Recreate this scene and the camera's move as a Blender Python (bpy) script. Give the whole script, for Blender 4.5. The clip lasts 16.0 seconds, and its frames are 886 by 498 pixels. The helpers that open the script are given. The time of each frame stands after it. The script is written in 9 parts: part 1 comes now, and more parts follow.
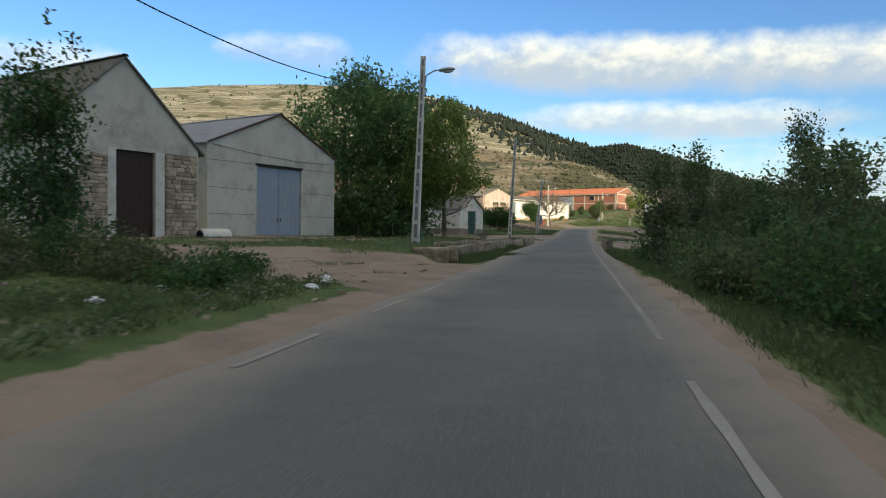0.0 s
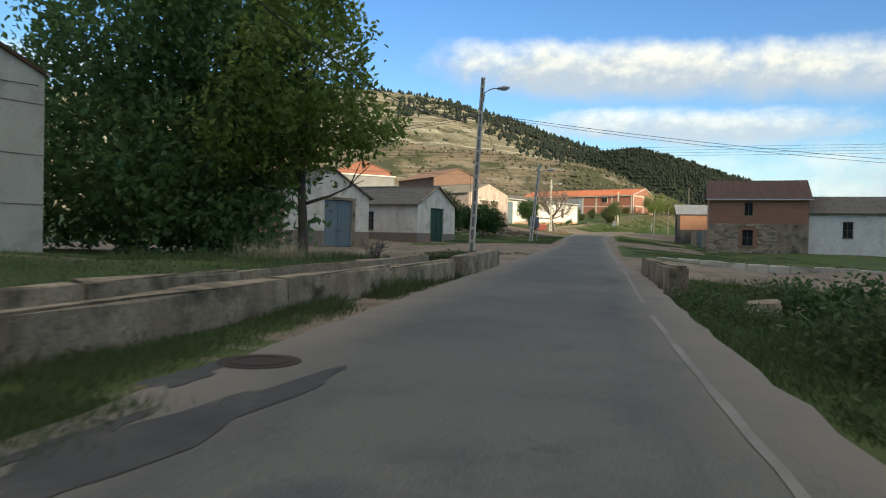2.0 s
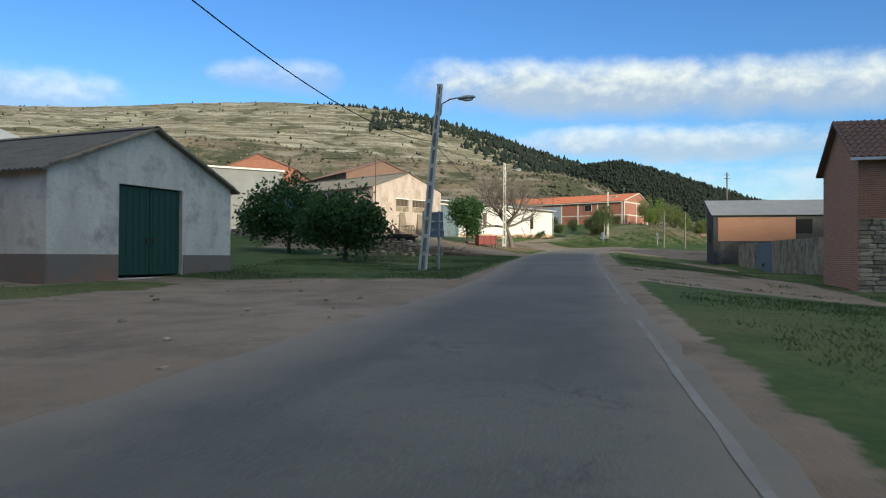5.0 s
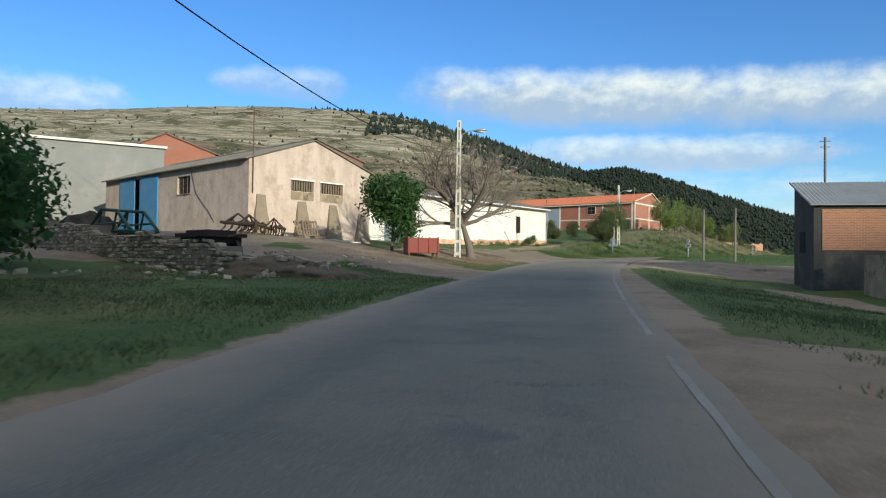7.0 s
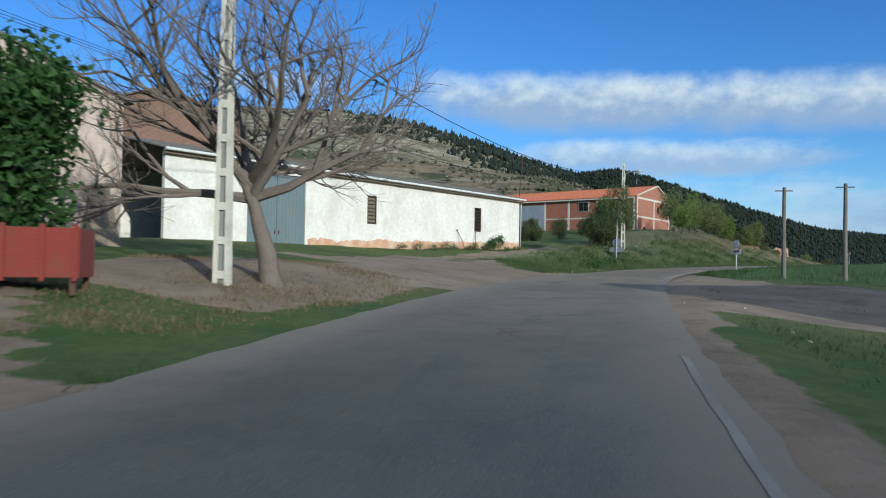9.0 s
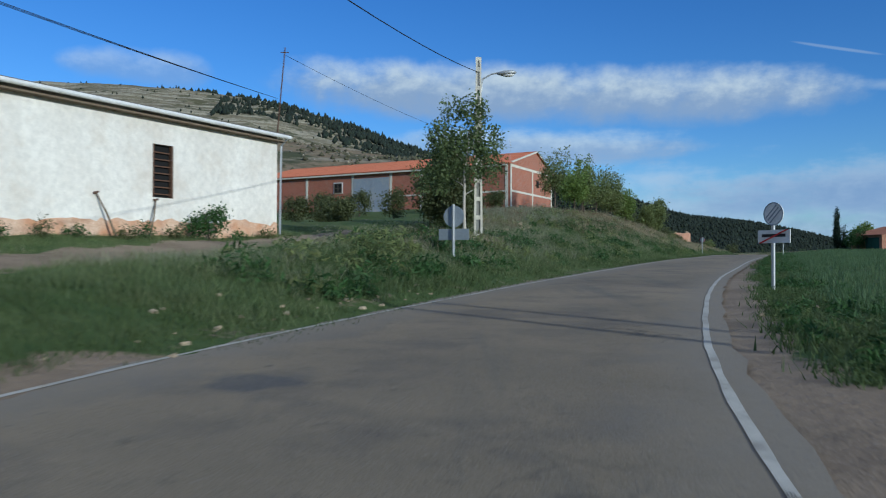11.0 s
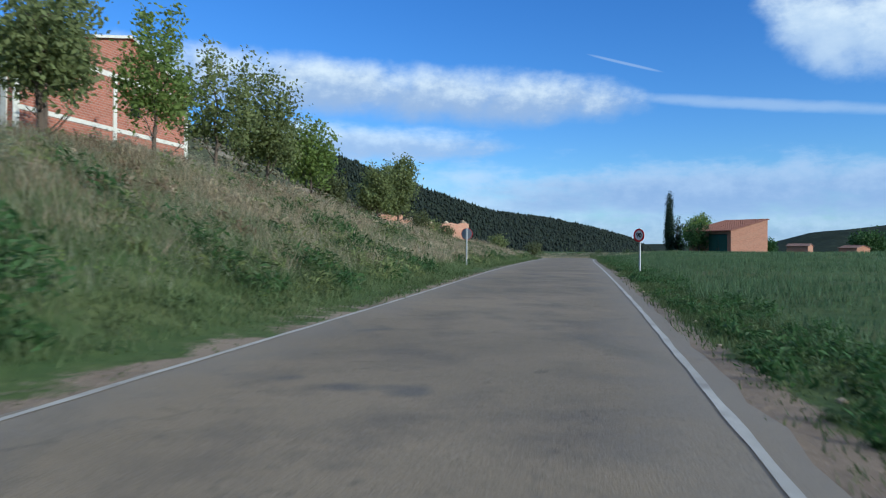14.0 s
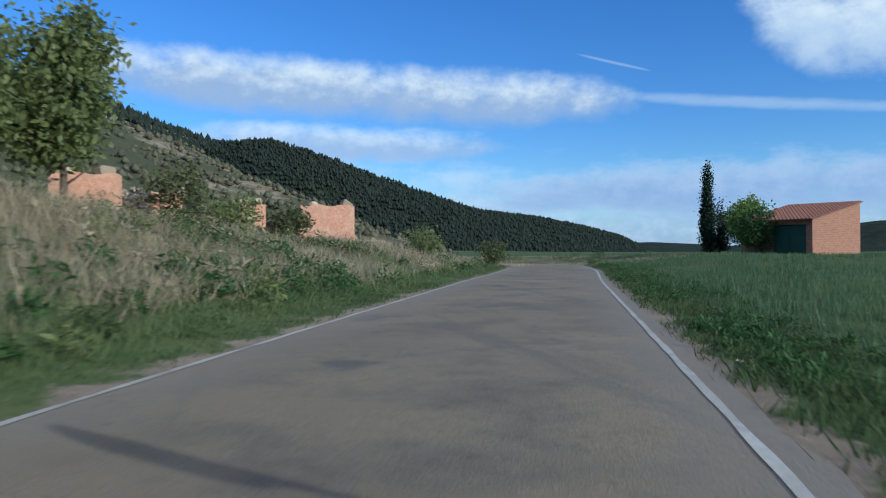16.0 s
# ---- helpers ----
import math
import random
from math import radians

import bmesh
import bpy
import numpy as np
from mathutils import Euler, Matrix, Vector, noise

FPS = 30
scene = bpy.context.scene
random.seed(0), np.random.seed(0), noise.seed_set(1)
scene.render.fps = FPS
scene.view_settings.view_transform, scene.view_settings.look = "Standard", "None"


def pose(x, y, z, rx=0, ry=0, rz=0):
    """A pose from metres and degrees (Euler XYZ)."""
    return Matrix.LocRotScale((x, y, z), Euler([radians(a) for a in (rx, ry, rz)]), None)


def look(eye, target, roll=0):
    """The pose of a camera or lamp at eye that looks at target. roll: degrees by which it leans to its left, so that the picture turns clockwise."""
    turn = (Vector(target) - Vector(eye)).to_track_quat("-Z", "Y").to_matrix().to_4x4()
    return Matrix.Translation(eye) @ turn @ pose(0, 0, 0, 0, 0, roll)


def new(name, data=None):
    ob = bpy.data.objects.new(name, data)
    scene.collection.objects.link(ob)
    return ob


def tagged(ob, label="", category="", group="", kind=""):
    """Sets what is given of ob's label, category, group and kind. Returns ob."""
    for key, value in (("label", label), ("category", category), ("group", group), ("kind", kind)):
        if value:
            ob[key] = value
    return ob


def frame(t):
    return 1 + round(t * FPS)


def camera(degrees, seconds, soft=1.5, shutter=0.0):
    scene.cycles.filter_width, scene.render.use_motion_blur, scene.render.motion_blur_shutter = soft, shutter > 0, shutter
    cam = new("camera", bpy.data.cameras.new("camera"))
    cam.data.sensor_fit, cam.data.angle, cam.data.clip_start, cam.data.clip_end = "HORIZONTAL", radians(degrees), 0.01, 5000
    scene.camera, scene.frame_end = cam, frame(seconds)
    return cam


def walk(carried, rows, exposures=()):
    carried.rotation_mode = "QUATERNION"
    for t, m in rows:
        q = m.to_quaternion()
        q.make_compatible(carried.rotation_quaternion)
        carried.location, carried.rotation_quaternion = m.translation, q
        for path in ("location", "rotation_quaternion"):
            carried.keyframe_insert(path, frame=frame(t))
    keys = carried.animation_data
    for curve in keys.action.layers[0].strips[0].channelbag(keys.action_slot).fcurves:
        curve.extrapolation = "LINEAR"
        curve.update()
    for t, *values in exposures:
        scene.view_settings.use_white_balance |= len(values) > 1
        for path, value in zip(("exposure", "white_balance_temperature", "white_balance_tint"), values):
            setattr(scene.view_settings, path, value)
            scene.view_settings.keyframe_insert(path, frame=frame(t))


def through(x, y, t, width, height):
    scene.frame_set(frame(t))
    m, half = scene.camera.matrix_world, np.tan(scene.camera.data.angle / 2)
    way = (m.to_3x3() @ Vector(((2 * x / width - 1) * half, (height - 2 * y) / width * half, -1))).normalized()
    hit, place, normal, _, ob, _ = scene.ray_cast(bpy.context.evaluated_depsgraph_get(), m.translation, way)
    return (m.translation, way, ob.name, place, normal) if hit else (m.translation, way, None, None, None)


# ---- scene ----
# ---------------------------------------------------------------- camera
cam = camera(62.93, 16.0, soft=1.1, shutter=0.15)
PATH = [  # seconds, eye, heading to the left of +y, pitch, lean
    (0, 0.000, 0.000, 0.000, 12.07, -1.23, 0.63),
    (0.5, -0.178, 7.078, 0.071, 12.45, -0.79, 0.04),
    (1, -0.273, 14.568, 0.129, 12.93, -0.39, -0.24),
    (1.5, -0.578, 20.881, 0.213, 13.04, -0.67, 0.15),
    (2, -0.822, 27.291, 0.214, 12.82, -0.84, 1.18),
    (2.5, -1.083, 33.710, 0.210, 12.83, -0.81, 0.51),
    (3, -1.193, 40.772, 0.259, 12.58, -0.48, 0.20),
    (3.5, -1.355, 47.280, 0.320, 12.22, 0.79, 0.30),
    (4, -1.452, 54.016, 0.438, 11.53, -0.94, 0.35),
    (4.2, -1.435, 56.652, 0.459, 11.39, 0.23, 0.13),
    (6.3, -1.501, 83.137, 0.872, 11.52, 0.80, 0.95),
    (6.5, -1.727, 85.483, 0.910, 11.37, 0.87, 1.02),
    (7, -1.793, 91.635, 1.068, 11.64, 1.31, 0.77),
    (7.5, -1.889, 97.354, 1.257, 11.66, 1.22, 0.73),
    (8, -1.919, 103.202, 1.462, 11.66, 1.11, 0.48),
    (8.2, -1.948, 105.586, 1.543, 11.76, 1.52, 0.78),
    (10.3, -0.924, 134.471, 2.351, 7.00, 1.46, 0.03),
    (10.5, -0.621, 137.402, 2.429, 5.83, 1.18, -0.14),
    (11, 0.373, 144.502, 2.656, 1.56, 0.72, 0.12),
    (11.5, 1.703, 150.357, 2.821, -2.79, 0.93, 0.28),
    (12, 4.026, 157.341, 3.049, -7.83, 0.64, 0.36),
    (12.5, 6.638, 164.281, 3.205, -10.22, -0.09, 0.36),
    (13, 9.493, 171.233, 3.355, -11.52, 0.45, 0.27),
    (13.5, 12.422, 178.241, 3.507, -12.26, 0.63, 0.09),
    (14, 15.511, 185.272, 3.652, -13.02, 0.33, 0.40),
    (14.5, 18.398, 191.850, 3.755, -13.34, 0.32, 0.52),
    (15, 21.403, 198.583, 3.837, -13.35, 0.71, 0.77),
    (15.5, 24.008, 204.970, 3.958, -13.37, 0.25, 0.44),
    (16, 27.115, 211.701, 4.044, -13.71, 0.38, -0.26),
]


def eye_pose(x, y, z, yaw, pitch, lean):
    a, b = radians(yaw), radians(pitch)
    ahead = Vector((-math.sin(a) * math.cos(b), math.cos(a) * math.cos(b), math.sin(b)))
    eye = Vector((x, y, z))
    return look(eye, eye + ahead * 2, lean)


walk(cam, [(t, eye_pose(*row)) for t, *row in PATH],
     [(0.0, 0.66, 7500, 1), (3.0, 0.68, 7500, 1), (4.0, 0.52, 6650, 0), (7.0, 0.4, 6250, -2), (8.2, 0.3, 5750, -2), (10.5, -0.22, 5250, -1), (11.5, -0.12, 5200, 0), (12.3, 0.14, 5250, 1), (13.0, 0.22, 5250, 1), (16.0, 0.16, 5250, 1)])

# ---------------------------------------------------------------- light
SUN_TO = Vector((0.6756 * math.cos(radians(16)), -0.7373 * math.cos(radians(16)), math.sin(radians(16)))).normalized()


def nodes_of(tree):
    def add(kind, **values):
        node = tree.nodes.new(kind)
        for key, value in values.items():
            if key in node.inputs:
                node.inputs[key].default_value = value
        return node
    return add


def make_world():
    world = bpy.data.worlds.new("sky")
    scene.world = world
    world.use_nodes = True
    tree = world.node_tree
    tree.nodes.clear()
    add, link = nodes_of(tree), tree.links.new

    def value(v, socket):
        if hasattr(v, "links"):
            link(v, socket)
        else:
            socket.default_value = v

    def math_node(op, a, b=0.0, c=0.0):
        n = add("ShaderNodeMath")
        n.operation = op
        for k, v in enumerate((a, b, c)):
            value(v, n.inputs[k])
        return n.outputs[0]

    def smooth(v, lo, hi, top=1.0):
        r = add("ShaderNodeMapRange")
        r.interpolation_type = "SMOOTHSTEP"
        for key, x in (("From Min", lo), ("From Max", hi), ("To Min", 0.0), ("To Max", top)):
            r.inputs[key].default_value = x
        link(v, r.inputs["Value"])
        return r.outputs[0]

    def mixed(fac, a, b):
        mx = add("ShaderNodeMix")
        mx.data_type = "RGBA"
        link(fac, mx.inputs["Factor"])
        value(a, mx.inputs["A"])
        value(b, mx.inputs["B"])
        return mx.outputs["Result"]

    sky = add("ShaderNodeTexSky")
    sky.sky_type, sky.sun_disc = "NISHITA", False
    sky.sun_elevation = radians(16)
    sky.sun_rotation = math.atan2(SUN_TO.x, SUN_TO.y)
    sky.air_density, sky.dust_density, sky.ozone_density = 1.0, 0.25, 4.0
    rich = add("ShaderNodeHueSaturation")
    rich.inputs["Saturation"].default_value, rich.inputs["Value"].default_value, rich.inputs["Hue"].default_value = SKY_RICH
    link(sky.outputs[0], rich.inputs["Color"])
    coord = add("ShaderNodeTexCoord")
    split = add("ShaderNodeSeparateXYZ")
    link(coord.outputs["Generated"], split.inputs[0])
    deg = 180 / math.pi
    bearing = math_node("MULTIPLY", math_node("ARCTAN2", split.outputs["X"], split.outputs["Y"]), deg)
    height = math_node("MULTIPLY", math_node("ARCSINE", split.outputs["Z"]), deg)
    flat = add("ShaderNodeCombineXYZ")
    link(bearing, flat.inputs[0])
    link(height, flat.inputs[1])

    def noise(sx, sy, shift, detail, rough=0.55):
        mp = add("ShaderNodeMapping")
        mp.inputs["Scale"].default_value, mp.inputs["Location"].default_value = (sx, sy, 1), (shift, shift * 0.7, 0)
        link(flat.outputs[0], mp.inputs[0])
        n = add("ShaderNodeTexNoise", Scale=1.0, Detail=detail, Roughness=rough)
        n.noise_dimensions = "2D"
        link(mp.outputs[0], n.inputs["Vector"])
        return n.outputs["Fac"]

    lumps, shreds, fine = noise(0.16, 0.2, 3.0, 5.0), noise(0.11, 0.42, 9.0, 7.0, 0.6), noise(0.5, 0.8, 5.0, 5.0, 0.6)
    # a cloud bank: bearings from and to (right of +y), middle height, slope, half depth, softness, how torn
    colour = rich.outputs["Color"]
    for b0, b1, mid, slope, half, torn, strength, lit, grey, tex in CLOUDS:
        u = math_node("SUBTRACT", bearing, (b0 + b1) / 2)
        v = math_node("SUBTRACT", math_node("SUBTRACT", height, mid), math_node("MULTIPLY", u, slope))
        ends = math_node("POWER", math_node("ABSOLUTE", math_node("DIVIDE", u, (b1 - b0) / 2)), 4.0)
        depth = math_node("ABSOLUTE", math_node("DIVIDE", v, half))
        body = math_node("SUBTRACT", math_node("SUBTRACT", 1.0, math_node("POWER", depth, 1.6)), ends)
        n = {"lumps": lumps, "shreds": shreds}[tex]
        wild = math_node("ADD", math_node("MULTIPLY_ADD", n, torn, -torn * 0.5), math_node("MULTIPLY_ADD", fine, torn * 0.35, -torn * 0.17))
        cover = smooth(math_node("ADD", body, wild), -0.1, 1.0, strength)
        shade = smooth(math_node("ADD", math_node("DIVIDE", v, half), math_node("MULTIPLY_ADD", fine, 1.6, -0.8)), -0.4, 0.9)
        colour = mixed(cover, colour, mixed(shade, grey, lit))
    # unseen broken cloud overhead, above the view, added to brighten the shade with neutral light
    high = math_node("MULTIPLY", smooth(height, 24.0, 42.0), smooth(noise(0.02, 0.05, 1.0, 6.0), 0.36, 0.56))
    colour = mixed(math_node("MULTIPLY", high, 0.85), colour, OVERHEAD_FILL)
    back = add("ShaderNodeBackground")
    back.inputs["Strength"].default_value = SKY_STRENGTH
    link(colour, back.inputs["Color"])
    out = add("ShaderNodeOutputWorld")
    link(back.outputs[0], out.inputs["Surface"])


SKY_STRENGTH = 0.13
SKY_RICH = (1.16, 1.06, 0.514)
OVERHEAD_FILL = (6.9, 6.5, 5.9, 1)
LIT, GREY, DULL = (5.7, 5.65, 5.5, 1), (2.7, 3.2, 4.2, 1), (2.3, 3.0, 4.3, 1)
CLOUDS = (
    (-70, 75, 1.5, 0.0, 6.0, 1.6, 0.75, (4.6, 5.0, 5.6, 1), DULL, "shreds"),
    (14, 75, 4.6, 0.0, 2.6, 1.6, 0.9, (3.2, 3.8, 4.8, 1), DULL, "shreds"),
    (-7, 19, 8.6, -0.02, 1.5, 1.5, 0.85, (5.2, 5.4, 5.6, 1), (3.0, 3.5, 4.5, 1), "shreds"),
    (-30, -19, 13.6, 0.0, 1.4, 1.4, 0.45, LIT, GREY, "lumps"),
    (-17, 29, 12.6, -0.045, 2.5, 1.3, 0.97, LIT, GREY, "lumps"),
    (36, 50, 15.5, -0.25, 3.2, 1.5, 0.97, LIT, (4.0, 4.4, 5.0, 1), "lumps"),
    (27, 50, 10.6, -0.12, 0.55, 1.2, 0.3, LIT, LIT, "shreds"),
    (-60, -34, 11.0, 0.0, 2.2, 1.4, 0.6, LIT, GREY, "lumps"),
    (24, 30, 14.4, -0.28, 0.14, 0.4, 0.25, LIT, LIT, "shreds"),
)
make_world()
sun = new("sun", bpy.data.lights.new("sun", "SUN"))
sun.data.energy, sun.data.angle, sun.data.color = 3.9, radians(0.6), (1.0, 0.88, 0.72)
sun.matrix_world = look(SUN_TO * 100, (0, 0, 0))


# ---------------------------------------------------------------- materials
def material(name, colour, rough=0.85, metal=0.0, second=None, scale=2.0, fine=40.0, amount=0.5, bump=0.3, bump_size=0.01, stain=None,
             stain_scale=0.6, stain_amount=0.5, per_piece=0.0, per_island=0.0, streak=None):
    """Colour with broad patches, stains and fine grain; relief from the grain."""
    m = bpy.data.materials.new(name)
    m.use_nodes = True
    tree = m.node_tree
    add, link = nodes_of(tree), tree.links.new
    bsdf = tree.nodes["Principled BSDF"]
    coord = add("ShaderNodeTexCoord")
    vec = coord.outputs["Object"]
    if streak:
        mp = add("ShaderNodeMapping")
        mp.inputs["Scale"].default_value = streak
        link(vec, mp.inputs[0])
        vec = mp.outputs[0]
    n1 = add("ShaderNodeTexNoise", Scale=scale, Detail=6.0, Roughness=0.6)
    n2 = add("ShaderNodeTexNoise", Scale=fine, Detail=4.0, Roughness=0.65)
    link(vec, n1.inputs["Vector"])
    link(coord.outputs["Object"], n2.inputs["Vector"])
    second = second or tuple(c * 0.72 for c in colour)

    def mixed(fac, a, b):
        mx = add("ShaderNodeMix")
        mx.data_type = "RGBA"
        if hasattr(fac, "links"):
            link(fac, mx.inputs["Factor"])
        else:
            mx.inputs["Factor"].default_value = fac
        for key, v in (("A", a), ("B", b)):
            if hasattr(v, "links"):
                link(v, mx.inputs[key])
            else:
                mx.inputs[key].default_value = (*v, 1)
        return mx.outputs["Result"]

    def ranged(value, lo, hi, top=1.0):
        r = add("ShaderNodeMapRange")
        r.inputs["From Min"].default_value, r.inputs["From Max"].default_value, r.inputs["To Max"].default_value = lo, hi, top
        link(value, r.inputs["Value"])
        return r.outputs[0]

    base = mixed(ranged(n1.outputs["Fac"], 0.36, 0.64, amount), colour, second)
    base = mixed(ranged(n2.outputs["Fac"], 0.35, 0.7, 0.55), base, tuple(c * 0.62 for c in colour))
    if stain:
        n3 = add("ShaderNodeTexNoise", Scale=stain_scale, Detail=8.0, Roughness=0.7)
        link(coord.outputs["Object"], n3.inputs["Vector"])
        base = mixed(ranged(n3.outputs["Fac"], 0.5, 0.68, stain_amount), base, stain)
    if per_piece or per_island:
        if per_piece:
            rnd = add("ShaderNodeObjectInfo").outputs["Random"]
        else:
            rnd = add("ShaderNodeNewGeometry").outputs["Random Per Island"]
        hsv = add("ShaderNodeHueSaturation")
        link(ranged(rnd, 0.0, 1.0), hsv.inputs["Value"])
        r = hsv.inputs["Value"].links[0].from_node
        k = per_piece or per_island
        r.inputs["To Min"].default_value, r.inputs["To Max"].default_value = 1 - k, 1 + k
        link(base, hsv.inputs["Color"])
        base = hsv.outputs["Color"]
    link(base, bsdf.inputs["Base Color"])
    bsdf.inputs["Roughness"].default_value = rough
    bsdf.inputs["Metallic"].default_value = metal
    bsdf.inputs["Specular IOR Level"].default_value = 0.3
    if bump:
        b = add("ShaderNodeBump")
        b.inputs["Strength"].default_value, b.inputs["Distance"].default_value = bump, bump_size
        link(n2.outputs["Fac"], b.inputs["Height"])
        link(b.outputs[0], bsdf.inputs["Normal"])
    return m


def leaf_material(name, colour, second, through=0.45):
    m = material(name, colour, rough=0.6, second=second, scale=0.8, fine=6.0, amount=0.8, bump=0, per_island=0.35)
    tree = m.node_tree
    add, link = nodes_of(tree), tree.links.new
    bsdf = tree.nodes["Principled BSDF"]
    base = bsdf.inputs["Base Color"].links[0].from_socket
    tr = add("ShaderNodeBsdfTranslucent")
    link(base, tr.inputs["Color"])
    mix = add("ShaderNodeMixShader")
    mix.inputs[0].default_value = through
    link(bsdf.outputs[0], mix.inputs[1])
    link(tr.outputs[0], mix.inputs[2])
    link(mix.outputs[0], tree.nodes["Material Output"].inputs["Surface"])
    return m


def ground_material():
    """Bare earth and turf, told apart by the sheet's own turf attribute, with ragged edges between."""
    m = bpy.data.materials.new("earth and turf")
    m.use_nodes = True
    tree = m.node_tree
    add, link = nodes_of(tree), tree.links.new
    bsdf = tree.nodes["Principled BSDF"]
    coord = add("ShaderNodeTexCoord")
    attr = add("ShaderNodeAttribute")
    attr.attribute_name = "turf"

    def noise(scale, detail=6.0, rough=0.6):
        n = add("ShaderNodeTexNoise", Scale=scale, Detail=detail, Roughness=rough)
        link(coord.outputs["Object"], n.inputs["Vector"])
        return n.outputs["Fac"]

    def ranged(value, lo, hi, top=1.0):
        r = add("ShaderNodeMapRange")
        r.inputs["From Min"].default_value, r.inputs["From Max"].default_value, r.inputs["To Max"].default_value = lo, hi, top
        link(value, r.inputs["Value"])
        return r.outputs[0]

    def mixed(fac, a, b):
        mx = add("ShaderNodeMix")
        mx.data_type = "RGBA"
        link(fac, mx.inputs["Factor"])
        for key, v in (("A", a), ("B", b)):
            if hasattr(v, "links"):
                link(v, mx.inputs[key])
            else:
                mx.inputs[key].default_value = (*v, 1)
        return mx.outputs["Result"]

    big, mid, fine, pebble = noise(0.12), noise(0.9), noise(7.0), noise(45.0, 3.0)
    dirt = mixed(ranged(big, 0.35, 0.65), (0.22, 0.168, 0.12), (0.275, 0.222, 0.168))
    dirt = mixed(ranged(mid, 0.45, 0.66, 0.75), dirt, (0.16, 0.123, 0.091))
    dirt = mixed(ranged(noise(0.33, 9.0, 0.72), 0.54, 0.66, 0.7), dirt, (0.115, 0.093, 0.071))
    dirt = mixed(ranged(pebble, 0.56, 0.7, 0.6), dirt, (0.36, 0.315, 0.255))
    turf = mixed(ranged(mid, 0.35, 0.65), (0.052, 0.088, 0.027), (0.095, 0.122, 0.042))
    turf = mixed(ranged(big, 0.5, 0.68, 0.6), turf, (0.18, 0.16, 0.075))
    turf = mixed(ranged(fine, 0.45, 0.7, 0.55), turf, (0.042, 0.065, 0.022))
    edge = add("ShaderNodeMath")
    edge.operation = "ADD"
    link(attr.outputs["Fac"], edge.inputs[0])
    jitter = add("ShaderNodeMath")
    jitter.operation = "MULTIPLY_ADD"
    link(noise(1.6, 8.0, 0.7), jitter.inputs[0])
    jitter.inputs[1].default_value, jitter.inputs[2].default_value = 1.3, -0.65
    link(jitter.outputs[0], edge.inputs[1])
    link(mixed(ranged(edge.outputs[0], 0.42, 0.58), dirt, turf), bsdf.inputs["Base Color"])
    bsdf.inputs["Roughness"].default_value = 0.95
    bsdf.inputs["Specular IOR Level"].default_value = 0.15
    b = add("ShaderNodeBump")
    b.inputs["Strength"].default_value, b.inputs["Distance"].default_value = 0.6, 0.05
    link(fine, b.inputs["Height"])
    b2 = add("ShaderNodeBump")
    b2.inputs["Strength"].default_value, b2.inputs["Distance"].default_value = 0.35, 0.012
    link(pebble, b2.inputs["Height"])
    link(b.outputs[0], b2.inputs["Normal"])
    link(b2.outputs[0], bsdf.inputs["Normal"])
    return m


GROUND = ground_material()


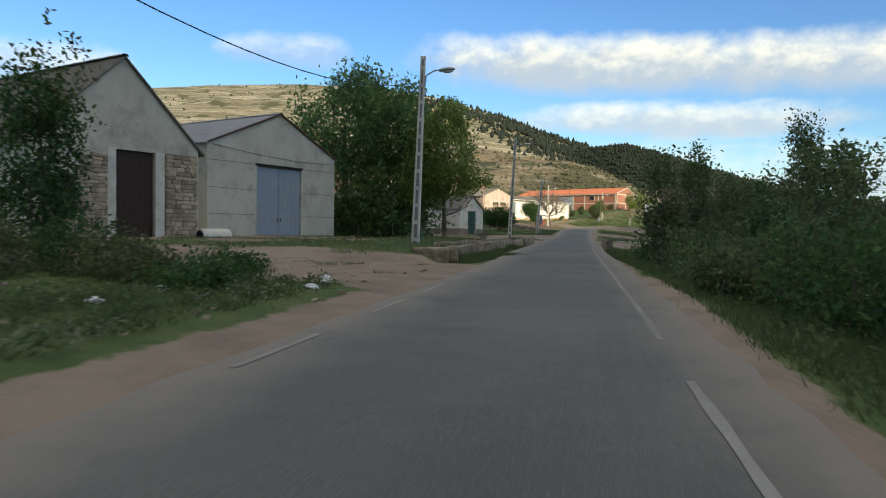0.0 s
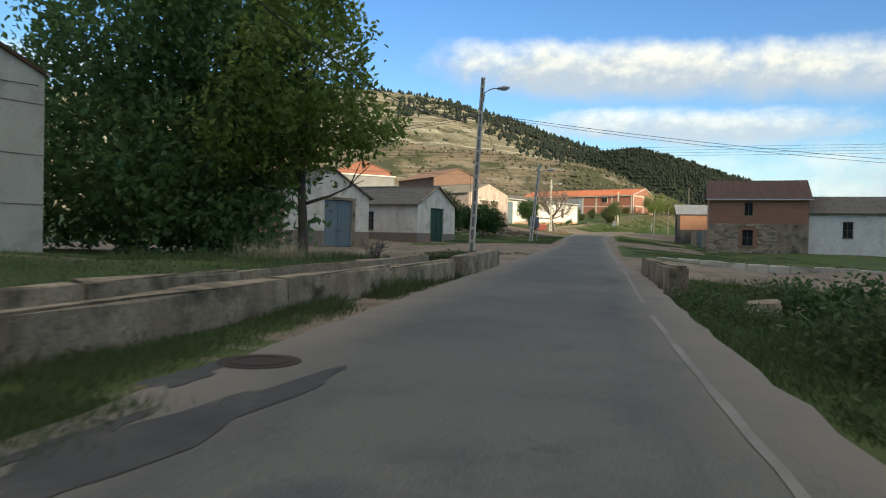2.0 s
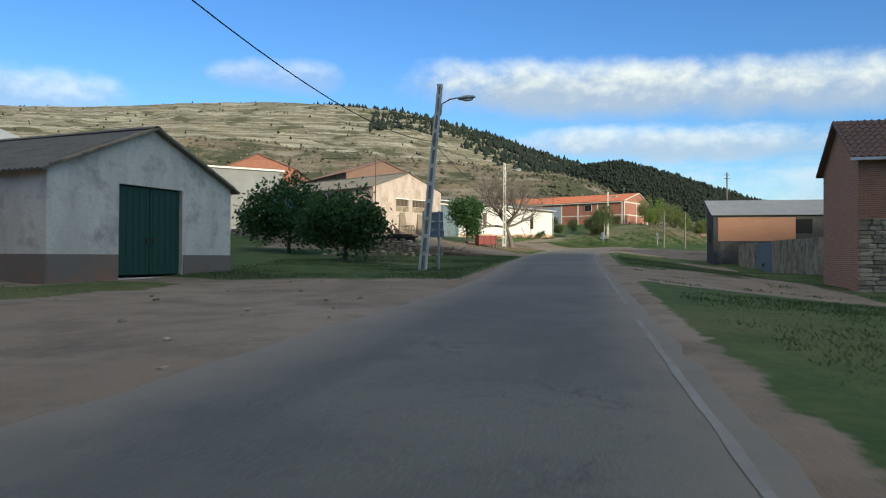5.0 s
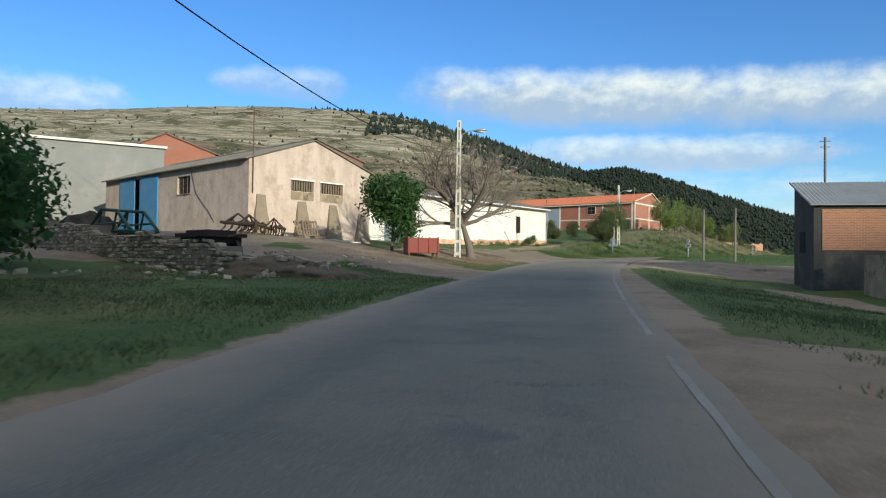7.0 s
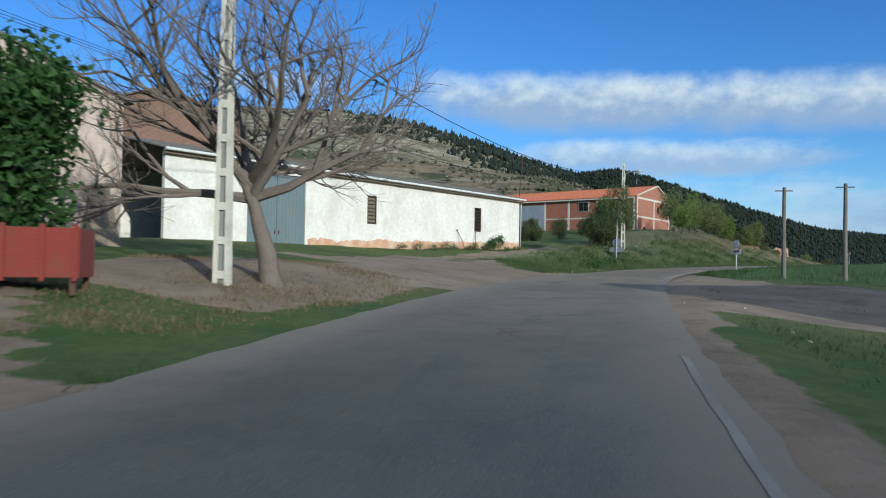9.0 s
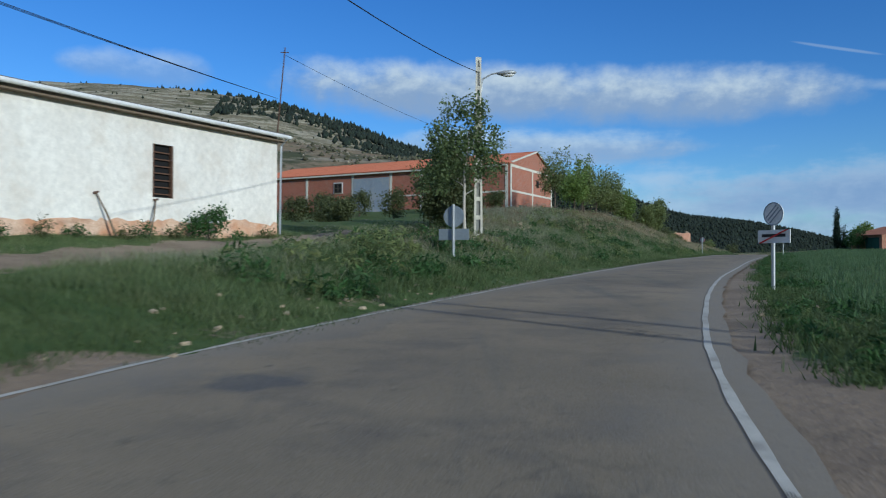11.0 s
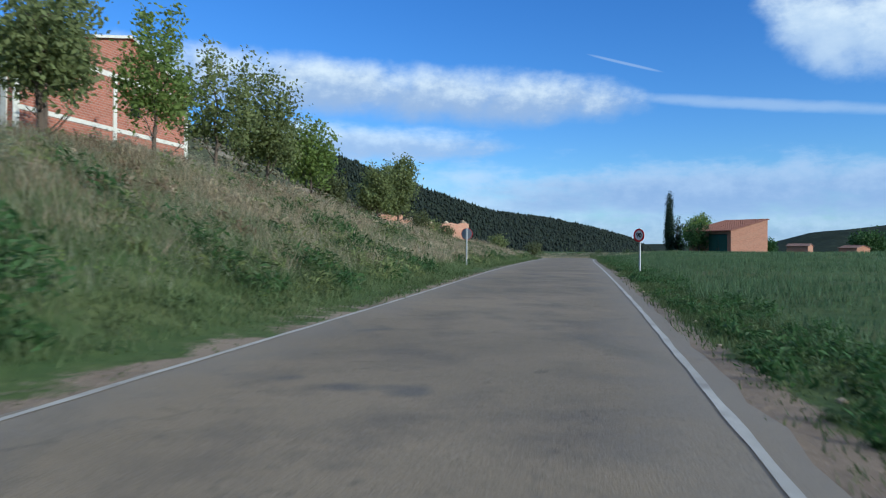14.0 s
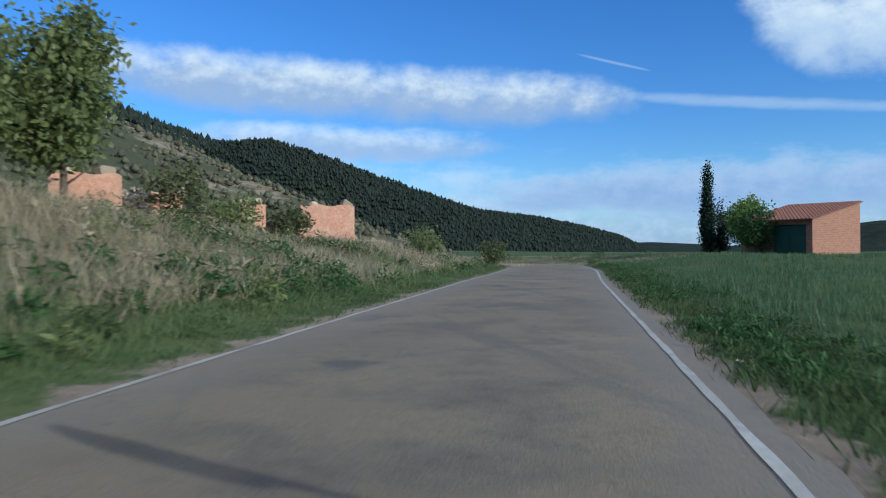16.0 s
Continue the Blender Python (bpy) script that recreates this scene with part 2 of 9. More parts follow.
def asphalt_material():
    """Worn asphalt whose colour holds the shade of the village and, further on, the sun (by an attribute of the road),
    dusty at its edges (verge), with patches, tar marks, fine cracks and loose chippings."""
    m = bpy.data.materials.new("worn asphalt")
    m.use_nodes = True
    tree = m.node_tree
    add, link = nodes_of(tree), tree.links.new
    bsdf = tree.nodes["Principled BSDF"]
    place = add("ShaderNodeTexCoord").outputs["Object"]

    def noise(scale, detail=6.0, rough=0.6, stretch=None):
        n = add("ShaderNodeTexNoise", Scale=scale, Detail=detail, Roughness=rough)
        v = place
        if stretch:
            mp = add("ShaderNodeMapping")
            mp.inputs["Scale"].default_value = stretch
            link(v, mp.inputs[0])
            v = mp.outputs[0]
        link(v, n.inputs["Vector"])
        return n.outputs["Fac"]

    def ranged(value, lo, hi, top=1.0):
        r = add("ShaderNodeMapRange")
        r.inputs["From Min"].default_value, r.inputs["From Max"].default_value, r.inputs["To Max"].default_value = lo, hi, top
        link(value, r.inputs["Value"])
        return r.outputs[0]

    def sums(op, a, b):
        n = add("ShaderNodeMath")
        n.operation = op
        for k, v in enumerate((a, b)):
            if hasattr(v, "links"):
                link(v, n.inputs[k])
            else:
                n.inputs[k].default_value = v
        return n.outputs[0]

    def mixed(fac, a, b):
        mx = add("ShaderNodeMix")
        mx.data_type = "RGBA"
        link(fac, mx.inputs["Factor"])
        for key, v in (("A", a), ("B", b)):
            if hasattr(v, "links"):
                link(v, mx.inputs[key])
            else:
                mx.inputs[key].default_value = (*v, 1)
        return mx.outputs["Result"]

    def attribute(name):
        a = add("ShaderNodeAttribute")
        a.attribute_name = name
        return a.outputs["Fac"]

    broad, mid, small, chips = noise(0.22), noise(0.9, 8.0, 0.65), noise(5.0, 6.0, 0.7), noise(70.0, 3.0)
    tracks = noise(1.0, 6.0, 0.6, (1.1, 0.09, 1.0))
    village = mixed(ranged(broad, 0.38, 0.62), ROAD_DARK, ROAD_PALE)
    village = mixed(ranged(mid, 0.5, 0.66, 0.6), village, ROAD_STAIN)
    sunlit = mixed(ranged(broad, 0.38, 0.62), SUNLIT_DARK, SUNLIT_PALE)
    sunlit = mixed(ranged(mid, 0.48, 0.66, 0.75), sunlit, SUNLIT_STAIN)
    sunlit = mixed(ranged(small, 0.60, 0.70, 0.6), sunlit, tuple(c * 0.55 for c in SUNLIT_STAIN))
    base = mixed(attribute("sun_tone"), village, sunlit)
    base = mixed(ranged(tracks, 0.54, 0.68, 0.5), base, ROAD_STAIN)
    # bluish tar patches
    base = mixed(ranged(noise(0.55, 3.0, 0.5), 0.66, 0.71, 0.6), base, (0.062, 0.066, 0.075))
    base = mixed(ranged(chips, 0.55, 0.72, 0.55), base, (0.30, 0.275, 0.235))
    base = mixed(ranged(chips, 0.45, 0.30, 0.6), base, (0.035, 0.034, 0.033))
    # fine cracks, in some places only
    bent = add("ShaderNodeVectorMath")
    bent.operation = "MULTIPLY_ADD"
    swirl = add("ShaderNodeTexNoise", Scale=1.3, Detail=5.0, Roughness=0.6)
    link(place, swirl.inputs["Vector"])
    link(swirl.outputs["Color"], bent.inputs[0])
    bent.inputs[1].default_value = (1.6, 1.6, 0.0)
    link(place, bent.inputs[2])
    cells = add("ShaderNodeTexVoronoi", Scale=0.55)
    cells.feature = "DISTANCE_TO_EDGE"
    link(bent.outputs[0], cells.inputs["Vector"])
    crack = sums("MULTIPLY", ranged(cells.outputs["Distance"], 0.014, 0.004), ranged(noise(0.3, 3.0), 0.55, 0.66, 0.5))
    base = mixed(crack, base, (0.03, 0.028, 0.026))
    # blown dust over the outer parts
    dust = sums("ADD", sums("MULTIPLY", noise(0.9, 8.0, 0.7), 0.9), attribute("verge"))
    base = mixed(ranged(dust, 0.92, 1.4, 0.85), base, (0.225, 0.195, 0.155))
    link(base, bsdf.inputs["Base Color"])
    bsdf.inputs["Roughness"].default_value = 0.8
    bsdf.inputs["Specular IOR Level"].default_value = 0.3
    b = add("ShaderNodeBump")
    b.inputs["Strength"].default_value, b.inputs["Distance"].default_value = 0.6, 0.008
    link(chips, b.inputs["Height"])
    b2 = add("ShaderNodeBump")
    b2.inputs["Strength"].default_value, b2.inputs["Distance"].default_value = 0.35, 0.03
    link(small, b2.inputs["Height"])
    link(b.outputs[0], b2.inputs["Normal"])
    link(b2.outputs[0], bsdf.inputs["Normal"])
    return m


# darker tones paint the shaded village stretch, warmer paler ones the sunlit road
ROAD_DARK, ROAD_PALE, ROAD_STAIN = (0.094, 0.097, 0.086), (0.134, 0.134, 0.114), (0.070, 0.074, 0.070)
SUNLIT_DARK, SUNLIT_PALE, SUNLIT_STAIN = (0.182, 0.146, 0.098), (0.248, 0.196, 0.130), (0.115, 0.096, 0.075)
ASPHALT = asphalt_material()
EARTH = material("slumped brown earth", (0.15, 0.108, 0.073), rough=0.97, second=(0.10, 0.072, 0.05), scale=1.4, fine=12, amount=0.9, bump=0.9, bump_size=0.06, stain=(0.062, 0.078, 0.034), stain_scale=1.3, stain_amount=0.8)
PATCH = material("damp asphalt", (0.055, 0.053, 0.049), rough=0.7, second=(0.09, 0.086, 0.076), scale=1.5, fine=50, bump=0.4, bump_size=0.006, stain=(0.11, 0.10, 0.088), stain_scale=2.2, stain_amount=0.9)
PAINT = material("road paint", (0.52, 0.50, 0.45), rough=0.75, second=(0.37, 0.35, 0.31), scale=1.2, fine=25, amount=1.0, stain=(0.24, 0.22, 0.19), stain_scale=1.8, stain_amount=0.9, bump=0.3)
PAINT_WORN = material("worn road paint", (0.29, 0.275, 0.245), rough=0.8, second=(0.19, 0.18, 0.155), scale=0.8, fine=25, amount=1.0, stain=(0.19, 0.175, 0.155), stain_scale=0.9, stain_amount=1.0, bump=0.3)
PINKDAMP = material("pink damp lime", (0.56, 0.30, 0.17), rough=0.92, second=(0.70, 0.53, 0.40), scale=1.5, fine=20, amount=1.0, stain=(0.42, 0.27, 0.2), stain_scale=1.0, stain_amount=0.7)
CONCRETE = material("old concrete", (0.235, 0.185, 0.125), rough=0.92, second=(0.44, 0.36, 0.25), scale=1.5, fine=14, amount=1.0, bump=0.8, bump_size=0.03, stain=(0.05, 0.046, 0.03), stain_scale=1.3, stain_amount=0.95, streak=(1.3, 1.3, 0.6))
GREYBLOCK = material("grey block wall", (0.27, 0.27, 0.26), rough=0.94, second=(0.22, 0.22, 0.21), scale=0.8, fine=20, stain=(0.33, 0.32, 0.30), stain_scale=0.5, stain_amount=0.5)
DARKBLOCK = material("near-black concrete block", (0.062, 0.06, 0.058), rough=0.95, second=(0.045, 0.044, 0.043), scale=1.2, fine=30, stain=(0.15, 0.135, 0.115), stain_scale=0.9, stain_amount=0.5)
PALE = material("pale pole concrete", (0.70, 0.67, 0.58), rough=0.88, second=(0.60, 0.57, 0.49), scale=2.5, fine=50, stain=(0.30, 0.27, 0.22), stain_scale=1.5, stain_amount=0.5)
RENDER = material("grey cement render", (0.63, 0.59, 0.485), rough=0.92, second=(0.50, 0.465, 0.385), scale=0.9, fine=20, amount=0.9, stain=(0.25, 0.22, 0.18), stain_scale=0.7, stain_amount=0.7, streak=(1.0, 1.0, 0.5))
WHITEWASH = material("stained whitewash", (0.80, 0.735, 0.61), rough=0.92, second=(0.62, 0.555, 0.455), scale=1.1, fine=14, amount=0.9, stain=(0.30, 0.26, 0.21), stain_scale=1.0, stain_amount=0.75, streak=(1.2, 1.2, 0.45))
WHITE = material("white lime wall", (0.82, 0.79, 0.73), rough=0.9, second=(0.68, 0.64, 0.58), scale=0.9, fine=5, amount=0.8, bump=0.05, stain=(0.55, 0.48, 0.40), stain_scale=0.6, stain_amount=0.6, streak=(1.0, 1.0, 0.5))
OCHRE = material("ochre lime render", (0.62, 0.505, 0.43), rough=0.92, second=(0.45, 0.35, 0.285), scale=1.4, fine=18, amount=0.9, stain=(0.34, 0.25, 0.185), stain_scale=1.3, stain_amount=0.7, streak=(1.3, 1.3, 0.35))
DADO = material("brown cement dado", (0.25, 0.205, 0.165), rough=0.95, second=(0.19, 0.15, 0.12), scale=1.2, fine=30, stain=(0.36, 0.19, 0.105), stain_scale=0.6, stain_amount=0.8)
FIBRE = material("weathered fibre cement", (0.20, 0.185, 0.16), rough=0.95, second=(0.15, 0.135, 0.115), scale=0.9, fine=20, stain=(0.09, 0.08, 0.06), stain_scale=1.2, stain_amount=0.6)
GREYROOF = material("grey sheet roof", (0.33, 0.34, 0.35), rough=0.7, scale=0.9, fine=20, stain=(0.2, 0.19, 0.18), stain_scale=0.8)
TILE = material("clay roof tiles", (0.46, 0.155, 0.085), rough=0.85, second=(0.36, 0.12, 0.07), scale=2.0, fine=20, per_island=0.18, stain=(0.25, 0.14, 0.09), stain_scale=0.7, stain_amount=0.35)
OLDTILE = material("old mossy roof tiles", (0.20, 0.125, 0.105), rough=0.95, second=(0.155, 0.105, 0.09), scale=2.0, fine=20, per_island=0.25, stain=(0.13, 0.11, 0.085), stain_scale=0.9, stain_amount=0.5)


def brick_material(name, colour, second, mortar, width=0.25, height=0.075, gap=0.012):
    m = material(name, colour, rough=0.9, second=second, scale=1.0, fine=30)
    tree = m.node_tree
    add, link = nodes_of(tree), tree.links.new
    bsdf = tree.nodes["Principled BSDF"]
    base = bsdf.inputs["Base Color"].links[0].from_socket
    coord = add("ShaderNodeTexCoord")
    br = add("ShaderNodeTexBrick")
    br.inputs["Scale"].default_value = 1.0
    br.inputs["Brick Width"].default_value, br.inputs["Row Height"].default_value, br.inputs["Mortar Size"].default_value = width, height, gap
    br.inputs["Color1"].default_value, br.inputs["Color2"].default_value = (1, 1, 1, 1), (0.72, 0.72, 0.72, 1)
    br.inputs["Mortar"].default_value = (0, 0, 0, 1)
    link(coord.outputs["UV"], br.inputs["Vector"])
    tint = add("ShaderNodeMix")
    tint.data_type, tint.blend_type = "RGBA", "MULTIPLY"
    tint.inputs["Factor"].default_value = 1.0
    link(base, tint.inputs["A"])
    link(br.outputs["Color"], tint.inputs["B"])
    mx = add("ShaderNodeMix")
    mx.data_type = "RGBA"
    link(br.outputs["Fac"], mx.inputs["Factor"])
    link(tint.outputs["Result"], mx.inputs["A"])
    mx.inputs["B"].default_value = (*mortar, 1)
    link(mx.outputs["Result"], bsdf.inputs["Base Color"])
    b = add("ShaderNodeBump")
    b.invert = True
    b.inputs["Strength"].default_value, b.inputs["Distance"].default_value = 0.7, 0.01
    link(br.outputs["Fac"], b.inputs["Height"])
    link(b.outputs[0], bsdf.inputs["Normal"])
    return m


BRICK = brick_material("red hollow brick", (0.46, 0.165, 0.10), (0.40, 0.135, 0.08), (0.36, 0.25, 0.2), 0.25, 0.12)
OLDBRICK = brick_material("dark red brick", (0.47, 0.205, 0.115), (0.39, 0.16, 0.09), (0.37, 0.26, 0.19))
STONE = material("rubble stone", (0.255, 0.205, 0.15), rough=0.95, second=(0.18, 0.145, 0.11), scale=2.5, fine=22, per_island=0.3, bump=0.6, bump_size=0.02)
STONE_PIECE = material("field stone", (0.43, 0.35, 0.25), rough=0.95, second=(0.31, 0.24, 0.165), scale=4, fine=22, per_piece=0.38, bump=0.6, bump_size=0.02)
MORTAR = material("earth mortar", (0.30, 0.225, 0.155), rough=0.98, second=(0.21, 0.155, 0.105), scale=1.2, fine=30, amount=0.9)
BROWNBRICK = brick_material("dull brown brick", (0.27, 0.14, 0.10), (0.22, 0.115, 0.08), (0.24, 0.18, 0.14))
FIELDBRICK = brick_material("dull orange brick", (0.385, 0.185, 0.12), (0.34, 0.16, 0.10), (0.33, 0.205, 0.145), 0.25, 0.12)
FIELDTILE = material("dull red roof tiles", (0.20, 0.09, 0.065), rough=0.9, second=(0.155, 0.075, 0.058), scale=2.0, fine=20, per_island=0.2)
MUDWALL = material("crumbling pink mud wall", (0.60, 0.305, 0.20), rough=0.95, second=(0.66, 0.40, 0.28), scale=2.2, fine=9, amount=1.0, bump=0.9, bump_size=0.04, stain=(0.42, 0.25, 0.17), stain_scale=2.5, stain_amount=0.6)
LIMESTONE = material("pale limestone", (0.36, 0.32, 0.25), rough=0.95, second=(0.27, 0.235, 0.18), scale=0.3, fine=3, per_island=0.25)
STEEL_BLUE = material("blue-grey sheet steel", (0.33, 0.37, 0.43), rough=0.6, second=(0.27, 0.31, 0.36), scale=1.2, fine=30, stain=(0.42, 0.40, 0.36), stain_scale=0.9, stain_amount=0.6)
STEEL_TEAL = material("faded teal door paint", (0.16, 0.215, 0.235), rough=0.65, second=(0.13, 0.175, 0.19), scale=1.2, fine=30, stain=(0.24, 0.17, 0.12), stain_scale=1.1, stain_amount=0.5)
STEEL_GREEN = material("dark green door paint", (0.022, 0.075, 0.05), rough=0.55, second=(0.018, 0.06, 0.042), scale=2, fine=30)
GREEN_SHEET = material("green profiled sheet", (0.02, 0.10, 0.075), rough=0.5, scale=1, fine=10)
BLUE_DOOR = material("bright blue door paint", (0.10, 0.28, 0.50), rough=0.6, second=(0.08, 0.23, 0.42), scale=1.5, fine=30, stain=(0.3, 0.3, 0.3), stain_scale=1.2, stain_amount=0.3)
RUST = material("rusty brown sheet", (0.045, 0.028, 0.022), rough=0.8, second=(0.07, 0.04, 0.03), scale=1.5, fine=25)
RUSTY = material("rusted iron", (0.12, 0.065, 0.04), rough=0.85, second=(0.06, 0.045, 0.038), scale=3, fine=30)
RED_PAINT = material("red painted steel", (0.22, 0.03, 0.022), rough=0.55, second=(0.22, 0.03, 0.022), scale=2, fine=30, stain=(0.12, 0.06, 0.04), stain_scale=2)
GALV = material("galvanised steel", (0.42, 0.44, 0.46), rough=0.5, metal=0.6, second=(0.34, 0.36, 0.38), scale=4, fine=30)
SIGN_BACK = material("dull aluminium sign back", (0.30, 0.34, 0.38), rough=0.6, metal=0.3, scale=2, fine=30)
# flat black that stands in for the shade inside openings
DARK = material("flat black for unlit openings", (0.012, 0.012, 0.013), rough=0.9, bump=0)
WOOD = material("grey weathered wood", (0.20, 0.155, 0.11), rough=0.9, second=(0.13, 0.10, 0.075), scale=4, fine=30)
BARK = material("rough bark", (0.13, 0.10, 0.075), rough=0.95, second=(0.085, 0.065, 0.05), scale=5, fine=18, bump=0.8, bump_size=0.03)
GREYBARK = material("grey bare bark", (0.20, 0.165, 0.14), rough=0.95, second=(0.13, 0.11, 0.09), scale=5, fine=18, bump=0.8, bump_size=0.03)
CABLE = material("black cable", (0.012, 0.012, 0.013), rough=0.6, bump=0)
SIGN_WHITE = material("white sign face", (0.75, 0.75, 0.74), rough=0.4, scale=3, fine=20, bump=0)
SIGN_RED = material("red sign rim", (0.55, 0.02, 0.03), rough=0.4, scale=3, fine=20, bump=0)
SIGN_BLACK = material("black sign print", (0.01, 0.01, 0.012), rough=0.5, bump=0)
LEAF_DARK = leaf_material("dark green leaves", (0.072, 0.144, 0.043), (0.043, 0.096, 0.029))
LEAF_BRIGHT = leaf_material("fresh green leaves", (0.26, 0.34, 0.09), (0.18, 0.255, 0.065), 0.6)
LEAF_OLIVE = leaf_material("dull olive leaves", (0.135, 0.153, 0.063), (0.081, 0.099, 0.040))
LEAF_ALMOND = leaf_material("light almond leaves", (0.25, 0.285, 0.11), (0.17, 0.215, 0.08), 0.55)
NEEDLE = leaf_material("cypress needles", (0.024, 0.051, 0.027), (0.015, 0.033, 0.018), 0.15)
GRASS = leaf_material("meadow grass", (0.165, 0.23, 0.095), (0.225, 0.245, 0.12), 0.55)
LEAF_POPLAR = leaf_material("poplar leaves", (0.185, 0.30, 0.115), (0.12, 0.215, 0.08), 0.62)
LEAF_SAPLING = leaf_material("sapling leaves", (0.15, 0.20, 0.085), (0.095, 0.13, 0.055), 0.5)
LEAF_ELM = leaf_material("elm leaves", (0.18, 0.235, 0.095), (0.12, 0.165, 0.065), 0.5)
PALEBARK = material("pale smooth bark", (0.50, 0.46, 0.40), rough=0.9, second=(0.36, 0.32, 0.27), scale=4, fine=18, bump=0.5, bump_size=0.02)
STRAW = leaf_material("dry straw grass", (0.46, 0.39, 0.26), (0.36, 0.295, 0.19), 0.45)
CROP = leaf_material("young cereal", (0.12, 0.19, 0.085), (0.095, 0.155, 0.07), 0.45)
GLASS = material("dusty window glass", (0.03, 0.035, 0.04), rough=0.25, scale=3, fine=20, bump=0)


# ---------------------------------------------------------------- building blocks
def part(name, bm, mat, parent=None, label="", smooth=False):
    """One mesh object from a bmesh, under a thing or a part."""
    me = bpy.data.meshes.new(name)
    bm.to_mesh(me)
    bm.free()
    me.materials.append(mat)
    if "brick" in mat.name and not me.uv_layers:
        uv = me.uv_layers.new(name="UVMap")
        for poly in me.polygons:
            n = poly.normal
            t = Vector((0, 0, 1)).cross(n)
            t = t.normalized() if t.length > 0.3 else Vector((1, 0, 0))
            for k in poly.loop_indices:
                p = me.vertices[me.loops[k].vertex_index].co
                uv.data[k].uv = (p.dot(t), p.z)
    if smooth:
        me.polygons.foreach_set("use_smooth", [True] * len(me.polygons))
    ob = new(name, me)
    if parent:
        ob.parent = parent
    if label:
        tagged(ob, label)
    return ob


def thing(name, label, category, group="", kind=""):
    return tagged(new(name), label, category, group, kind)


def raw(name, verts, faces, mat, parent=None, label=""):
    """One mesh object from arrays: faces are rows of equal length."""
    me = bpy.data.meshes.new(name)
    verts, faces = np.asarray(verts, np.float32), np.asarray(faces, np.int32)
    n = faces.shape[1]
    me.vertices.add(len(verts))
    me.vertices.foreach_set("co", verts.ravel())
    me.loops.add(faces.size)
    me.loops.foreach_set("vertex_index", faces.ravel())
    me.polygons.add(len(faces))
    me.polygons.foreach_set("loop_start", np.arange(0, faces.size, n, dtype=np.int32))
    me.update(calc_edges=True)
    me.materials.append(mat)
    ob = new(name, me)
    if parent:
        ob.parent = parent
    if label:
        tagged(ob, label)
    return ob


def hexa(bm, pts):
    """A closed solid from eight corners: four below (in turn), four above."""
    v = [bm.verts.new(p) for p in pts]
    for f in ((3, 2, 1, 0), (4, 5, 6, 7), (0, 1, 5, 4), (1, 2, 6, 5), (2, 3, 7, 6), (3, 0, 4, 7)):
        bm.faces.new([v[i] for i in f])
    return v


class Frame:
    """Local axes of a building: u along its front, w inward, z up."""

    def __init__(self, x, y, angle, z=0.0):
        self.o = Vector((x, y, z))
        self.c = Vector((math.cos(angle), math.sin(angle), 0))
        self.n = Vector((-self.c.y, self.c.x, 0))

    def __call__(self, u, w, z):
        return self.o + self.c * u + self.n * w + Vector((0, 0, z))

    def box(self, bm, u0, u1, w0, w1, z0, z1):
        return hexa(bm, [self(u0, w0, z0), self(u1, w0, z0), self(u1, w1, z0), self(u0, w1, z0),
                         self(u0, w0, z1), self(u1, w0, z1), self(u1, w1, z1), self(u0, w1, z1)])

    def turned(self, u, w, quarter):
        """The axes at a corner, turned by quarter turns, so that another wall becomes the front."""
        f = Frame(0, 0, 0)
        f.o, a = self(u, w, 0), math.atan2(self.c.y, self.c.x) + quarter * math.pi / 2
        f.c = Vector((math.cos(a), math.sin(a), 0))
        f.n = Vector((-f.c.y, f.c.x, 0))
        return f


def wall(name, fr, width, top, openings, mat, parent, z0=-0.6, thick=0.25, label="", peaks=()):
    """A wall with real openings (u0, u1, z0, z1), under a top line given as a function of u."""
    bm = bmesh.new()
    uv = bm.loops.layers.uv.new("UVMap")
    verts, faces = {}, {}
    levels = sorted({z0, *(o[2] for o in openings), *(o[3] for o in openings)})
    cuts = sorted({0.0, width, *peaks, *(o[0] for o in openings), *(o[1] for o in openings)})
    for a, b in zip(cuts, cuts[1:]):
        mid = (a + b) / 2
        holes = [(o[2], o[3]) for o in openings if o[0] < mid < o[1]]
        for low, up in zip(levels, levels[1:] + [None]):
            ta, tb = (up, up) if up is not None else (top(a), top(b))
            if min(ta, tb) < low + 0.005 or any(h[0] < low + 0.01 < h[1] for h in holes):
                continue
            v = []
            for p in (fr(a, 0, low), fr(b, 0, low), fr(b, thick, low), fr(a, thick, low), fr(a, 0, ta), fr(b, 0, tb), fr(b, thick, tb), fr(a, thick, ta)):
                key = tuple(round(c, 3) for c in p)
                if key not in verts:
                    verts[key] = bm.verts.new(p)
                v.append(verts[key])
            for f in ((3, 2, 1, 0), (4, 5, 6, 7), (0, 1, 5, 4), (1, 2, 6, 5), (2, 3, 7, 6), (3, 0, 4, 7)):
                quad = [v[i] for i in f]
                key = frozenset(quad)
                if key in faces:
                    faces[key] = None
                elif len(key) == 4:
                    faces[key] = quad
    for quad in faces.values():
        if quad:
            bm.faces.new(quad)
    for loose in [x for x in bm.verts if not x.link_faces]:
        bm.verts.remove(loose)
    for f in bm.faces:
        for loop in f.loops:
            p = loop.vert.co - fr.o
            loop[uv].uv = (p.dot(fr.c) + p.dot(fr.n), p.z)
    bmesh.ops.recalc_face_normals(bm, faces=bm.faces)
    return part(name, bm, mat, parent, label)


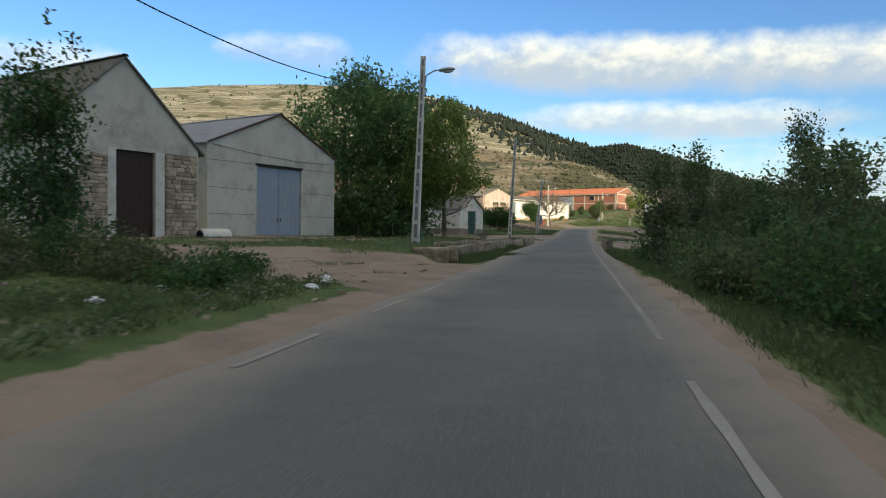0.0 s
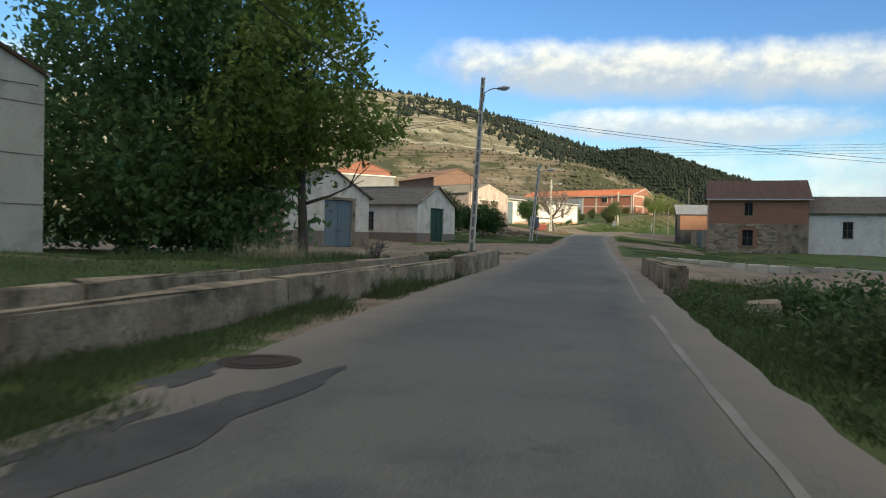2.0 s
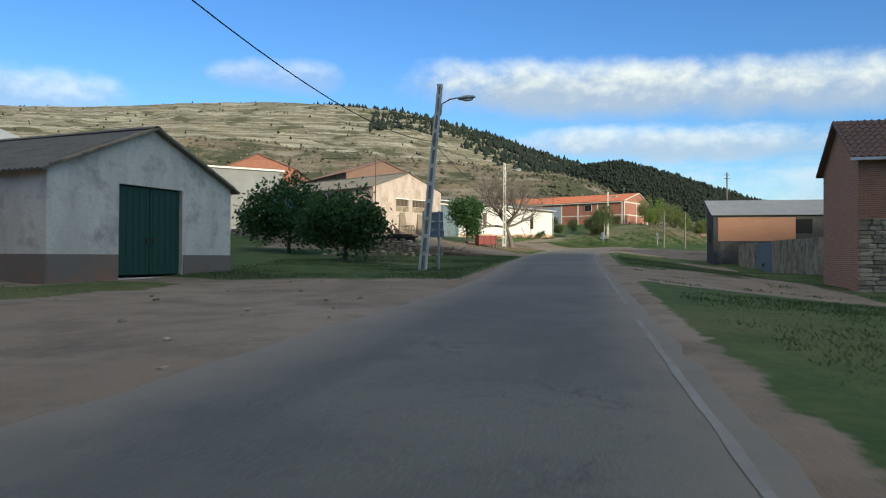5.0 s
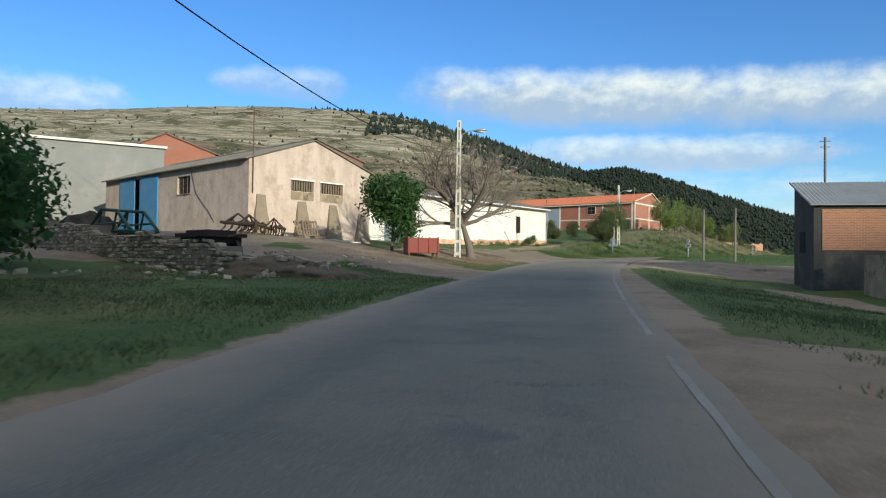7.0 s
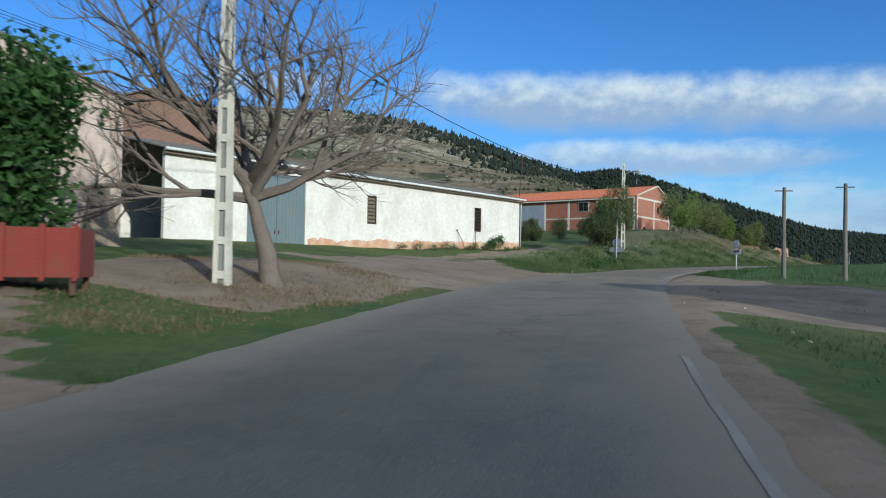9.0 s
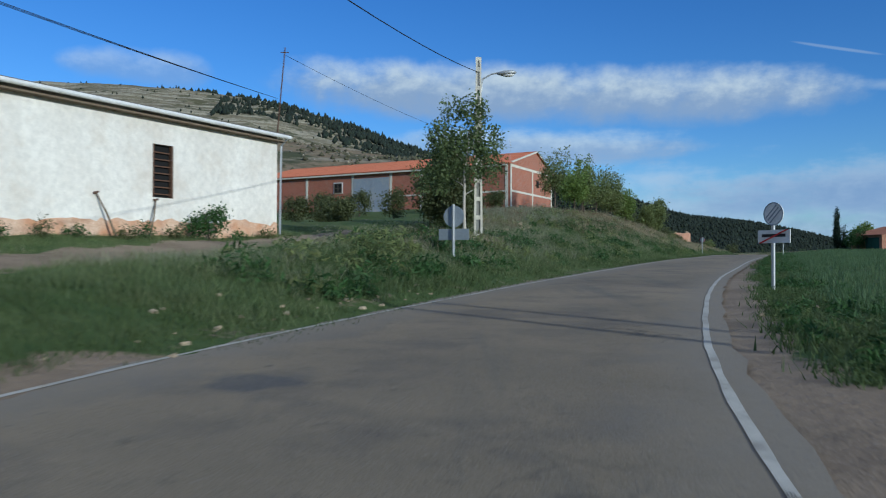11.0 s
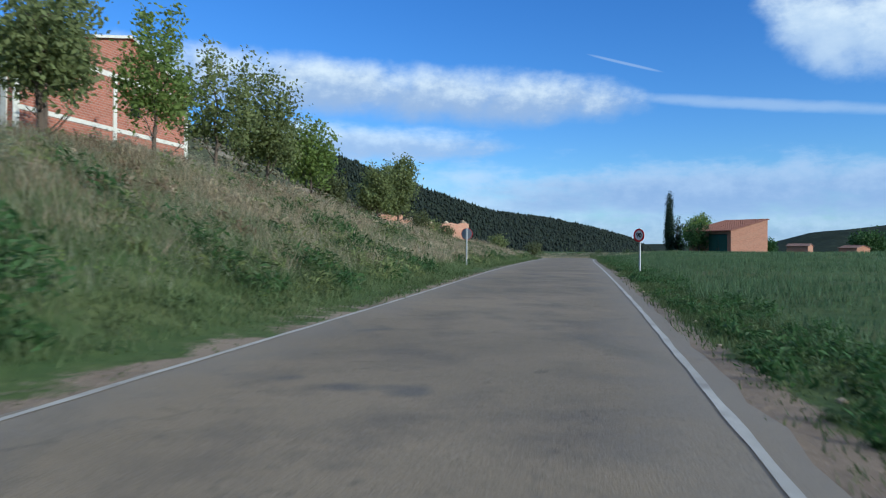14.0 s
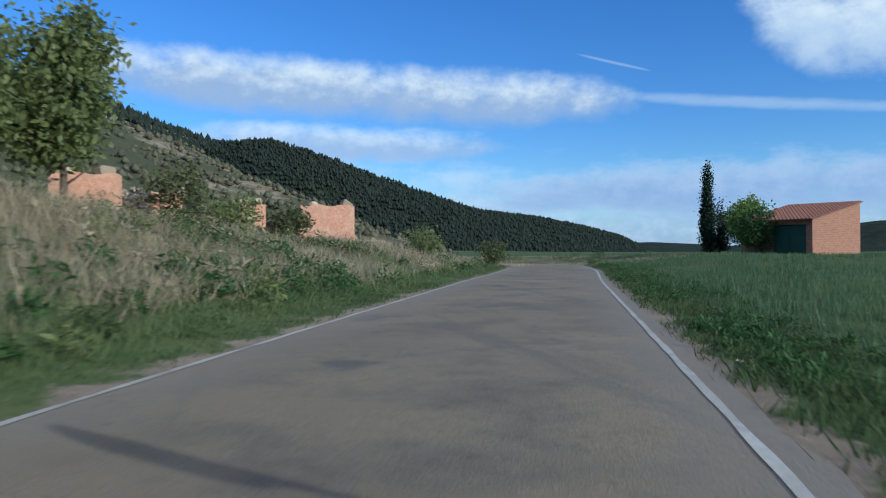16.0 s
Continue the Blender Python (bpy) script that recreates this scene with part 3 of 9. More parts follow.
def sheet_roof(name, a, b, c, d, mat, parent, pitch=0.18, height=0.025, thick=0.03, rows=1, step=0.0, label="", sag=0.0):
    """A waved roof skin: a-b the eave, d-c the ridge; waves run from eave to ridge. rows and step give lapped courses."""
    a, b, c, d = (Vector(p) for p in (a, b, c, d))
    count = max(4, int((b - a).length / pitch) * 4)
    up = (b - a).cross(d - a).normalized()
    if up.z < 0:
        up = -up
    verts, faces = [], []
    for r in range(rows):
        for k, e in ((0, r / rows), (1, (r + 1) / rows)):
            for i in range(count + 1):
                t = i / count
                p = a.lerp(b, t).lerp(d.lerp(c, t), e)
                lift = height * math.sin(i * math.pi / 2) + (step if k == 0 else 0.0)
                p = p + up * lift - Vector((0, 0, sag * math.sin(math.pi * t) * e))
                verts.append(p)
    line = count + 1
    for r in range(rows):
        for i in range(count):
            q = r * 2 * line + i
            faces.append((q, q + 1, q + line + 1, q + line))
    for r in range(rows - 1):
        for i in range(count):
            q = (r * 2 + 1) * line + i
            faces.append((q, q + 1, q + line + 1, q + line))
    # a flat underside and closed edges
    base, drop = len(verts), up * (thick + height)
    verts += [a - drop, b - drop, c - drop, d - drop]
    last = (rows * 2 - 1) * line
    faces.append((base, base + 3, base + 2, base + 1))
    faces.append((*range(count, -1, -1), base, base + 1))
    faces.append((*range(last, last + line), base + 2, base + 3))
    faces.append((*range(0, rows * 2 * line, line), base + 3, base))
    faces.append((*range(last + count, -1, -line), base + 1, base + 2))
    me = bpy.data.meshes.new(name)
    me.from_pydata([tuple(v) for v in verts], [], faces)
    me.materials.append(mat)
    ob = new(name, me)
    ob.parent = parent
    if label:
        ob["label"] = label
    return ob


def gable_roof(fr, width, depth, eave, apex, peak, mat, parent, over=0.25, front=0.2, style="sheet", label=""):
    """Two roof skins over a house whose gable is the front."""
    sl, sr = (apex - eave) / peak, (apex - eave) / (width - peak)
    lift = 0.06
    args = dict(sheet=dict(pitch=0.22, height=0.03, rows=3, step=0.012), tile=dict(pitch=0.24, height=0.05, rows=max(6, int(peak / 0.4)), step=0.03))[style]
    sheet_roof("roof_slope", fr(-over, depth + front, eave - over * sl + lift), fr(-over, -front, eave - over * sl + lift), fr(peak, -front, apex + lift), fr(peak, depth + front, apex + lift), mat, parent, label=label, **args)
    sheet_roof("roof_slope", fr(width + over, -front, eave - over * sr + lift), fr(width + over, depth + front, eave - over * sr + lift), fr(peak, depth + front, apex + lift), fr(peak, -front, apex + lift), mat, parent, label=label, **args)
    bm = bmesh.new()
    for i in range(int(depth / 1.2)):
        w0 = -front + i * 1.2
        v = [fr(peak - 0.16, w0, apex + lift - 0.01), fr(peak - 0.07, w0, apex + lift + 0.07), fr(peak + 0.07, w0, apex + lift + 0.07), fr(peak + 0.16, w0, apex + lift - 0.01)]
        v2 = [p + fr.n * 1.24 + Vector((0, 0, 0.012)) for p in v]
        vs = [bm.verts.new(p) for p in v + v2]
        for k in range(3):
            bm.faces.new((vs[k], vs[k + 1], vs[k + 5], vs[k + 4]))
        bm.faces.new((vs[0], vs[4], vs[7], vs[3]))
    part("ridge_cap", bm, mat, parent)


def gable_walls(fr, width, depth, eave, apex, peak, mat, parent, z0, front=(), left=(), right=(), thick=0.25, side_mat=None):
    top = lambda u: eave + (apex - eave) * (u / peak if u < peak else (width - u) / (width - peak))  # noqa: E731
    flat = lambda u: eave  # noqa: E731
    wall("front_wall", fr, width, top, front, mat, parent, z0, thick, peaks=(peak,))
    bk = fr.turned(width, depth, 2)
    wall("back_wall", bk, width, lambda u: top(width - u), (), side_mat or mat, parent, z0, thick, peaks=(width - peak,))
    lf = fr.turned(0, depth - thick - 0.003, -1)
    wall("side_wall", lf, depth - 2 * thick - 0.006, flat, left, side_mat or mat, parent, z0, thick)
    rt = fr.turned(width, thick + 0.003, 1)
    wall("side_wall", rt, depth - 2 * thick - 0.006, flat, right, side_mat or mat, parent, z0, thick)
    return lf, rt


def plank_door(name, fr, u0, u1, z0, z1, mat, parent, leaves=2, inset=0.12, ribs=6, wicket=False, label=""):
    """A sheet door of several leaves, with a frame, ribs and a pull."""
    gap = 0.015
    step = (u1 - u0) / leaves
    for k in range(leaves):
        a, b = u0 + k * step + gap, u0 + (k + 1) * step - gap
        bm = bmesh.new()
        fr.box(bm, a, b, inset, inset + 0.04, z0 + 0.03, z1 - 0.02)
        for z in (z0 + 0.06, (z0 + z1) / 2, z1 - 0.12):
            fr.box(bm, a + 0.03, b - 0.03, inset - 0.018, inset - 0.003, z, z + 0.06)
        leaf = part(name, bm, mat, parent, label)
        for i in range(ribs):
            bm = bmesh.new()
            u = a + (i + 0.5) * (b - a) / ribs
            fr.box(bm, u - 0.012, u + 0.012, inset - 0.012, inset - 0.002, z0 + 0.14, z1 - 0.14)
            part("rib", bm, mat, leaf)
        if wicket and k == 0:
            bm = bmesh.new()
            fr.box(bm, a + 0.12, a + 0.95, inset - 0.03, inset - 0.02, z0 + 0.1, z0 + 2.0)
            part("wicket_door", bm, mat, leaf)
        bm = bmesh.new()
        u = b - 0.12 if k == 0 else a + 0.12
        fr.box(bm, u - 0.02, u + 0.02, inset - 0.07, inset - 0.02, z0 + 1.0, z0 + 1.2)
        part("handle", bm, RUSTY, leaf)


def window(fr, u0, u1, z0, z1, parent, bars=2, inset=0.1, pane=None, frame_mat=None, rails=1):
    """A framed window with glazing bars, panes and a sill, set in its opening."""
    win = tagged(new("window"), "")
    win.parent = parent
    t = 0.05
    bm = bmesh.new()
    fr.box(bm, u0, u0 + t, inset, inset + 0.06, z0, z1)
    fr.box(bm, u1 - t, u1, inset, inset + 0.06, z0, z1)
    fr.box(bm, u0 + t, u1 - t, inset, inset + 0.06, z0, z0 + t)
    fr.box(bm, u0 + t, u1 - t, inset, inset + 0.06, z1 - t, z1)
    for i in range(1, bars):
        u = u0 + (u1 - u0) * i / bars
        fr.box(bm, u - 0.02, u + 0.02, inset + 0.005, inset + 0.05, z0 + t, z1 - t)
    for i in range(1, rails + 1):
        z = z0 + (z1 - z0) * i / (rails + 1)
        fr.box(bm, u0 + t, u1 - t, inset + 0.008, inset + 0.045, z - 0.018, z + 0.018)
    part("window_frame", bm, frame_mat or WOOD, win)
    bm = bmesh.new()
    fr.box(bm, u0 + t, u1 - t, inset + 0.026, inset + 0.03, z0 + t, z1 - t)
    part("pane", bm, pane or GLASS, win)
    bm = bmesh.new()
    fr.box(bm, u0 - 0.06, u1 + 0.06, -0.05, inset, z0 - 0.06, z0 - 0.002)
    part("window_sill", bm, CONCRETE, win)
    return win


def tube(bm, pts, radii, sides=8, cap=True):
    """A tapered tube along points."""
    rings = []
    for i, p in enumerate(pts):
        p = Vector(p)
        a = Vector(pts[max(i - 1, 0)])
        b = Vector(pts[min(i + 1, len(pts) - 1)])
        d = (b - a).normalized()
        x = d.cross(Vector((0.31, 0.17, 0.93))).normalized()
        y = d.cross(x)
        rings.append([bm.verts.new(p + (x * math.cos(q) + y * math.sin(q)) * radii[i]) for q in (2 * math.pi * k / sides for k in range(sides))])
    for r0, r1 in zip(rings, rings[1:]):
        for k in range(sides):
            bm.faces.new((r0[k], r0[(k + 1) % sides], r1[(k + 1) % sides], r1[k]))
    if cap:
        bm.faces.new(rings[0][::-1])
        bm.faces.new(rings[-1])


# ---------------------------------------------------------------- the line of the road and the lie of the land
ROAD = np.array([(1.6, -60, -1.7), (0.8, -30, -1.35), (0.0, 0, -1.08), (-0.28, 14.5, -0.94), (-0.85, 27.3, -0.87), (-1.1, 34, -0.86), (-1.4, 54, -0.64), (-1.65, 70, -0.42),
                 (-1.75, 86, -0.16), (-1.9, 98, 0.2), (-1.95, 106, 0.46), (-1.9, 116, 0.74), (-1.55, 127, 1.06), (-0.65, 137.4, 1.35), (0.35, 144.5, 1.58), (1.85, 150.9, 1.76),
                 (4.0, 157.3, 1.97), (6.65, 164.3, 2.13), (9.5, 171.2, 2.28), (15.5, 185.3, 2.56), (21.4, 198.6, 2.76), (27.1, 211.7, 2.96), (36.0, 232, 3.12),
                 (43.5, 249, 3.22), (47.5, 262, 3.2), (47, 276, 3.1), (38, 292, 3.1), (10, 318, 3.4), (-60, 380, 5.0)])


def dense_line(nodes, step=0.5):
    """A smooth line through the nodes, at even steps."""
    pts = []
    for i in range(len(nodes) - 1):
        p0, p1, p2, p3 = nodes[max(i - 1, 0)], nodes[i], nodes[i + 1], nodes[min(i + 2, len(nodes) - 1)]
        m = max(2, int(np.linalg.norm(p2 - p1) / step))
        d1, d2, d3 = (max(np.linalg.norm(b - a), 1e-6) for a, b in ((p0, p1), (p1, p2), (p2, p3)))
        t1 = (p2 - p1) if i == 0 else d2 * ((p1 - p0) / d1 * d2 + (p2 - p1) / d2 * d1) / (d1 + d2)
        t2 = (p2 - p1) if i == len(nodes) - 2 else d2 * ((p2 - p1) / d2 * d3 + (p3 - p2) / d3 * d2) / (d2 + d3)
        for k in range(m):
            t = k / m
            pts.append((2 * t**3 - 3 * t**2 + 1) * p1 + (t**3 - 2 * t**2 + t) * t1 + (-2 * t**3 + 3 * t**2) * p2 + (t**3 - t**2) * t2)
    pts.append(nodes[-1])
    return np.array(pts)


LINE = dense_line(ROAD)
LINE_S = np.r_[0, np.cumsum(np.linalg.norm(np.diff(LINE[:, :2], axis=0), axis=1))]
LINE_S -= np.interp(0.0, LINE[:, 1][: len(LINE) // 2], LINE_S[: len(LINE) // 2])
LINE_T = np.gradient(LINE[:, :2], axis=0)
LINE_T /= np.linalg.norm(LINE_T, axis=1)[:, None]


def road_at(s, d=0.0):
    """The point on the road at arc length s, d metres to the right of the driving line."""
    x, y, z = (np.interp(s, LINE_S, LINE[:, k]) for k in range(3))
    tx, ty = (np.interp(s, LINE_S, LINE_T[:, k]) for k in range(2))
    return np.array([x + ty * d, y - tx * d, z])


# height beside the road, over it: arc length, then offset and rise, left to right
PROFILE = [
    (-60, ((-80, 1.5), (-20, 0.3), (-6, 0.1), (-3.4, 0), (1.5, 0), (3, -0.4), (6, -0.9), (80, -0.8))),
    (20, ((-80, 1.5), (-18, 0.4), (-8, 0.1), (-3.2, 0), (1.5, 0), (3, -0.4), (6, -0.9), (80, -0.8))),
    (23, ((-80, 1.5), (-18, 0.5), (-7, 0.5), (-4.75, 0.36), (-4.3, -0.05), (-3.2, 0), (1.5, 0), (3, -0.4), (6, -0.9), (80, -0.8))),
    (40, ((-80, 1.5), (-18, 0.5), (-7, 0.5), (-4.75, 0.36), (-4.3, -0.05), (-3.2, 0), (1.3, 0), (2.2, -0.4), (6, -0.9), (80, -0.8))),
    (50, ((-80, 1.0), (-18, 0.2), (-7, 0.15), (-4.4, 0.1), (-3.4, 0), (1.4, 0), (2.2, -0.5), (6, -0.9), (80, -0.8))),
    (54, ((-80, 0.8), (-18, 0.0), (-7, 0.0), (-4.4, 0), (1.4, 0), (4, -0.15), (8, -0.5), (80, -0.6))),
    (75, ((-80, 0.8), (-17, -0.2), (-7, -0.05), (-4.4, 0), (1.5, 0), (4, -0.15), (8, -0.5), (80, -0.65))),
    (90, ((-80, 1.8), (-14, 0.1), (-7, 0), (-4.4, 0), (1.5, 0), (4, -0.2), (9, -0.6), (80, -0.7))),
    (103, ((-80, 2.5), (-16, 0.15), (-9, 0.05), (-4.4, 0), (1.5, 0), (4, -0.2), (9, -0.7), (80, -0.8))),
    (113, ((-80, 2.5), (-16, 0.35), (-11, 0.2), (-4.4, 0), (1.5, 0), (4, -0.3), (9, -0.9), (80, -1.0))),
    (124, ((-80, 2.5), (-18, 1.6), (-10, 0.75), (-5.2, 0.1), (-4.3, 0), (1.5, 0), (4, -0.4), (9, -1.0), (80, -1.2))),
    (130, ((-80, 2.5), (-18, 1.5), (-9, 0.85), (-5.2, 0.1), (-4.5, 0), (1.6, 0), (4, -0.3), (9, -0.8), (80, -1.0))),
    (138, ((-80, 2.5), (-18, 1.4), (-8, 0.5), (-4.6, 0.0), (2.2, 0), (6, 0.0), (10, -0.2), (80, 0.3))),
    (152, ((-80, 2.5), (-20, 1.5), (-17, 1.1), (-14, 0.8), (-11, 0.6), (-8, 0.5), (-4.2, 0.0), (1.3, 0), (3, 0), (6, 0.0), (80, 0.8))),
    (160, ((-80, 3.0), (-20, 1.5), (-16.6, 1.2), (-14.5, 0.8), (-11.5, 0.62), (-9, 0.8), (-6.5, 0.95), (-4.6, 0.28), (-3.9, 0.0), (1.3, 0), (2.6, -0.1), (6, 0.0), (80, 0.9))),
    (172, ((-80, 3.0), (-20, 2.0), (-15.5, 1.6), (-13, 1.3), (-7.5, 1.1), (-4.1, 0.0), (1.3, 0), (2.6, -0.1), (6, 0.0), (80, 1.0))),
    (188, ((-80, 3.6), (-22, 2.4), (-14, 3.3), (-10, 2.7), (-4.3, 0.05), (1.3, 0), (2.6, -0.1), (6, 0.0), (80, 1.0))),
    (206, ((-80, 5.0), (-16, 4.3), (-11, 3.3), (-4.3, 0.05), (1.3, 0), (2.6, -0.1), (6, 0.1), (80, 1.0))),
    (222, ((-80, 4.0), (-16, 3.0), (-10, 2.2), (-4.3, 0.05), (1.3, 0), (2.6, -0.1), (6, 0.2), (80, 1.0))),
    (240, ((-80, 2.6), (-20, 1.8), (-9, 1.3), (-4.3, 0.05), (1.3, 0), (2.6, 0), (8, 0.4), (80, 0.9))),
    (262, ((-80, 1.5), (-20, 1.0), (-8, 0.6), (-4.3, 0.05), (1.3, 0), (2.6, 0.1), (8, 0.6), (80, 0.8))),
    (420, ((-80, 0.5), (-20, 0.3), (-8, 0.2), (-4.3, 0.05), (1.3, 0), (2.6, 0.1), (8, 0.3), (80, 0.5))),
]


def along_road(x, y):
    """Arc length, offset to the right and road height of the nearest point of the road, for arrays."""
    x, y = np.asarray(x, float).ravel(), np.asarray(y, float).ravel()
    s, d, z = np.empty(len(x)), np.empty(len(x)), np.empty(len(x))
    part_line = LINE[::2]
    for i in range(0, len(x), 4000):
        px, py = x[i:i + 4000], y[i:i + 4000]
        k = (np.hypot(px[:, None] - part_line[None, :, 0], py[:, None] - part_line[None, :, 1])).argmin(1) * 2
        t = LINE_T[k]
        ex, ey = px - LINE[k, 0], py - LINE[k, 1]
        ahead = np.clip(ex * t[:, 0] + ey * t[:, 1], -1, 1)
        s[i:i + 4000] = LINE_S[k] + ahead
        d[i:i + 4000] = ex * t[:, 1] - ey * t[:, 0]
        z[i:i + 4000] = np.interp(LINE_S[k] + ahead, LINE_S, LINE[:, 2])
    return s, d, z


PROFILE_S = np.array([p[0] for p in PROFILE], float)


def rise(s, d):
    i = np.clip(np.searchsorted(PROFILE_S, s) - 1, 0, len(PROFILE) - 2)
    f = np.clip((s - PROFILE_S[i]) / (PROFILE_S[i + 1] - PROFILE_S[i]), 0, 1)
    table = np.stack([np.interp(d, [q[0] for q in p[1]], [q[1] for q in p[1]]) for p in PROFILE])
    cols = np.arange(len(s))
    return table[i, cols] * (1 - f) + table[i + 1, cols] * f


def wave(x, y, size, seed=0.0):
    """Smooth uneven ground, from -1 to 1, for arrays."""
    return (np.sin(x / size * 2.1 + 1.3 * np.sin(y / size * 1.7 + seed) + seed) + np.sin(y / size * 2.6 + 1.1 * np.sin(x / size * 1.9 - seed) + 2.1 * seed)) / 2


def land(x, y):
    """Ground height for arrays, and the offset from the road."""
    x, y = np.asarray(x, float).ravel(), np.asarray(y, float).ravel()
    s, d, z = along_road(x, y)
    out = z + rise(s, d)
    off = np.clip((np.abs(d + 1.0) - 3.2) / 4, 0, 1)
    out += off * (0.05 * wave(x, y, 1.7, 1.0) + 0.10 * wave(x, y, 6.0, 2.0))
    far = np.clip((np.abs(d) - 60) / 200, 0, 1)
    out += far * 1.2 * wave(x, y, 60, 4.0)
    inside = np.clip((2.6 - np.abs(d + 1.2)) / 0.4, 0, 1)
    return out - 0.05 * inside, s, d


def ground_z(x, y):
    return float(land([x], [y])[0][0])


def turf_mask(x, y, s, d):
    """1 where turf grows, 0 on bare earth."""
    g = np.ones(len(x))
    g[(d > -3.6) & (d < 1.7)] = 0.0
    yard = (s > -20) & (s < 22) & (d < -2) & (d > -17) & ~((s < 12.5) & (d < -4.0) & (d > -13))
    g[yard] = 0.12
    g[(s > 21.5) & (s < 35) & (d < -2.45) & (d > -3.7)] = 0.62
    g[(s > 24) & (s < 46) & (d < -9) & (d > -20) & (s < 42)] = 0.35
    g[(s > 52) & (s < 89) & (d < -2) & (d > -30)] = 0.05
    g[(s > 61.4) & (s < 64.6) & (d < -4.7) & (d > -8.0)] = 0.45
    g[(s > 78) & (s < 86) & (d < -11) & (d > -14)] = 0.7
    g[(s > 104) & (s < 121) & (d < -9.5) & (d > -22) & (s > 116 + 0.45 * (d + 9.5))] = 0.1
    # the lane that climbs to the barns, and the lane past the white shed
    lane = np.abs((s - 118) - (-(d + 5)) * 0.95) < 3.6
    g[lane & (d < -3) & (d > -28)] = 0.0
    g[(s > 126) & (s < 136) & (d < -5) & (d > -11)] = 0.15
    g[(s > 135) & (s < 148.0) & (d < -3) & (d > -13) & ((d > -9.5) | (s > 140))] = 0.0
    way = np.interp(s, (147, 151, 157, 163, 172), (-9.3, -10.9, -13.0, -14.0, -14.2)), np.interp(s, (147, 151, 157, 163, 172), (3.7, 2.4, 1.8, 1.2, 0.9))
    g[(np.abs(d - way[0]) < way[1]) & (s > 147) & (s < 172)] = 0.0
    g[(s > 146) & (s < 150) & (d < -3) & (d > -4.75)] = 0.08
    g[(s > 150) & (s < 158) & (d < -4.05) & (d > -4.8)] = 0.6
    g[(s > 52) & (s < 64) & (d > 1.5) & (d < 14)] = 0.05
    g[(s > 131) & (s < 141) & (d > 1.5) & (d < 14)] = 0.12
    g[(s > 140) & (s < 150.5) & (d > 1.2) & (d < 2.0 + (150.5 - s) * 0.3)] = -0.6
    g[(s > 89) & (s < 101) & (d > 2) & (d < 9)] = 0.15
    g[(s > 258) & (d < -4.2)] = 0.35
    g[(s > 290) & (d < 14) & (d > -4.2)] = 0.25
    g[(s > 117) & (s < 124) & (d > 6.5) & (d < 10)] = 0.2
    g[(s > 150.5) & (d > 1.4) & (d < 1.75)] = 0.6
    g[(s > 106) & (s < 116.5) & (d < -7.5) & (d > -13)] = 0.7
    g[(s > 116) & (s < 130) & (d < -14) & (d > -24)] = 0.1
    g[(s > 158) & (d < -3.5) & (d > -4.2)] = 0.6
    return g


def make_ground():
    xs = np.unique(np.r_[-1600, -1100, -800, -560, -400, -300, -220, -160, -120, -95, -75, np.arange(-62, -24, 2.0), np.arange(-24, 40, 0.55), np.arange(40, 80, 2.5), 90, 110, 140, 180, 240, 320, 440, 600, 900, 1300, 1700])
    ys = np.unique(np.r_[-900, -600, -400, -260, -170, -110, -70, np.arange(-45, -6, 2.5), np.arange(-6, 262, 0.65), np.arange(262, 330, 3.0), 345, 370, 400, 440, 490, 550, 640, 760, 950, 1300, 1800, 2400])
    gx, gy = np.meshgrid(xs, ys)
    z, s, d = land(gx, gy)
    nx = len(xs)
    i = np.arange((len(ys) - 1) * nx).reshape(-1, nx)[:, :-1].ravel()
    faces = np.stack([i, i + 1, i + nx + 1, i + nx], 1)
    ob = raw("ground", np.stack([gx.ravel(), gy.ravel(), z], 1), faces, GROUND)
    at = ob.data.attributes.new("turf", "FLOAT", "POINT")
    at.data.foreach_set("value", turf_mask(gx.ravel(), gy.ravel(), s, d).astype(np.float32))
    ob.data.polygons.foreach_set("use_smooth", [True] * len(ob.data.polygons))
    tagged(ob, "bare brown earth and rough green turf", "ground", kind="structure")


LEFT_EDGE = ([-60, 12, 25, 40, 55, 90, 104, 120, 140, 150, 158, 166, 200, 400], [-2.6, -2.7, -2.6, -2.9, -2.95, -2.97, -3.4, -3.7, -4.5, -4.2, -3.65, -3.5, -3.55, -3.6])
RIGHT_EDGE = ([-60, 0, 14, 22, 31, 48, 62, 92, 105, 115, 127, 135, 143, 150, 158, 166, 174, 190, 215, 400], [0.9, 0.9, 0.8, 0.92, 1.12, 1.17, 1.1, 1.02, 0.88, 0.92, 1.02, 1.02, 0.92, 0.82, 0.74, 0.78, 0.92, 1.06, 1.12, 1.12])


def ribbon(name, s0, s1, left, right, lift, mat, label, category, step=0.7, ragged=0.0, kind="structure", parent=None):
    ss = np.arange(s0, s1 + step / 2, step)
    verts, faces = [], []
    for k, s in enumerate(ss):
        a, b = left(s), right(s)
        if ragged:
            a += ragged * (math.sin(s * 2.3) + math.sin(s * 5.1 + 1)) / 2
            b += ragged * (math.sin(s * 2.9 + 2) + math.sin(s * 4.7)) / 2
        for j in range(5):
            d = a + (b - a) * j / 4
            p = road_at(s, d)
            verts.append((p[0], p[1], p[2] + lift))
    for k in range(len(ss) - 1):
        for j in range(4):
            q = k * 5 + j
            faces.append((q, q + 1, q + 6, q + 5))
    ob = raw(name, verts, faces, mat, parent)
    ob.data.polygons.foreach_set("use_smooth", [True] * len(ob.data.polygons))
    return tagged(ob, label, category, kind=kind)


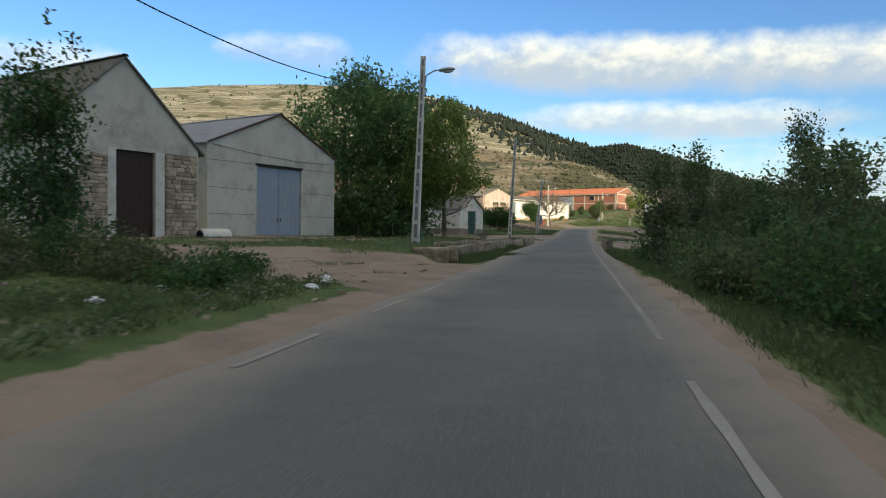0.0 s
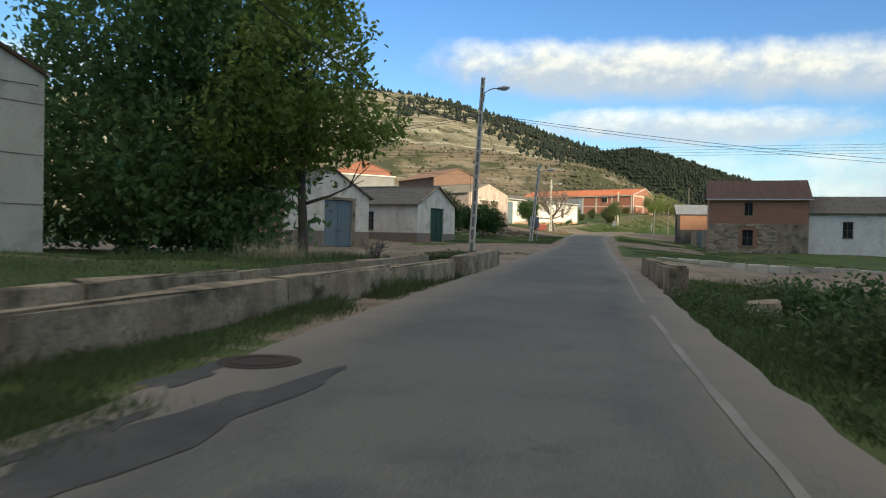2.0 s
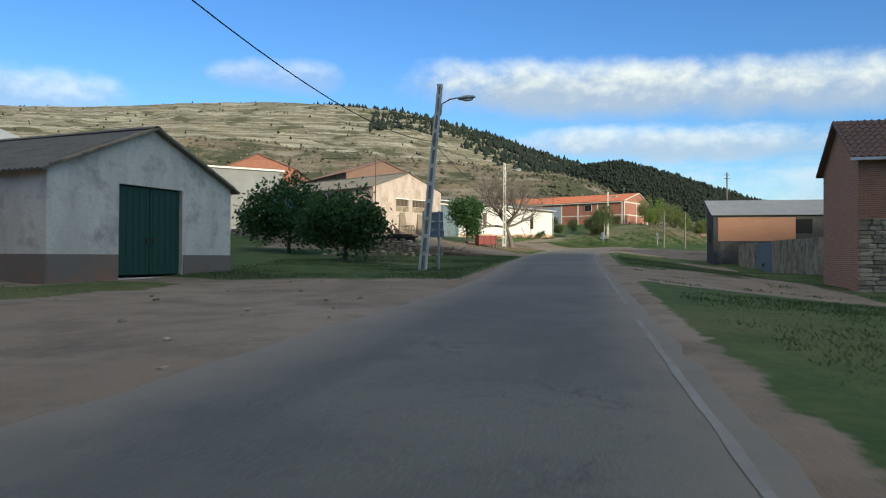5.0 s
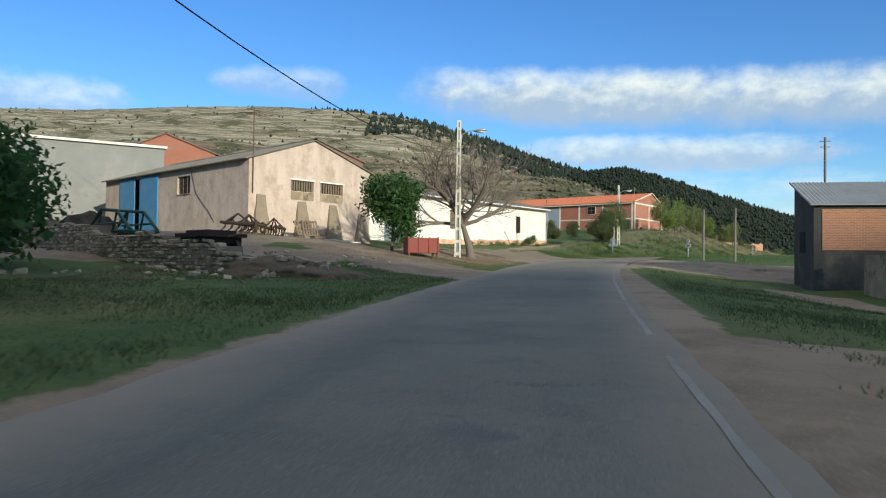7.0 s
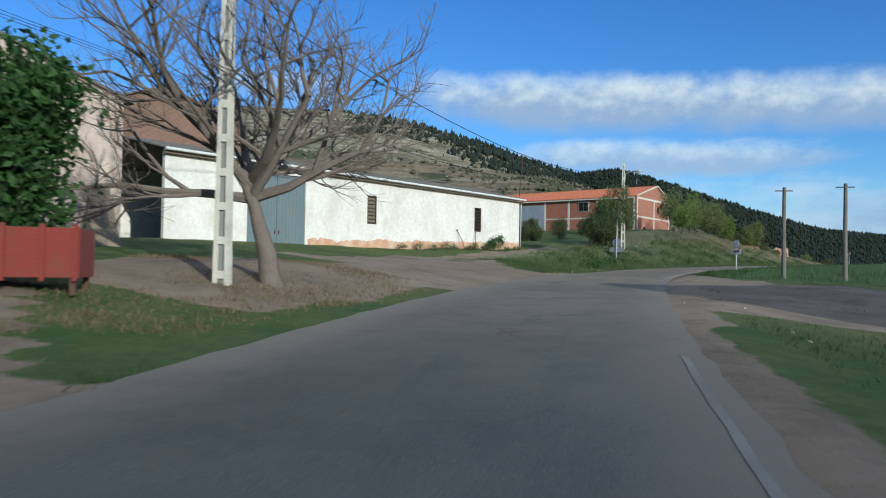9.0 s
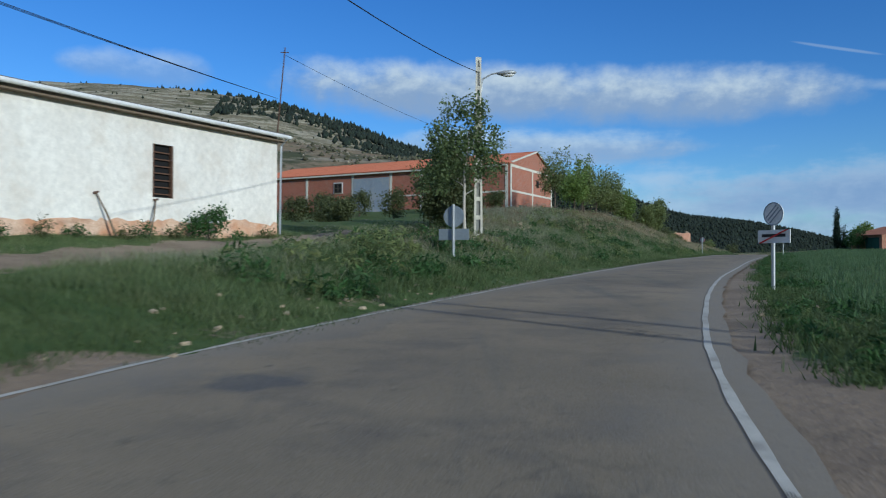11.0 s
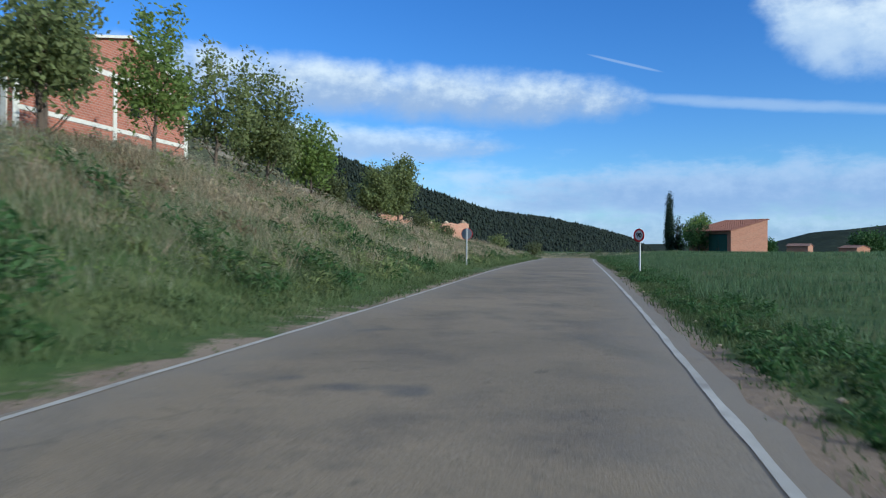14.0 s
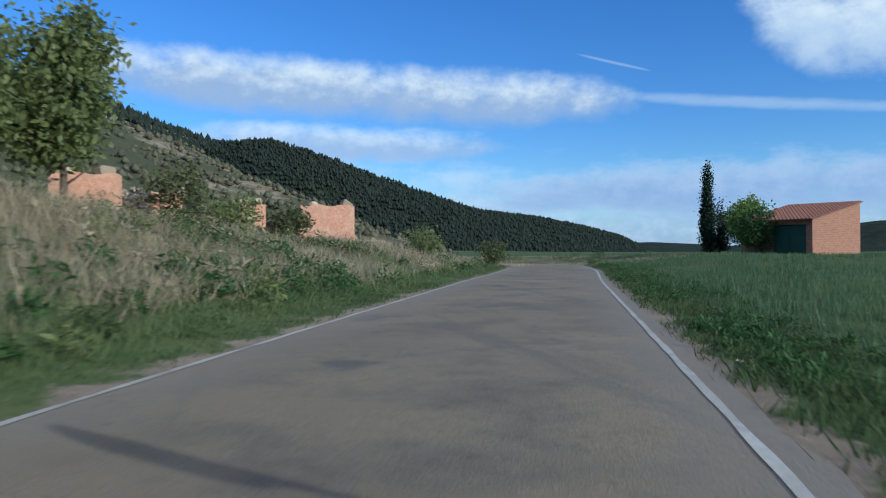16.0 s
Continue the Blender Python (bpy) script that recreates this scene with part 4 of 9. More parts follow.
def line_strip(s0, s1, edge, inset, width=0.072, name="road_line", mat=None):
    return ribbon(name, s0, s1, lambda s: np.interp(s, *edge) + inset - width / 2, lambda s: np.interp(s, *edge) + inset + width / 2, 0.012, mat or PAINT,
                  "worn white painted edge line", "road marking", step=min(0.35, (s1 - s0) / 2), ragged=0.01)


def make_road():
    road = ribbon("road", -55, 330, lambda s: np.interp(s, *LEFT_EDGE) - 0.12, lambda s: np.interp(s, *RIGHT_EDGE) + np.interp(s, (46, 54), (0.42, 0.12)), 0.006, ASPHALT, "worn asphalt road, coloured darker for village shade and browner for sun", "road", ragged=0.05)
    rows = len(road.data.vertices) // 5
    at = road.data.attributes.new("verge", "FLOAT", "POINT")
    at.data.foreach_set("value", np.tile(np.array([1.0, 0.45, 0.0, 0.35, 1.0], np.float32), rows))
    # painted change from the shade tone to the sun tone along the road
    at = road.data.attributes.new("sun_tone", "FLOAT", "POINT")
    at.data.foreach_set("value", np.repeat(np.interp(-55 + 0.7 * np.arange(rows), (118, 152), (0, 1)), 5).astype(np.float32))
    for s0, s1 in ((-50, 5.2), (7.2, 38), (40, 51.5), (56, 78), (81, 99), (100.5, 124)):
        line_strip(s0, s1, RIGHT_EDGE, -0.12, mat=PAINT_WORN)
    for k in range(6):
        line_strip(137.5 + 1.9 * k, 138.4 + 1.9 * k, RIGHT_EDGE, -0.12, mat=PAINT_WORN)
    line_strip(146.5, 300, RIGHT_EDGE, -0.12)
    for s0, s1 in ((5.0, 6.6), (8.6, 10.3), (11.6, 13.2), (14.6, 15.8), (17.2, 18.1), (87.6, 89.2), (106, 117), (140, 141.2), (147.8, 300)):
        line_strip(s0, s1, LEFT_EDGE, 0.12, mat=PAINT if s0 > 130 else PAINT_WORN)


make_ground()
make_road()


# ---------------------------------------------------------------- barns and houses
def cement_barn_stone():
    """The old barn with stone panels."""
    b = thing("stone_barn", "old grey rendered barn with rubble stone panels and brown door", "barn")
    fr = Frame(-20.15, 22.65, math.atan2(0.94, 0.338))
    gable_walls(fr, 7.4, 15, 3.6, 7.0, 3.7, RENDER, b, -1.2, front=((3.35, 5.15, -0.6, 3.27), (0.6, 1.7, 0.55, 2.1)))
    gable_roof(fr, 7.4, 15, 3.6, 7.0, 3.7, FIBRE, b, over=0.3, front=0.12)
    plank_door("door_leaf", fr, 3.35, 5.15, -0.55, 3.25, RUST, b, leaves=1, ribs=7)
    window(fr, 0.6, 1.7, 0.55, 2.1, b, bars=1, rails=0, pane=DARK)
    return fr, b


def cement_barn_grey():
    b = thing("cement_barn", "grey cement block barn with pale steel double door", "barn")
    fr = Frame(-20.75, 35.75, math.atan2(0.941, 0.338))
    gable_walls(fr, 10.5, 16, 4.8, 7.05, 5.5, RENDER, b, -1.2, front=((3.6, 7.35, -0.4, 3.86),))
    gable_roof(fr, 10.5, 16, 4.8, 7.05, 5.5, GREYROOF, b, over=0.15, front=0.08)
    plank_door("door_leaf", fr, 3.6, 7.35, -0.4, 3.84, STEEL_BLUE, b, leaves=2, ribs=8)
    return fr, b


def whitewashed_store():
    b = thing("whitewashed_store", "whitewashed store with brown dado and teal steel gate", "shed")
    fr = Frame(-20.7, 69.6, math.atan2(0.855, 0.518))
    gable_walls(fr, 6.85, 12, 2.95, 4.72, 3.6, WHITEWASH, b, -1.2, front=((3.05, 5.4, -0.55, 2.65),), side_mat=OLDBRICK)
    gable_roof(fr, 6.85, 12, 2.95, 4.72, 3.6, FIBRE, b, over=0.3, front=0.2)
    plank_door("door_leaf", fr, 3.05, 5.4, -0.5, 2.63, STEEL_TEAL, b, leaves=2, ribs=5, wicket=True)
    return fr, b


def white_store():
    b = thing("white_store", "off-white store with green gate and grey fibre roof", "shed")
    fr = Frame(-15.95, 84.2, math.atan2(0.979, 0.202))
    lf, rt = gable_walls(fr, 7.55, 9, 3.0, 4.6, 3.8, WHITEWASH, b, -1.0, front=((2.45, 5.1, -0.1, 2.78),), left=((3.95, 4.65, 0.8, 2.36), (0.85, 1.45, 0.8, 2.36)))
    gable_roof(fr, 7.55, 9, 3.0, 4.6, 3.8, FIBRE, b, over=0.3, front=0.2)
    plank_door("door_leaf", fr, 2.45, 5.1, -0.05, 2.76, STEEL_GREEN, b, leaves=2, ribs=5)
    for u0, u1 in ((3.95, 4.65), (0.85, 1.45)):
        window(lf, u0, u1, 0.8, 2.36, b, bars=2, rails=2)
    return fr, b


def ochre_barn():
    b = thing("ochre_barn", "ochre rendered barn with stone buttresses and blue door", "barn")
    fr = Frame(-20.17, 128.07, 1.02)
    lf, rt = gable_walls(fr, 8.7, 19, 6.83, 8.31, 4.34, OCHRE, b, 0.6, front=((2.76, 4.35, 5.25, 5.87), (4.84, 6.53, 5.25, 5.87)), left=((19 - 16.9, 19 - 11.4, 2.5, 6.6), (19 - 8.4, 19 - 6.8, 5.25, 6.35)))
    gable_roof(fr, 8.7, 19, 6.83, 8.31, 4.34, FIBRE, b, over=0.3, front=0.15)
    return fr, lf, b


def white_shed():
    b = thing("white_shed", "long white limewashed shed with two barred windows", "shed")
    fr = Frame(-16.97 - 0.498 * 9, 154.85 - 0.867 * 9, math.atan2(0.867, 0.498))
    flat = lambda u: 7.4  # noqa: E731
    ops = ((9 + 4.15, 9 + 4.91, 4.57, 6.31), (9 + 14.7, 9 + 15.5, 4.61, 6.35), (4.6, 8.4, 2.6, 6.9))
    wall("front_wall", fr, 29.3, flat, ops, WHITE, b, 1.0)
    rt = fr.turned(29.3, 0.253, 1)
    wall("gable_wall", rt, 9.0, lambda u: 7.4 + 1.1 * (1 - abs(u - 4.4) / 4.5), (), WHITE, b, 1.0, peaks=(4.4,))
    bk = fr.turned(29.3, 9.5, 2)
    wall("back_wall", bk, 29.3, flat, (), WHITE, b, 1.0)
    sheet_roof("roof_slope", fr(-0.2, -0.35, 7.42), fr(29.6, -0.35, 7.42), fr(29.6, 4.7, 8.55), fr(-0.2, 4.7, 8.55), FIBRE, b, rows=4, step=0.012)
    sheet_roof("roof_slope", fr(29.6, 9.8, 7.42), fr(-0.2, 9.8, 7.42), fr(-0.2, 4.7, 8.55), fr(29.6, 4.7, 8.55), FIBRE, b, rows=4, step=0.012)
    return fr, b


def brick_warehouse():
    b = thing("brick_warehouse", "long red brick warehouse with concrete frame and tiled roof", "warehouse")
    fr = Frame(5.15, 217.5, 1.1)
    lf, rt = gable_walls(fr, 12.0, 34, 12.3, 14.2, 7.0, BRICK, b, 4.0)
    gable_roof(fr, 12.0, 34, 12.3, 14.2, 7.0, TILE, b, over=0.45, front=0.2, style="tile")
    return fr, lf, b


def brick_stone_house():
    b = thing("brick_and_stone_house", "two-storey house of red brick over rubble stone", "house")
    fr = Frame(7.87, 95.18, -0.1)
    ops = ((2.75, 3.65, 0.1, 1.5), (2.9, 3.6, 2.75, 3.9))
    wall("front_wall", fr, 8.0, lambda u: 4.31, ops, OLDBRICK, b, -1.4, 0.35)
    gable = lambda u: 4.31 + 1.7 * (1 - abs(u - 3) / 3)  # noqa: E731
    wall("gable_wall", fr.turned(0, 6, -1), 6 - 0.353, gable, (), OLDBRICK, b, -1.4, 0.35, peaks=(3,))
    wall("gable_wall", fr.turned(8.0, 0.353, 1), 6 - 0.353, lambda u: gable(u + 0.353), (), OLDBRICK, b, -1.4, 0.35, peaks=(2.647,))
    wall("back_wall", fr.turned(7.6, 6.4, 2), 7.2, lambda u: 4.2, (), OLDBRICK, b, -1.4, 0.35)
    sheet_roof("roof_slope", fr(-0.25, -0.3, 4.22), fr(8.25, -0.3, 4.22), fr(8.25, 3.0, 6.05), fr(-0.25, 3.0, 6.05), OLDTILE, b, pitch=0.24, height=0.05, rows=9, step=0.03, sag=0.08)
    sheet_roof("roof_slope", fr(8.25, 6.3, 4.22), fr(-0.25, 6.3, 4.22), fr(-0.25, 3.0, 6.05), fr(8.25, 3.0, 6.05), OLDTILE, b, pitch=0.24, height=0.05, rows=9, step=0.03)
    window(fr, 2.75, 3.65, 0.1, 1.5, b, bars=2, rails=1)
    window(fr, 2.9, 3.6, 2.75, 3.9, b, bars=2, rails=0)
    return fr, b


def block_shed():
    b = thing("block_shed", "dark concrete block shed with brick panel and sheet roof", "shed")
    fr = Frame(8.03, 127.1, 0.0)
    wall("front_wall", fr, 9.0, lambda u: 4.05, (), DARKBLOCK, b, -1.0, 0.2)
    wall("side_wall", fr.turned(0, 3.2, -1), 3.0 - 0.003, lambda u: 5.25 - u * 1.15 / 3.0, (), DARKBLOCK, b, -1.0, 0.2)
    wall("side_wall", fr.turned(9.0, 0.203, 1), 3.0, lambda u: 4.1 + u * 1.15 / 3.0, (), DARKBLOCK, b, -1.0, 0.2)
    wall("back_wall", fr.turned(8.79, 3.2, 2), 8.58, lambda u: 5.2, (), DARKBLOCK, b, -1.0, 0.2)
    sheet_roof("roof_slope", fr(-0.2, -0.25, 4.06), fr(9.2, -0.25, 4.06), fr(9.2, 3.4, 5.45), fr(-0.2, 3.4, 5.45), GREYROOF, b, rows=3, step=0.012)
    return fr, b


FR_STONE, B_STONE = cement_barn_stone()
FR_GREY, B_GREY = cement_barn_grey()
FR_WASH, B_WASH = whitewashed_store()
FR_STORE, B_STORE = white_store()
FR_OCHRE, LF_OCHRE, B_OCHRE = ochre_barn()
FR_WHITE, B_WHITE = white_shed()
FR_RED, LF_RED, B_RED = brick_warehouse()
FR_HOUSE, B_HOUSE = brick_stone_house()
FR_BLOCK, B_BLOCK = block_shed()


# ---------------------------------------------------------------- poles
def lattice_pole(x, y, z, height, lamp=0.0, lean=0.0, label="pale concrete lattice pole with a street lamp arm"):
    """A tapered concrete pole: two flanges joined by rungs, open between."""
    p = thing("street_lamp", label, "street lamp", "poles along the road")
    w0, w1, t0, t1 = 0.24, 0.13, 0.19, 0.12

    def at(u, w, k):
        return (x + u + lean * k * height, y + w, z - 0.3 + k * (height + 0.3))

    for side in (-1, 1):
        bm = bmesh.new()
        hexa(bm, [at(side * w0 / 2 - 0.038, -t0 / 2, 0), at(side * w0 / 2 + 0.038, -t0 / 2, 0), at(side * w0 / 2 + 0.038, t0 / 2, 0), at(side * w0 / 2 - 0.038, t0 / 2, 0),
                  at(side * w1 / 2 - 0.03, -t1 / 2, 1), at(side * w1 / 2 + 0.03, -t1 / 2, 1), at(side * w1 / 2 + 0.03, t1 / 2, 1), at(side * w1 / 2 - 0.03, t1 / 2, 1)])
        part("flange", bm, PALE, p)
    bm = bmesh.new()
    hexa(bm, [at(-w0 / 2 + 0.038, -0.035, 0), at(w0 / 2 - 0.038, -0.035, 0), at(w0 / 2 - 0.038, 0.035, 0), at(-w0 / 2 + 0.038, 0.035, 0),
              at(-w1 / 2 + 0.03, -0.025, 1), at(w1 / 2 - 0.03, -0.025, 1), at(w1 / 2 - 0.03, 0.025, 1), at(-w1 / 2 + 0.03, 0.025, 1)])
    # darker than the flanges, to paint the shade of the recess
    part("web", bm, GREYBLOCK, p, "recessed web coloured dark for shade")
    n = int(height / 0.62)
    for i in range(n):
        k = (i + 0.4) / n
        w, t = w0 + (w1 - w0) * k, (t0 + (t1 - t0) * k) * 0.46
        dk = 0.14 / height
        for side in (-1, 1):
            bm = bmesh.new()
            inner, outer = side * (0.036 if k < 0.5 else 0.032), side * t
            lo, hi = min(inner, outer), max(inner, outer)
            hexa(bm, [at(-w / 2 + 0.035, lo, k), at(w / 2 - 0.035, lo, k), at(w / 2 - 0.035, hi, k), at(-w / 2 + 0.035, hi, k), at(-w / 2 + 0.035, lo, k + dk), at(w / 2 - 0.035, lo, k + dk), at(w / 2 - 0.035, hi, k + dk), at(-w / 2 + 0.035, hi, k + dk)])
            part("rung", bm, PALE, p)
    bm = bmesh.new()
    hexa(bm, [at(-w1 / 2 - 0.04, -t1 / 2, 1), at(w1 / 2 + 0.04, -t1 / 2, 1), at(w1 / 2 + 0.04, t1 / 2, 1), at(-w1 / 2 - 0.04, t1 / 2, 1)]
         + [(q[0], q[1], q[2] + 0.12) for q in (at(-w1 / 2 - 0.03, -t1 / 2, 1), at(w1 / 2 + 0.03, -t1 / 2, 1), at(w1 / 2 + 0.03, t1 / 2, 1), at(-w1 / 2 - 0.03, t1 / 2, 1))])
    part("cap", bm, PALE, p)
    if lamp:
        hz = z + height - 1.1
        x += lean * height * 0.9
        bm = bmesh.new()
        tube(bm, [(x + 0.1, y, hz), (x + 0.15, y, hz + 0.45), (x + 0.45, y, hz + 0.62), (x + lamp, y, hz + 0.68)], [0.03] * 4, 8)
        part("lamp_arm", bm, GALV, p)
        bm = bmesh.new()
        bmesh.ops.create_uvsphere(bm, u_segments=14, v_segments=8, radius=1, matrix=pose(x + lamp + 0.25, y, hz + 0.66, 0, -4, 0) @ Matrix.Diagonal((0.36, 0.14, 0.09, 1)))
        part("lamp_head", bm, GALV, p, smooth=True)
        bm = bmesh.new()
        bmesh.ops.create_uvsphere(bm, u_segments=12, v_segments=6, radius=1, matrix=pose(x + lamp + 0.28, y, hz + 0.6) @ Matrix.Diagonal((0.24, 0.1, 0.08, 1)))
        part("lamp_glass", bm, SIGN_WHITE, p, smooth=True)
    return p


lattice_pole(-7.25, 28.5, -0.3, 7.3, lamp=0.75, lean=0.035)
lattice_pole(-7.7, 64.0, -0.58, 8.95, lamp=0.85, lean=0.05)
lattice_pole(-7.8, 94.2, 0.02, 7.1, lamp=0.85, lean=0.095)
lattice_pole(-8.65, 128.7, 1.65, 6.9, lamp=0.85)
lattice_pole(0.92, 170.1, 3.4, 6.25, lamp=0.75)


# ---------------------------------------------------------------- far hills
def hill(name, centre, bearings, elevations, foot, crest, mat, label, rough=0.03, steps=60, turns=260, terrace=0.0, back=1.6):
    """A range round a centre: crest height by bearing (degrees left of +y), rising from the foot radius to the crest radius."""
    th = np.linspace(bearings[0], bearings[-1], turns)
    el = np.interp(th, bearings, elevations)
    rf, rc = np.interp(th, bearings, foot), np.interp(th, bearings, crest)
    q = np.linspace(0, back, steps)
    T, Q = np.meshgrid(th, q, indexing="ij")
    R = rf[:, None] + (rc - rf)[:, None] * Q
    X, Y = centre[0] - R * np.sin(np.radians(T)), centre[1] + R * np.cos(np.radians(T))
    top = (el * rc)[:, None]
    shape = np.where(Q < 1, 0.35 * np.sin(np.clip(Q, 0, 1) * np.pi / 2) ** 1.25 + 0.65 * np.clip(Q, 0, 1) ** 1.25, 1 - 0.35 * np.clip(Q - 1, 0, 9) ** 1.2)
    Z = top * shape
    env = np.clip(Q * 3, 0, 1) * np.clip((1.05 - Q) * 3 + 0.05, 0.1, 1)
    Z += top * rough * env * (wave(X, Y, 70, 1.0) + 0.6 * wave(X, Y, 31, 3.0) + 0.4 * wave(X, Y, 14, 5.0))
    if terrace:
        st = Z / terrace
        Z = np.where(Q < 0.98, terrace * (np.floor(st) + np.clip((st - np.floor(st)) * 1.9 - 0.45, 0, 1)), Z)
    Z -= 3.0 * (1 - np.clip(Q * 8, 0, 1))
    i = (np.arange(turns - 1)[:, None] * steps + np.arange(steps - 1)[None, :]).ravel()
    ob = raw(name, np.stack([X.ravel(), Y.ravel(), Z.ravel()], 1), np.stack([i, i + 1, i + steps + 1, i + steps], 1)[:, ::-1], mat)
    ob.data.polygons.foreach_set("use_smooth", [True] * len(ob.data.polygons))
    return tagged(ob, label, "hill", kind="structure"), (X, Y, Z)


def hill_material(name, earth, scrub, rock, scrub_amount, strata=True):
    m = bpy.data.materials.new(name)
    m.use_nodes = True
    tree = m.node_tree
    add, link = nodes_of(tree), tree.links.new
    bsdf = tree.nodes["Principled BSDF"]
    coord = add("ShaderNodeTexCoord")

    def noise(scale, detail=8.0, rough=0.62, stretch=None):
        n = add("ShaderNodeTexNoise", Scale=scale, Detail=detail, Roughness=rough)
        v = coord.outputs["Object"]
        if stretch:
            mp = add("ShaderNodeMapping")
            mp.inputs["Scale"].default_value = stretch
            link(v, mp.inputs[0])
            v = mp.outputs[0]
        link(v, n.inputs["Vector"])
        return n.outputs["Fac"]

    def ranged(value, lo, hi, top=1.0):
        r = add("ShaderNodeMapRange")
        r.inputs["From Min"].default_value, r.inputs["From Max"].default_value, r.inputs["To Max"].default_value = lo, hi, top
        link(value, r.inputs["Value"])
        return r.outputs[0]

    def mixed(fac, a, b):
        mx = add("ShaderNodeMix")
        mx.data_type = "RGBA"
        link(fac, mx.inputs["Factor"])
        for key, v in (("A", a), ("B", b)):
            if hasattr(v, "links"):
                link(v, mx.inputs[key])
            else:
                mx.inputs[key].default_value = (*v, 1)
        return mx.outputs["Result"]

    c = mixed(ranged(noise(0.012), 0.4, 0.62), earth, tuple(v * 0.72 for v in earth))
    if strata:
        c = mixed(ranged(noise(1.0, 9.0, 0.7, (0.008, 0.008, 0.30)), 0.48, 0.57, 0.9), c, rock)
        c = mixed(ranged(noise(1.0, 7.0, 0.7, (0.02, 0.02, 0.7)), 0.52, 0.62, 0.55), c, tuple(v * 0.5 for v in earth))
        c = mixed(ranged(noise(0.25, 5.0), 0.57, 0.64, 0.6), c, rock)
    c = mixed(ranged(noise(0.03), 0.64 - scrub_amount * 0.3, 0.72 - scrub_amount * 0.3), c, scrub)
    c = mixed(ranged(noise(0.35, 4.0), 0.56, 0.64, 0.75), c, scrub)
    link(c, bsdf.inputs["Base Color"])
    bsdf.inputs["Roughness"].default_value = 0.97
    bsdf.inputs["Specular IOR Level"].default_value = 0.1
    b = add("ShaderNodeBump")
    b.inputs["Strength"].default_value, b.inputs["Distance"].default_value = 0.7, 2.0
    link(noise(0.12, 6.0), b.inputs["Height"])
    link(b.outputs[0], bsdf.inputs["Normal"])
    return m


ROCKY = hill_material("terraced limestone slope", (0.215, 0.188, 0.125), (0.095, 0.092, 0.052), (0.40, 0.365, 0.28), 0.42)
QUARRY = hill_material("stony reddish slope", (0.195, 0.152, 0.102), (0.07, 0.075, 0.042), (0.27, 0.24, 0.18), 0.6)
WOODED = hill_material("pine-covered slope", (0.035, 0.044, 0.022), (0.016, 0.024, 0.012), (0.1, 0.1, 0.07), 0.8, strata=False)

HILL_MAIN, MAIN_XYZ = hill("hill_main", (0, 70), (75, 60, 42, 38, 31.7, 24.4, 21, 17.5, 15, 12.4, 7.7, 4.2, 1.1, -2, -6)[::-1], (0.12, 0.15, 0.178, 0.185, 0.199, 0.209, 0.209, 0.206, 0.202, 0.193, 0.168, 0.145, 0.127, 0.085, 0.0)[::-1],
                           (260, 260, 260, 260, 260, 260, 265, 270, 275, 285, 300, 330, 400, 450, 500)[::-1], (1300, 1300, 1300, 1300, 1300, 1300, 1300, 1280, 1250, 1200, 1120, 1050, 980, 900, 860)[::-1], ROCKY, "terraced pale limestone hillside with sparse scrub", rough=0.012, terrace=3.0, steps=140, turns=320)
HILL_WOOD, WOOD_XYZ = hill("hill_wooded", (27, 212), (20, 10, 4.5, 2.1, -0.4, -2.3, -4.3, -10.6, -15.9, -18.5, -21.0, -24.6, -27.4, -30)[::-1], (0.17, 0.155, 0.148, 0.156, 0.159, 0.150, 0.138, 0.099, 0.066, 0.060, 0.054, 0.040, 0.026, 0.0)[::-1],
                           (420, 420, 380, 380, 380, 380, 380, 380, 420, 420, 460, 520, 560, 600)[::-1], (720, 700, 670, 660, 660, 670, 690, 740, 830, 880, 950, 1040, 1100, 1200)[::-1], WOODED, "dark pine-covered hill", rough=0.02)


def spur():
    """The stony shoulder in front of the wooded hill."""
    n, m = 120, 50
    verts = []
    for i in range(n):
        t = i / (n - 1)
        ax, ay = -210 + 278 * t, 470 + 15 * t
        h = np.interp(t, (0, 0.25, 0.51, 0.7, 0.758, 0.806, 0.9, 0.953, 1.0), (66, 57, 49, 42, 36, 30, 18, 8, -5))
        for j in range(m):
            v = j / (m - 1)
            y = ay - 190 + 300 * v
            prof = math.sin(min(v / 0.62, 1) * math.pi / 2) ** 1.1 if v < 0.62 else 1 - 0.6 * (v - 0.62) / 0.38
            z = h * prof + 1.6 * float(wave(np.array(ax), np.array(y), 22, 2)) * prof + 0.8 * float(wave(np.array(ax), np.array(y), 9, 1)) * prof
            verts.append((ax, y, z - 3.5 * (1 - min(v * 6, 1)) + 2.5))
    i = (np.arange(n - 1)[:, None] * m + np.arange(m - 1)[None, :]).ravel()
    ob = raw("hill_spur", verts, np.stack([i, i + m, i + m + 1, i + 1], 1), QUARRY)
    ob.data.polygons.foreach_set("use_smooth", [True] * len(ob.data.polygons))
    tagged(ob, "stony reddish hill shoulder", "hill", kind="structure")
    return verts


SPUR = spur()
# an unseen ridge, added to keep the evening sun off the lower half of the village
hill("hill_behind", (0, 60), (-95, -107, -119, -124.9, -125.7, -126.9, -128.0, -131.1, -131.5, -132.4, -133.5, -150, -185, -205)[::-1], (0.035, 0.044, 0.07, 0.124, 0.318, 0.324, 0.327, 0.329, 0.333, 0.345, 0.37, 0.415, 0.353, 0.177)[::-1], (200,) * 14, (330,) * 14, WOODED, "unseen ridge added to shade the village", rough=0.0, steps=33, turns=560)
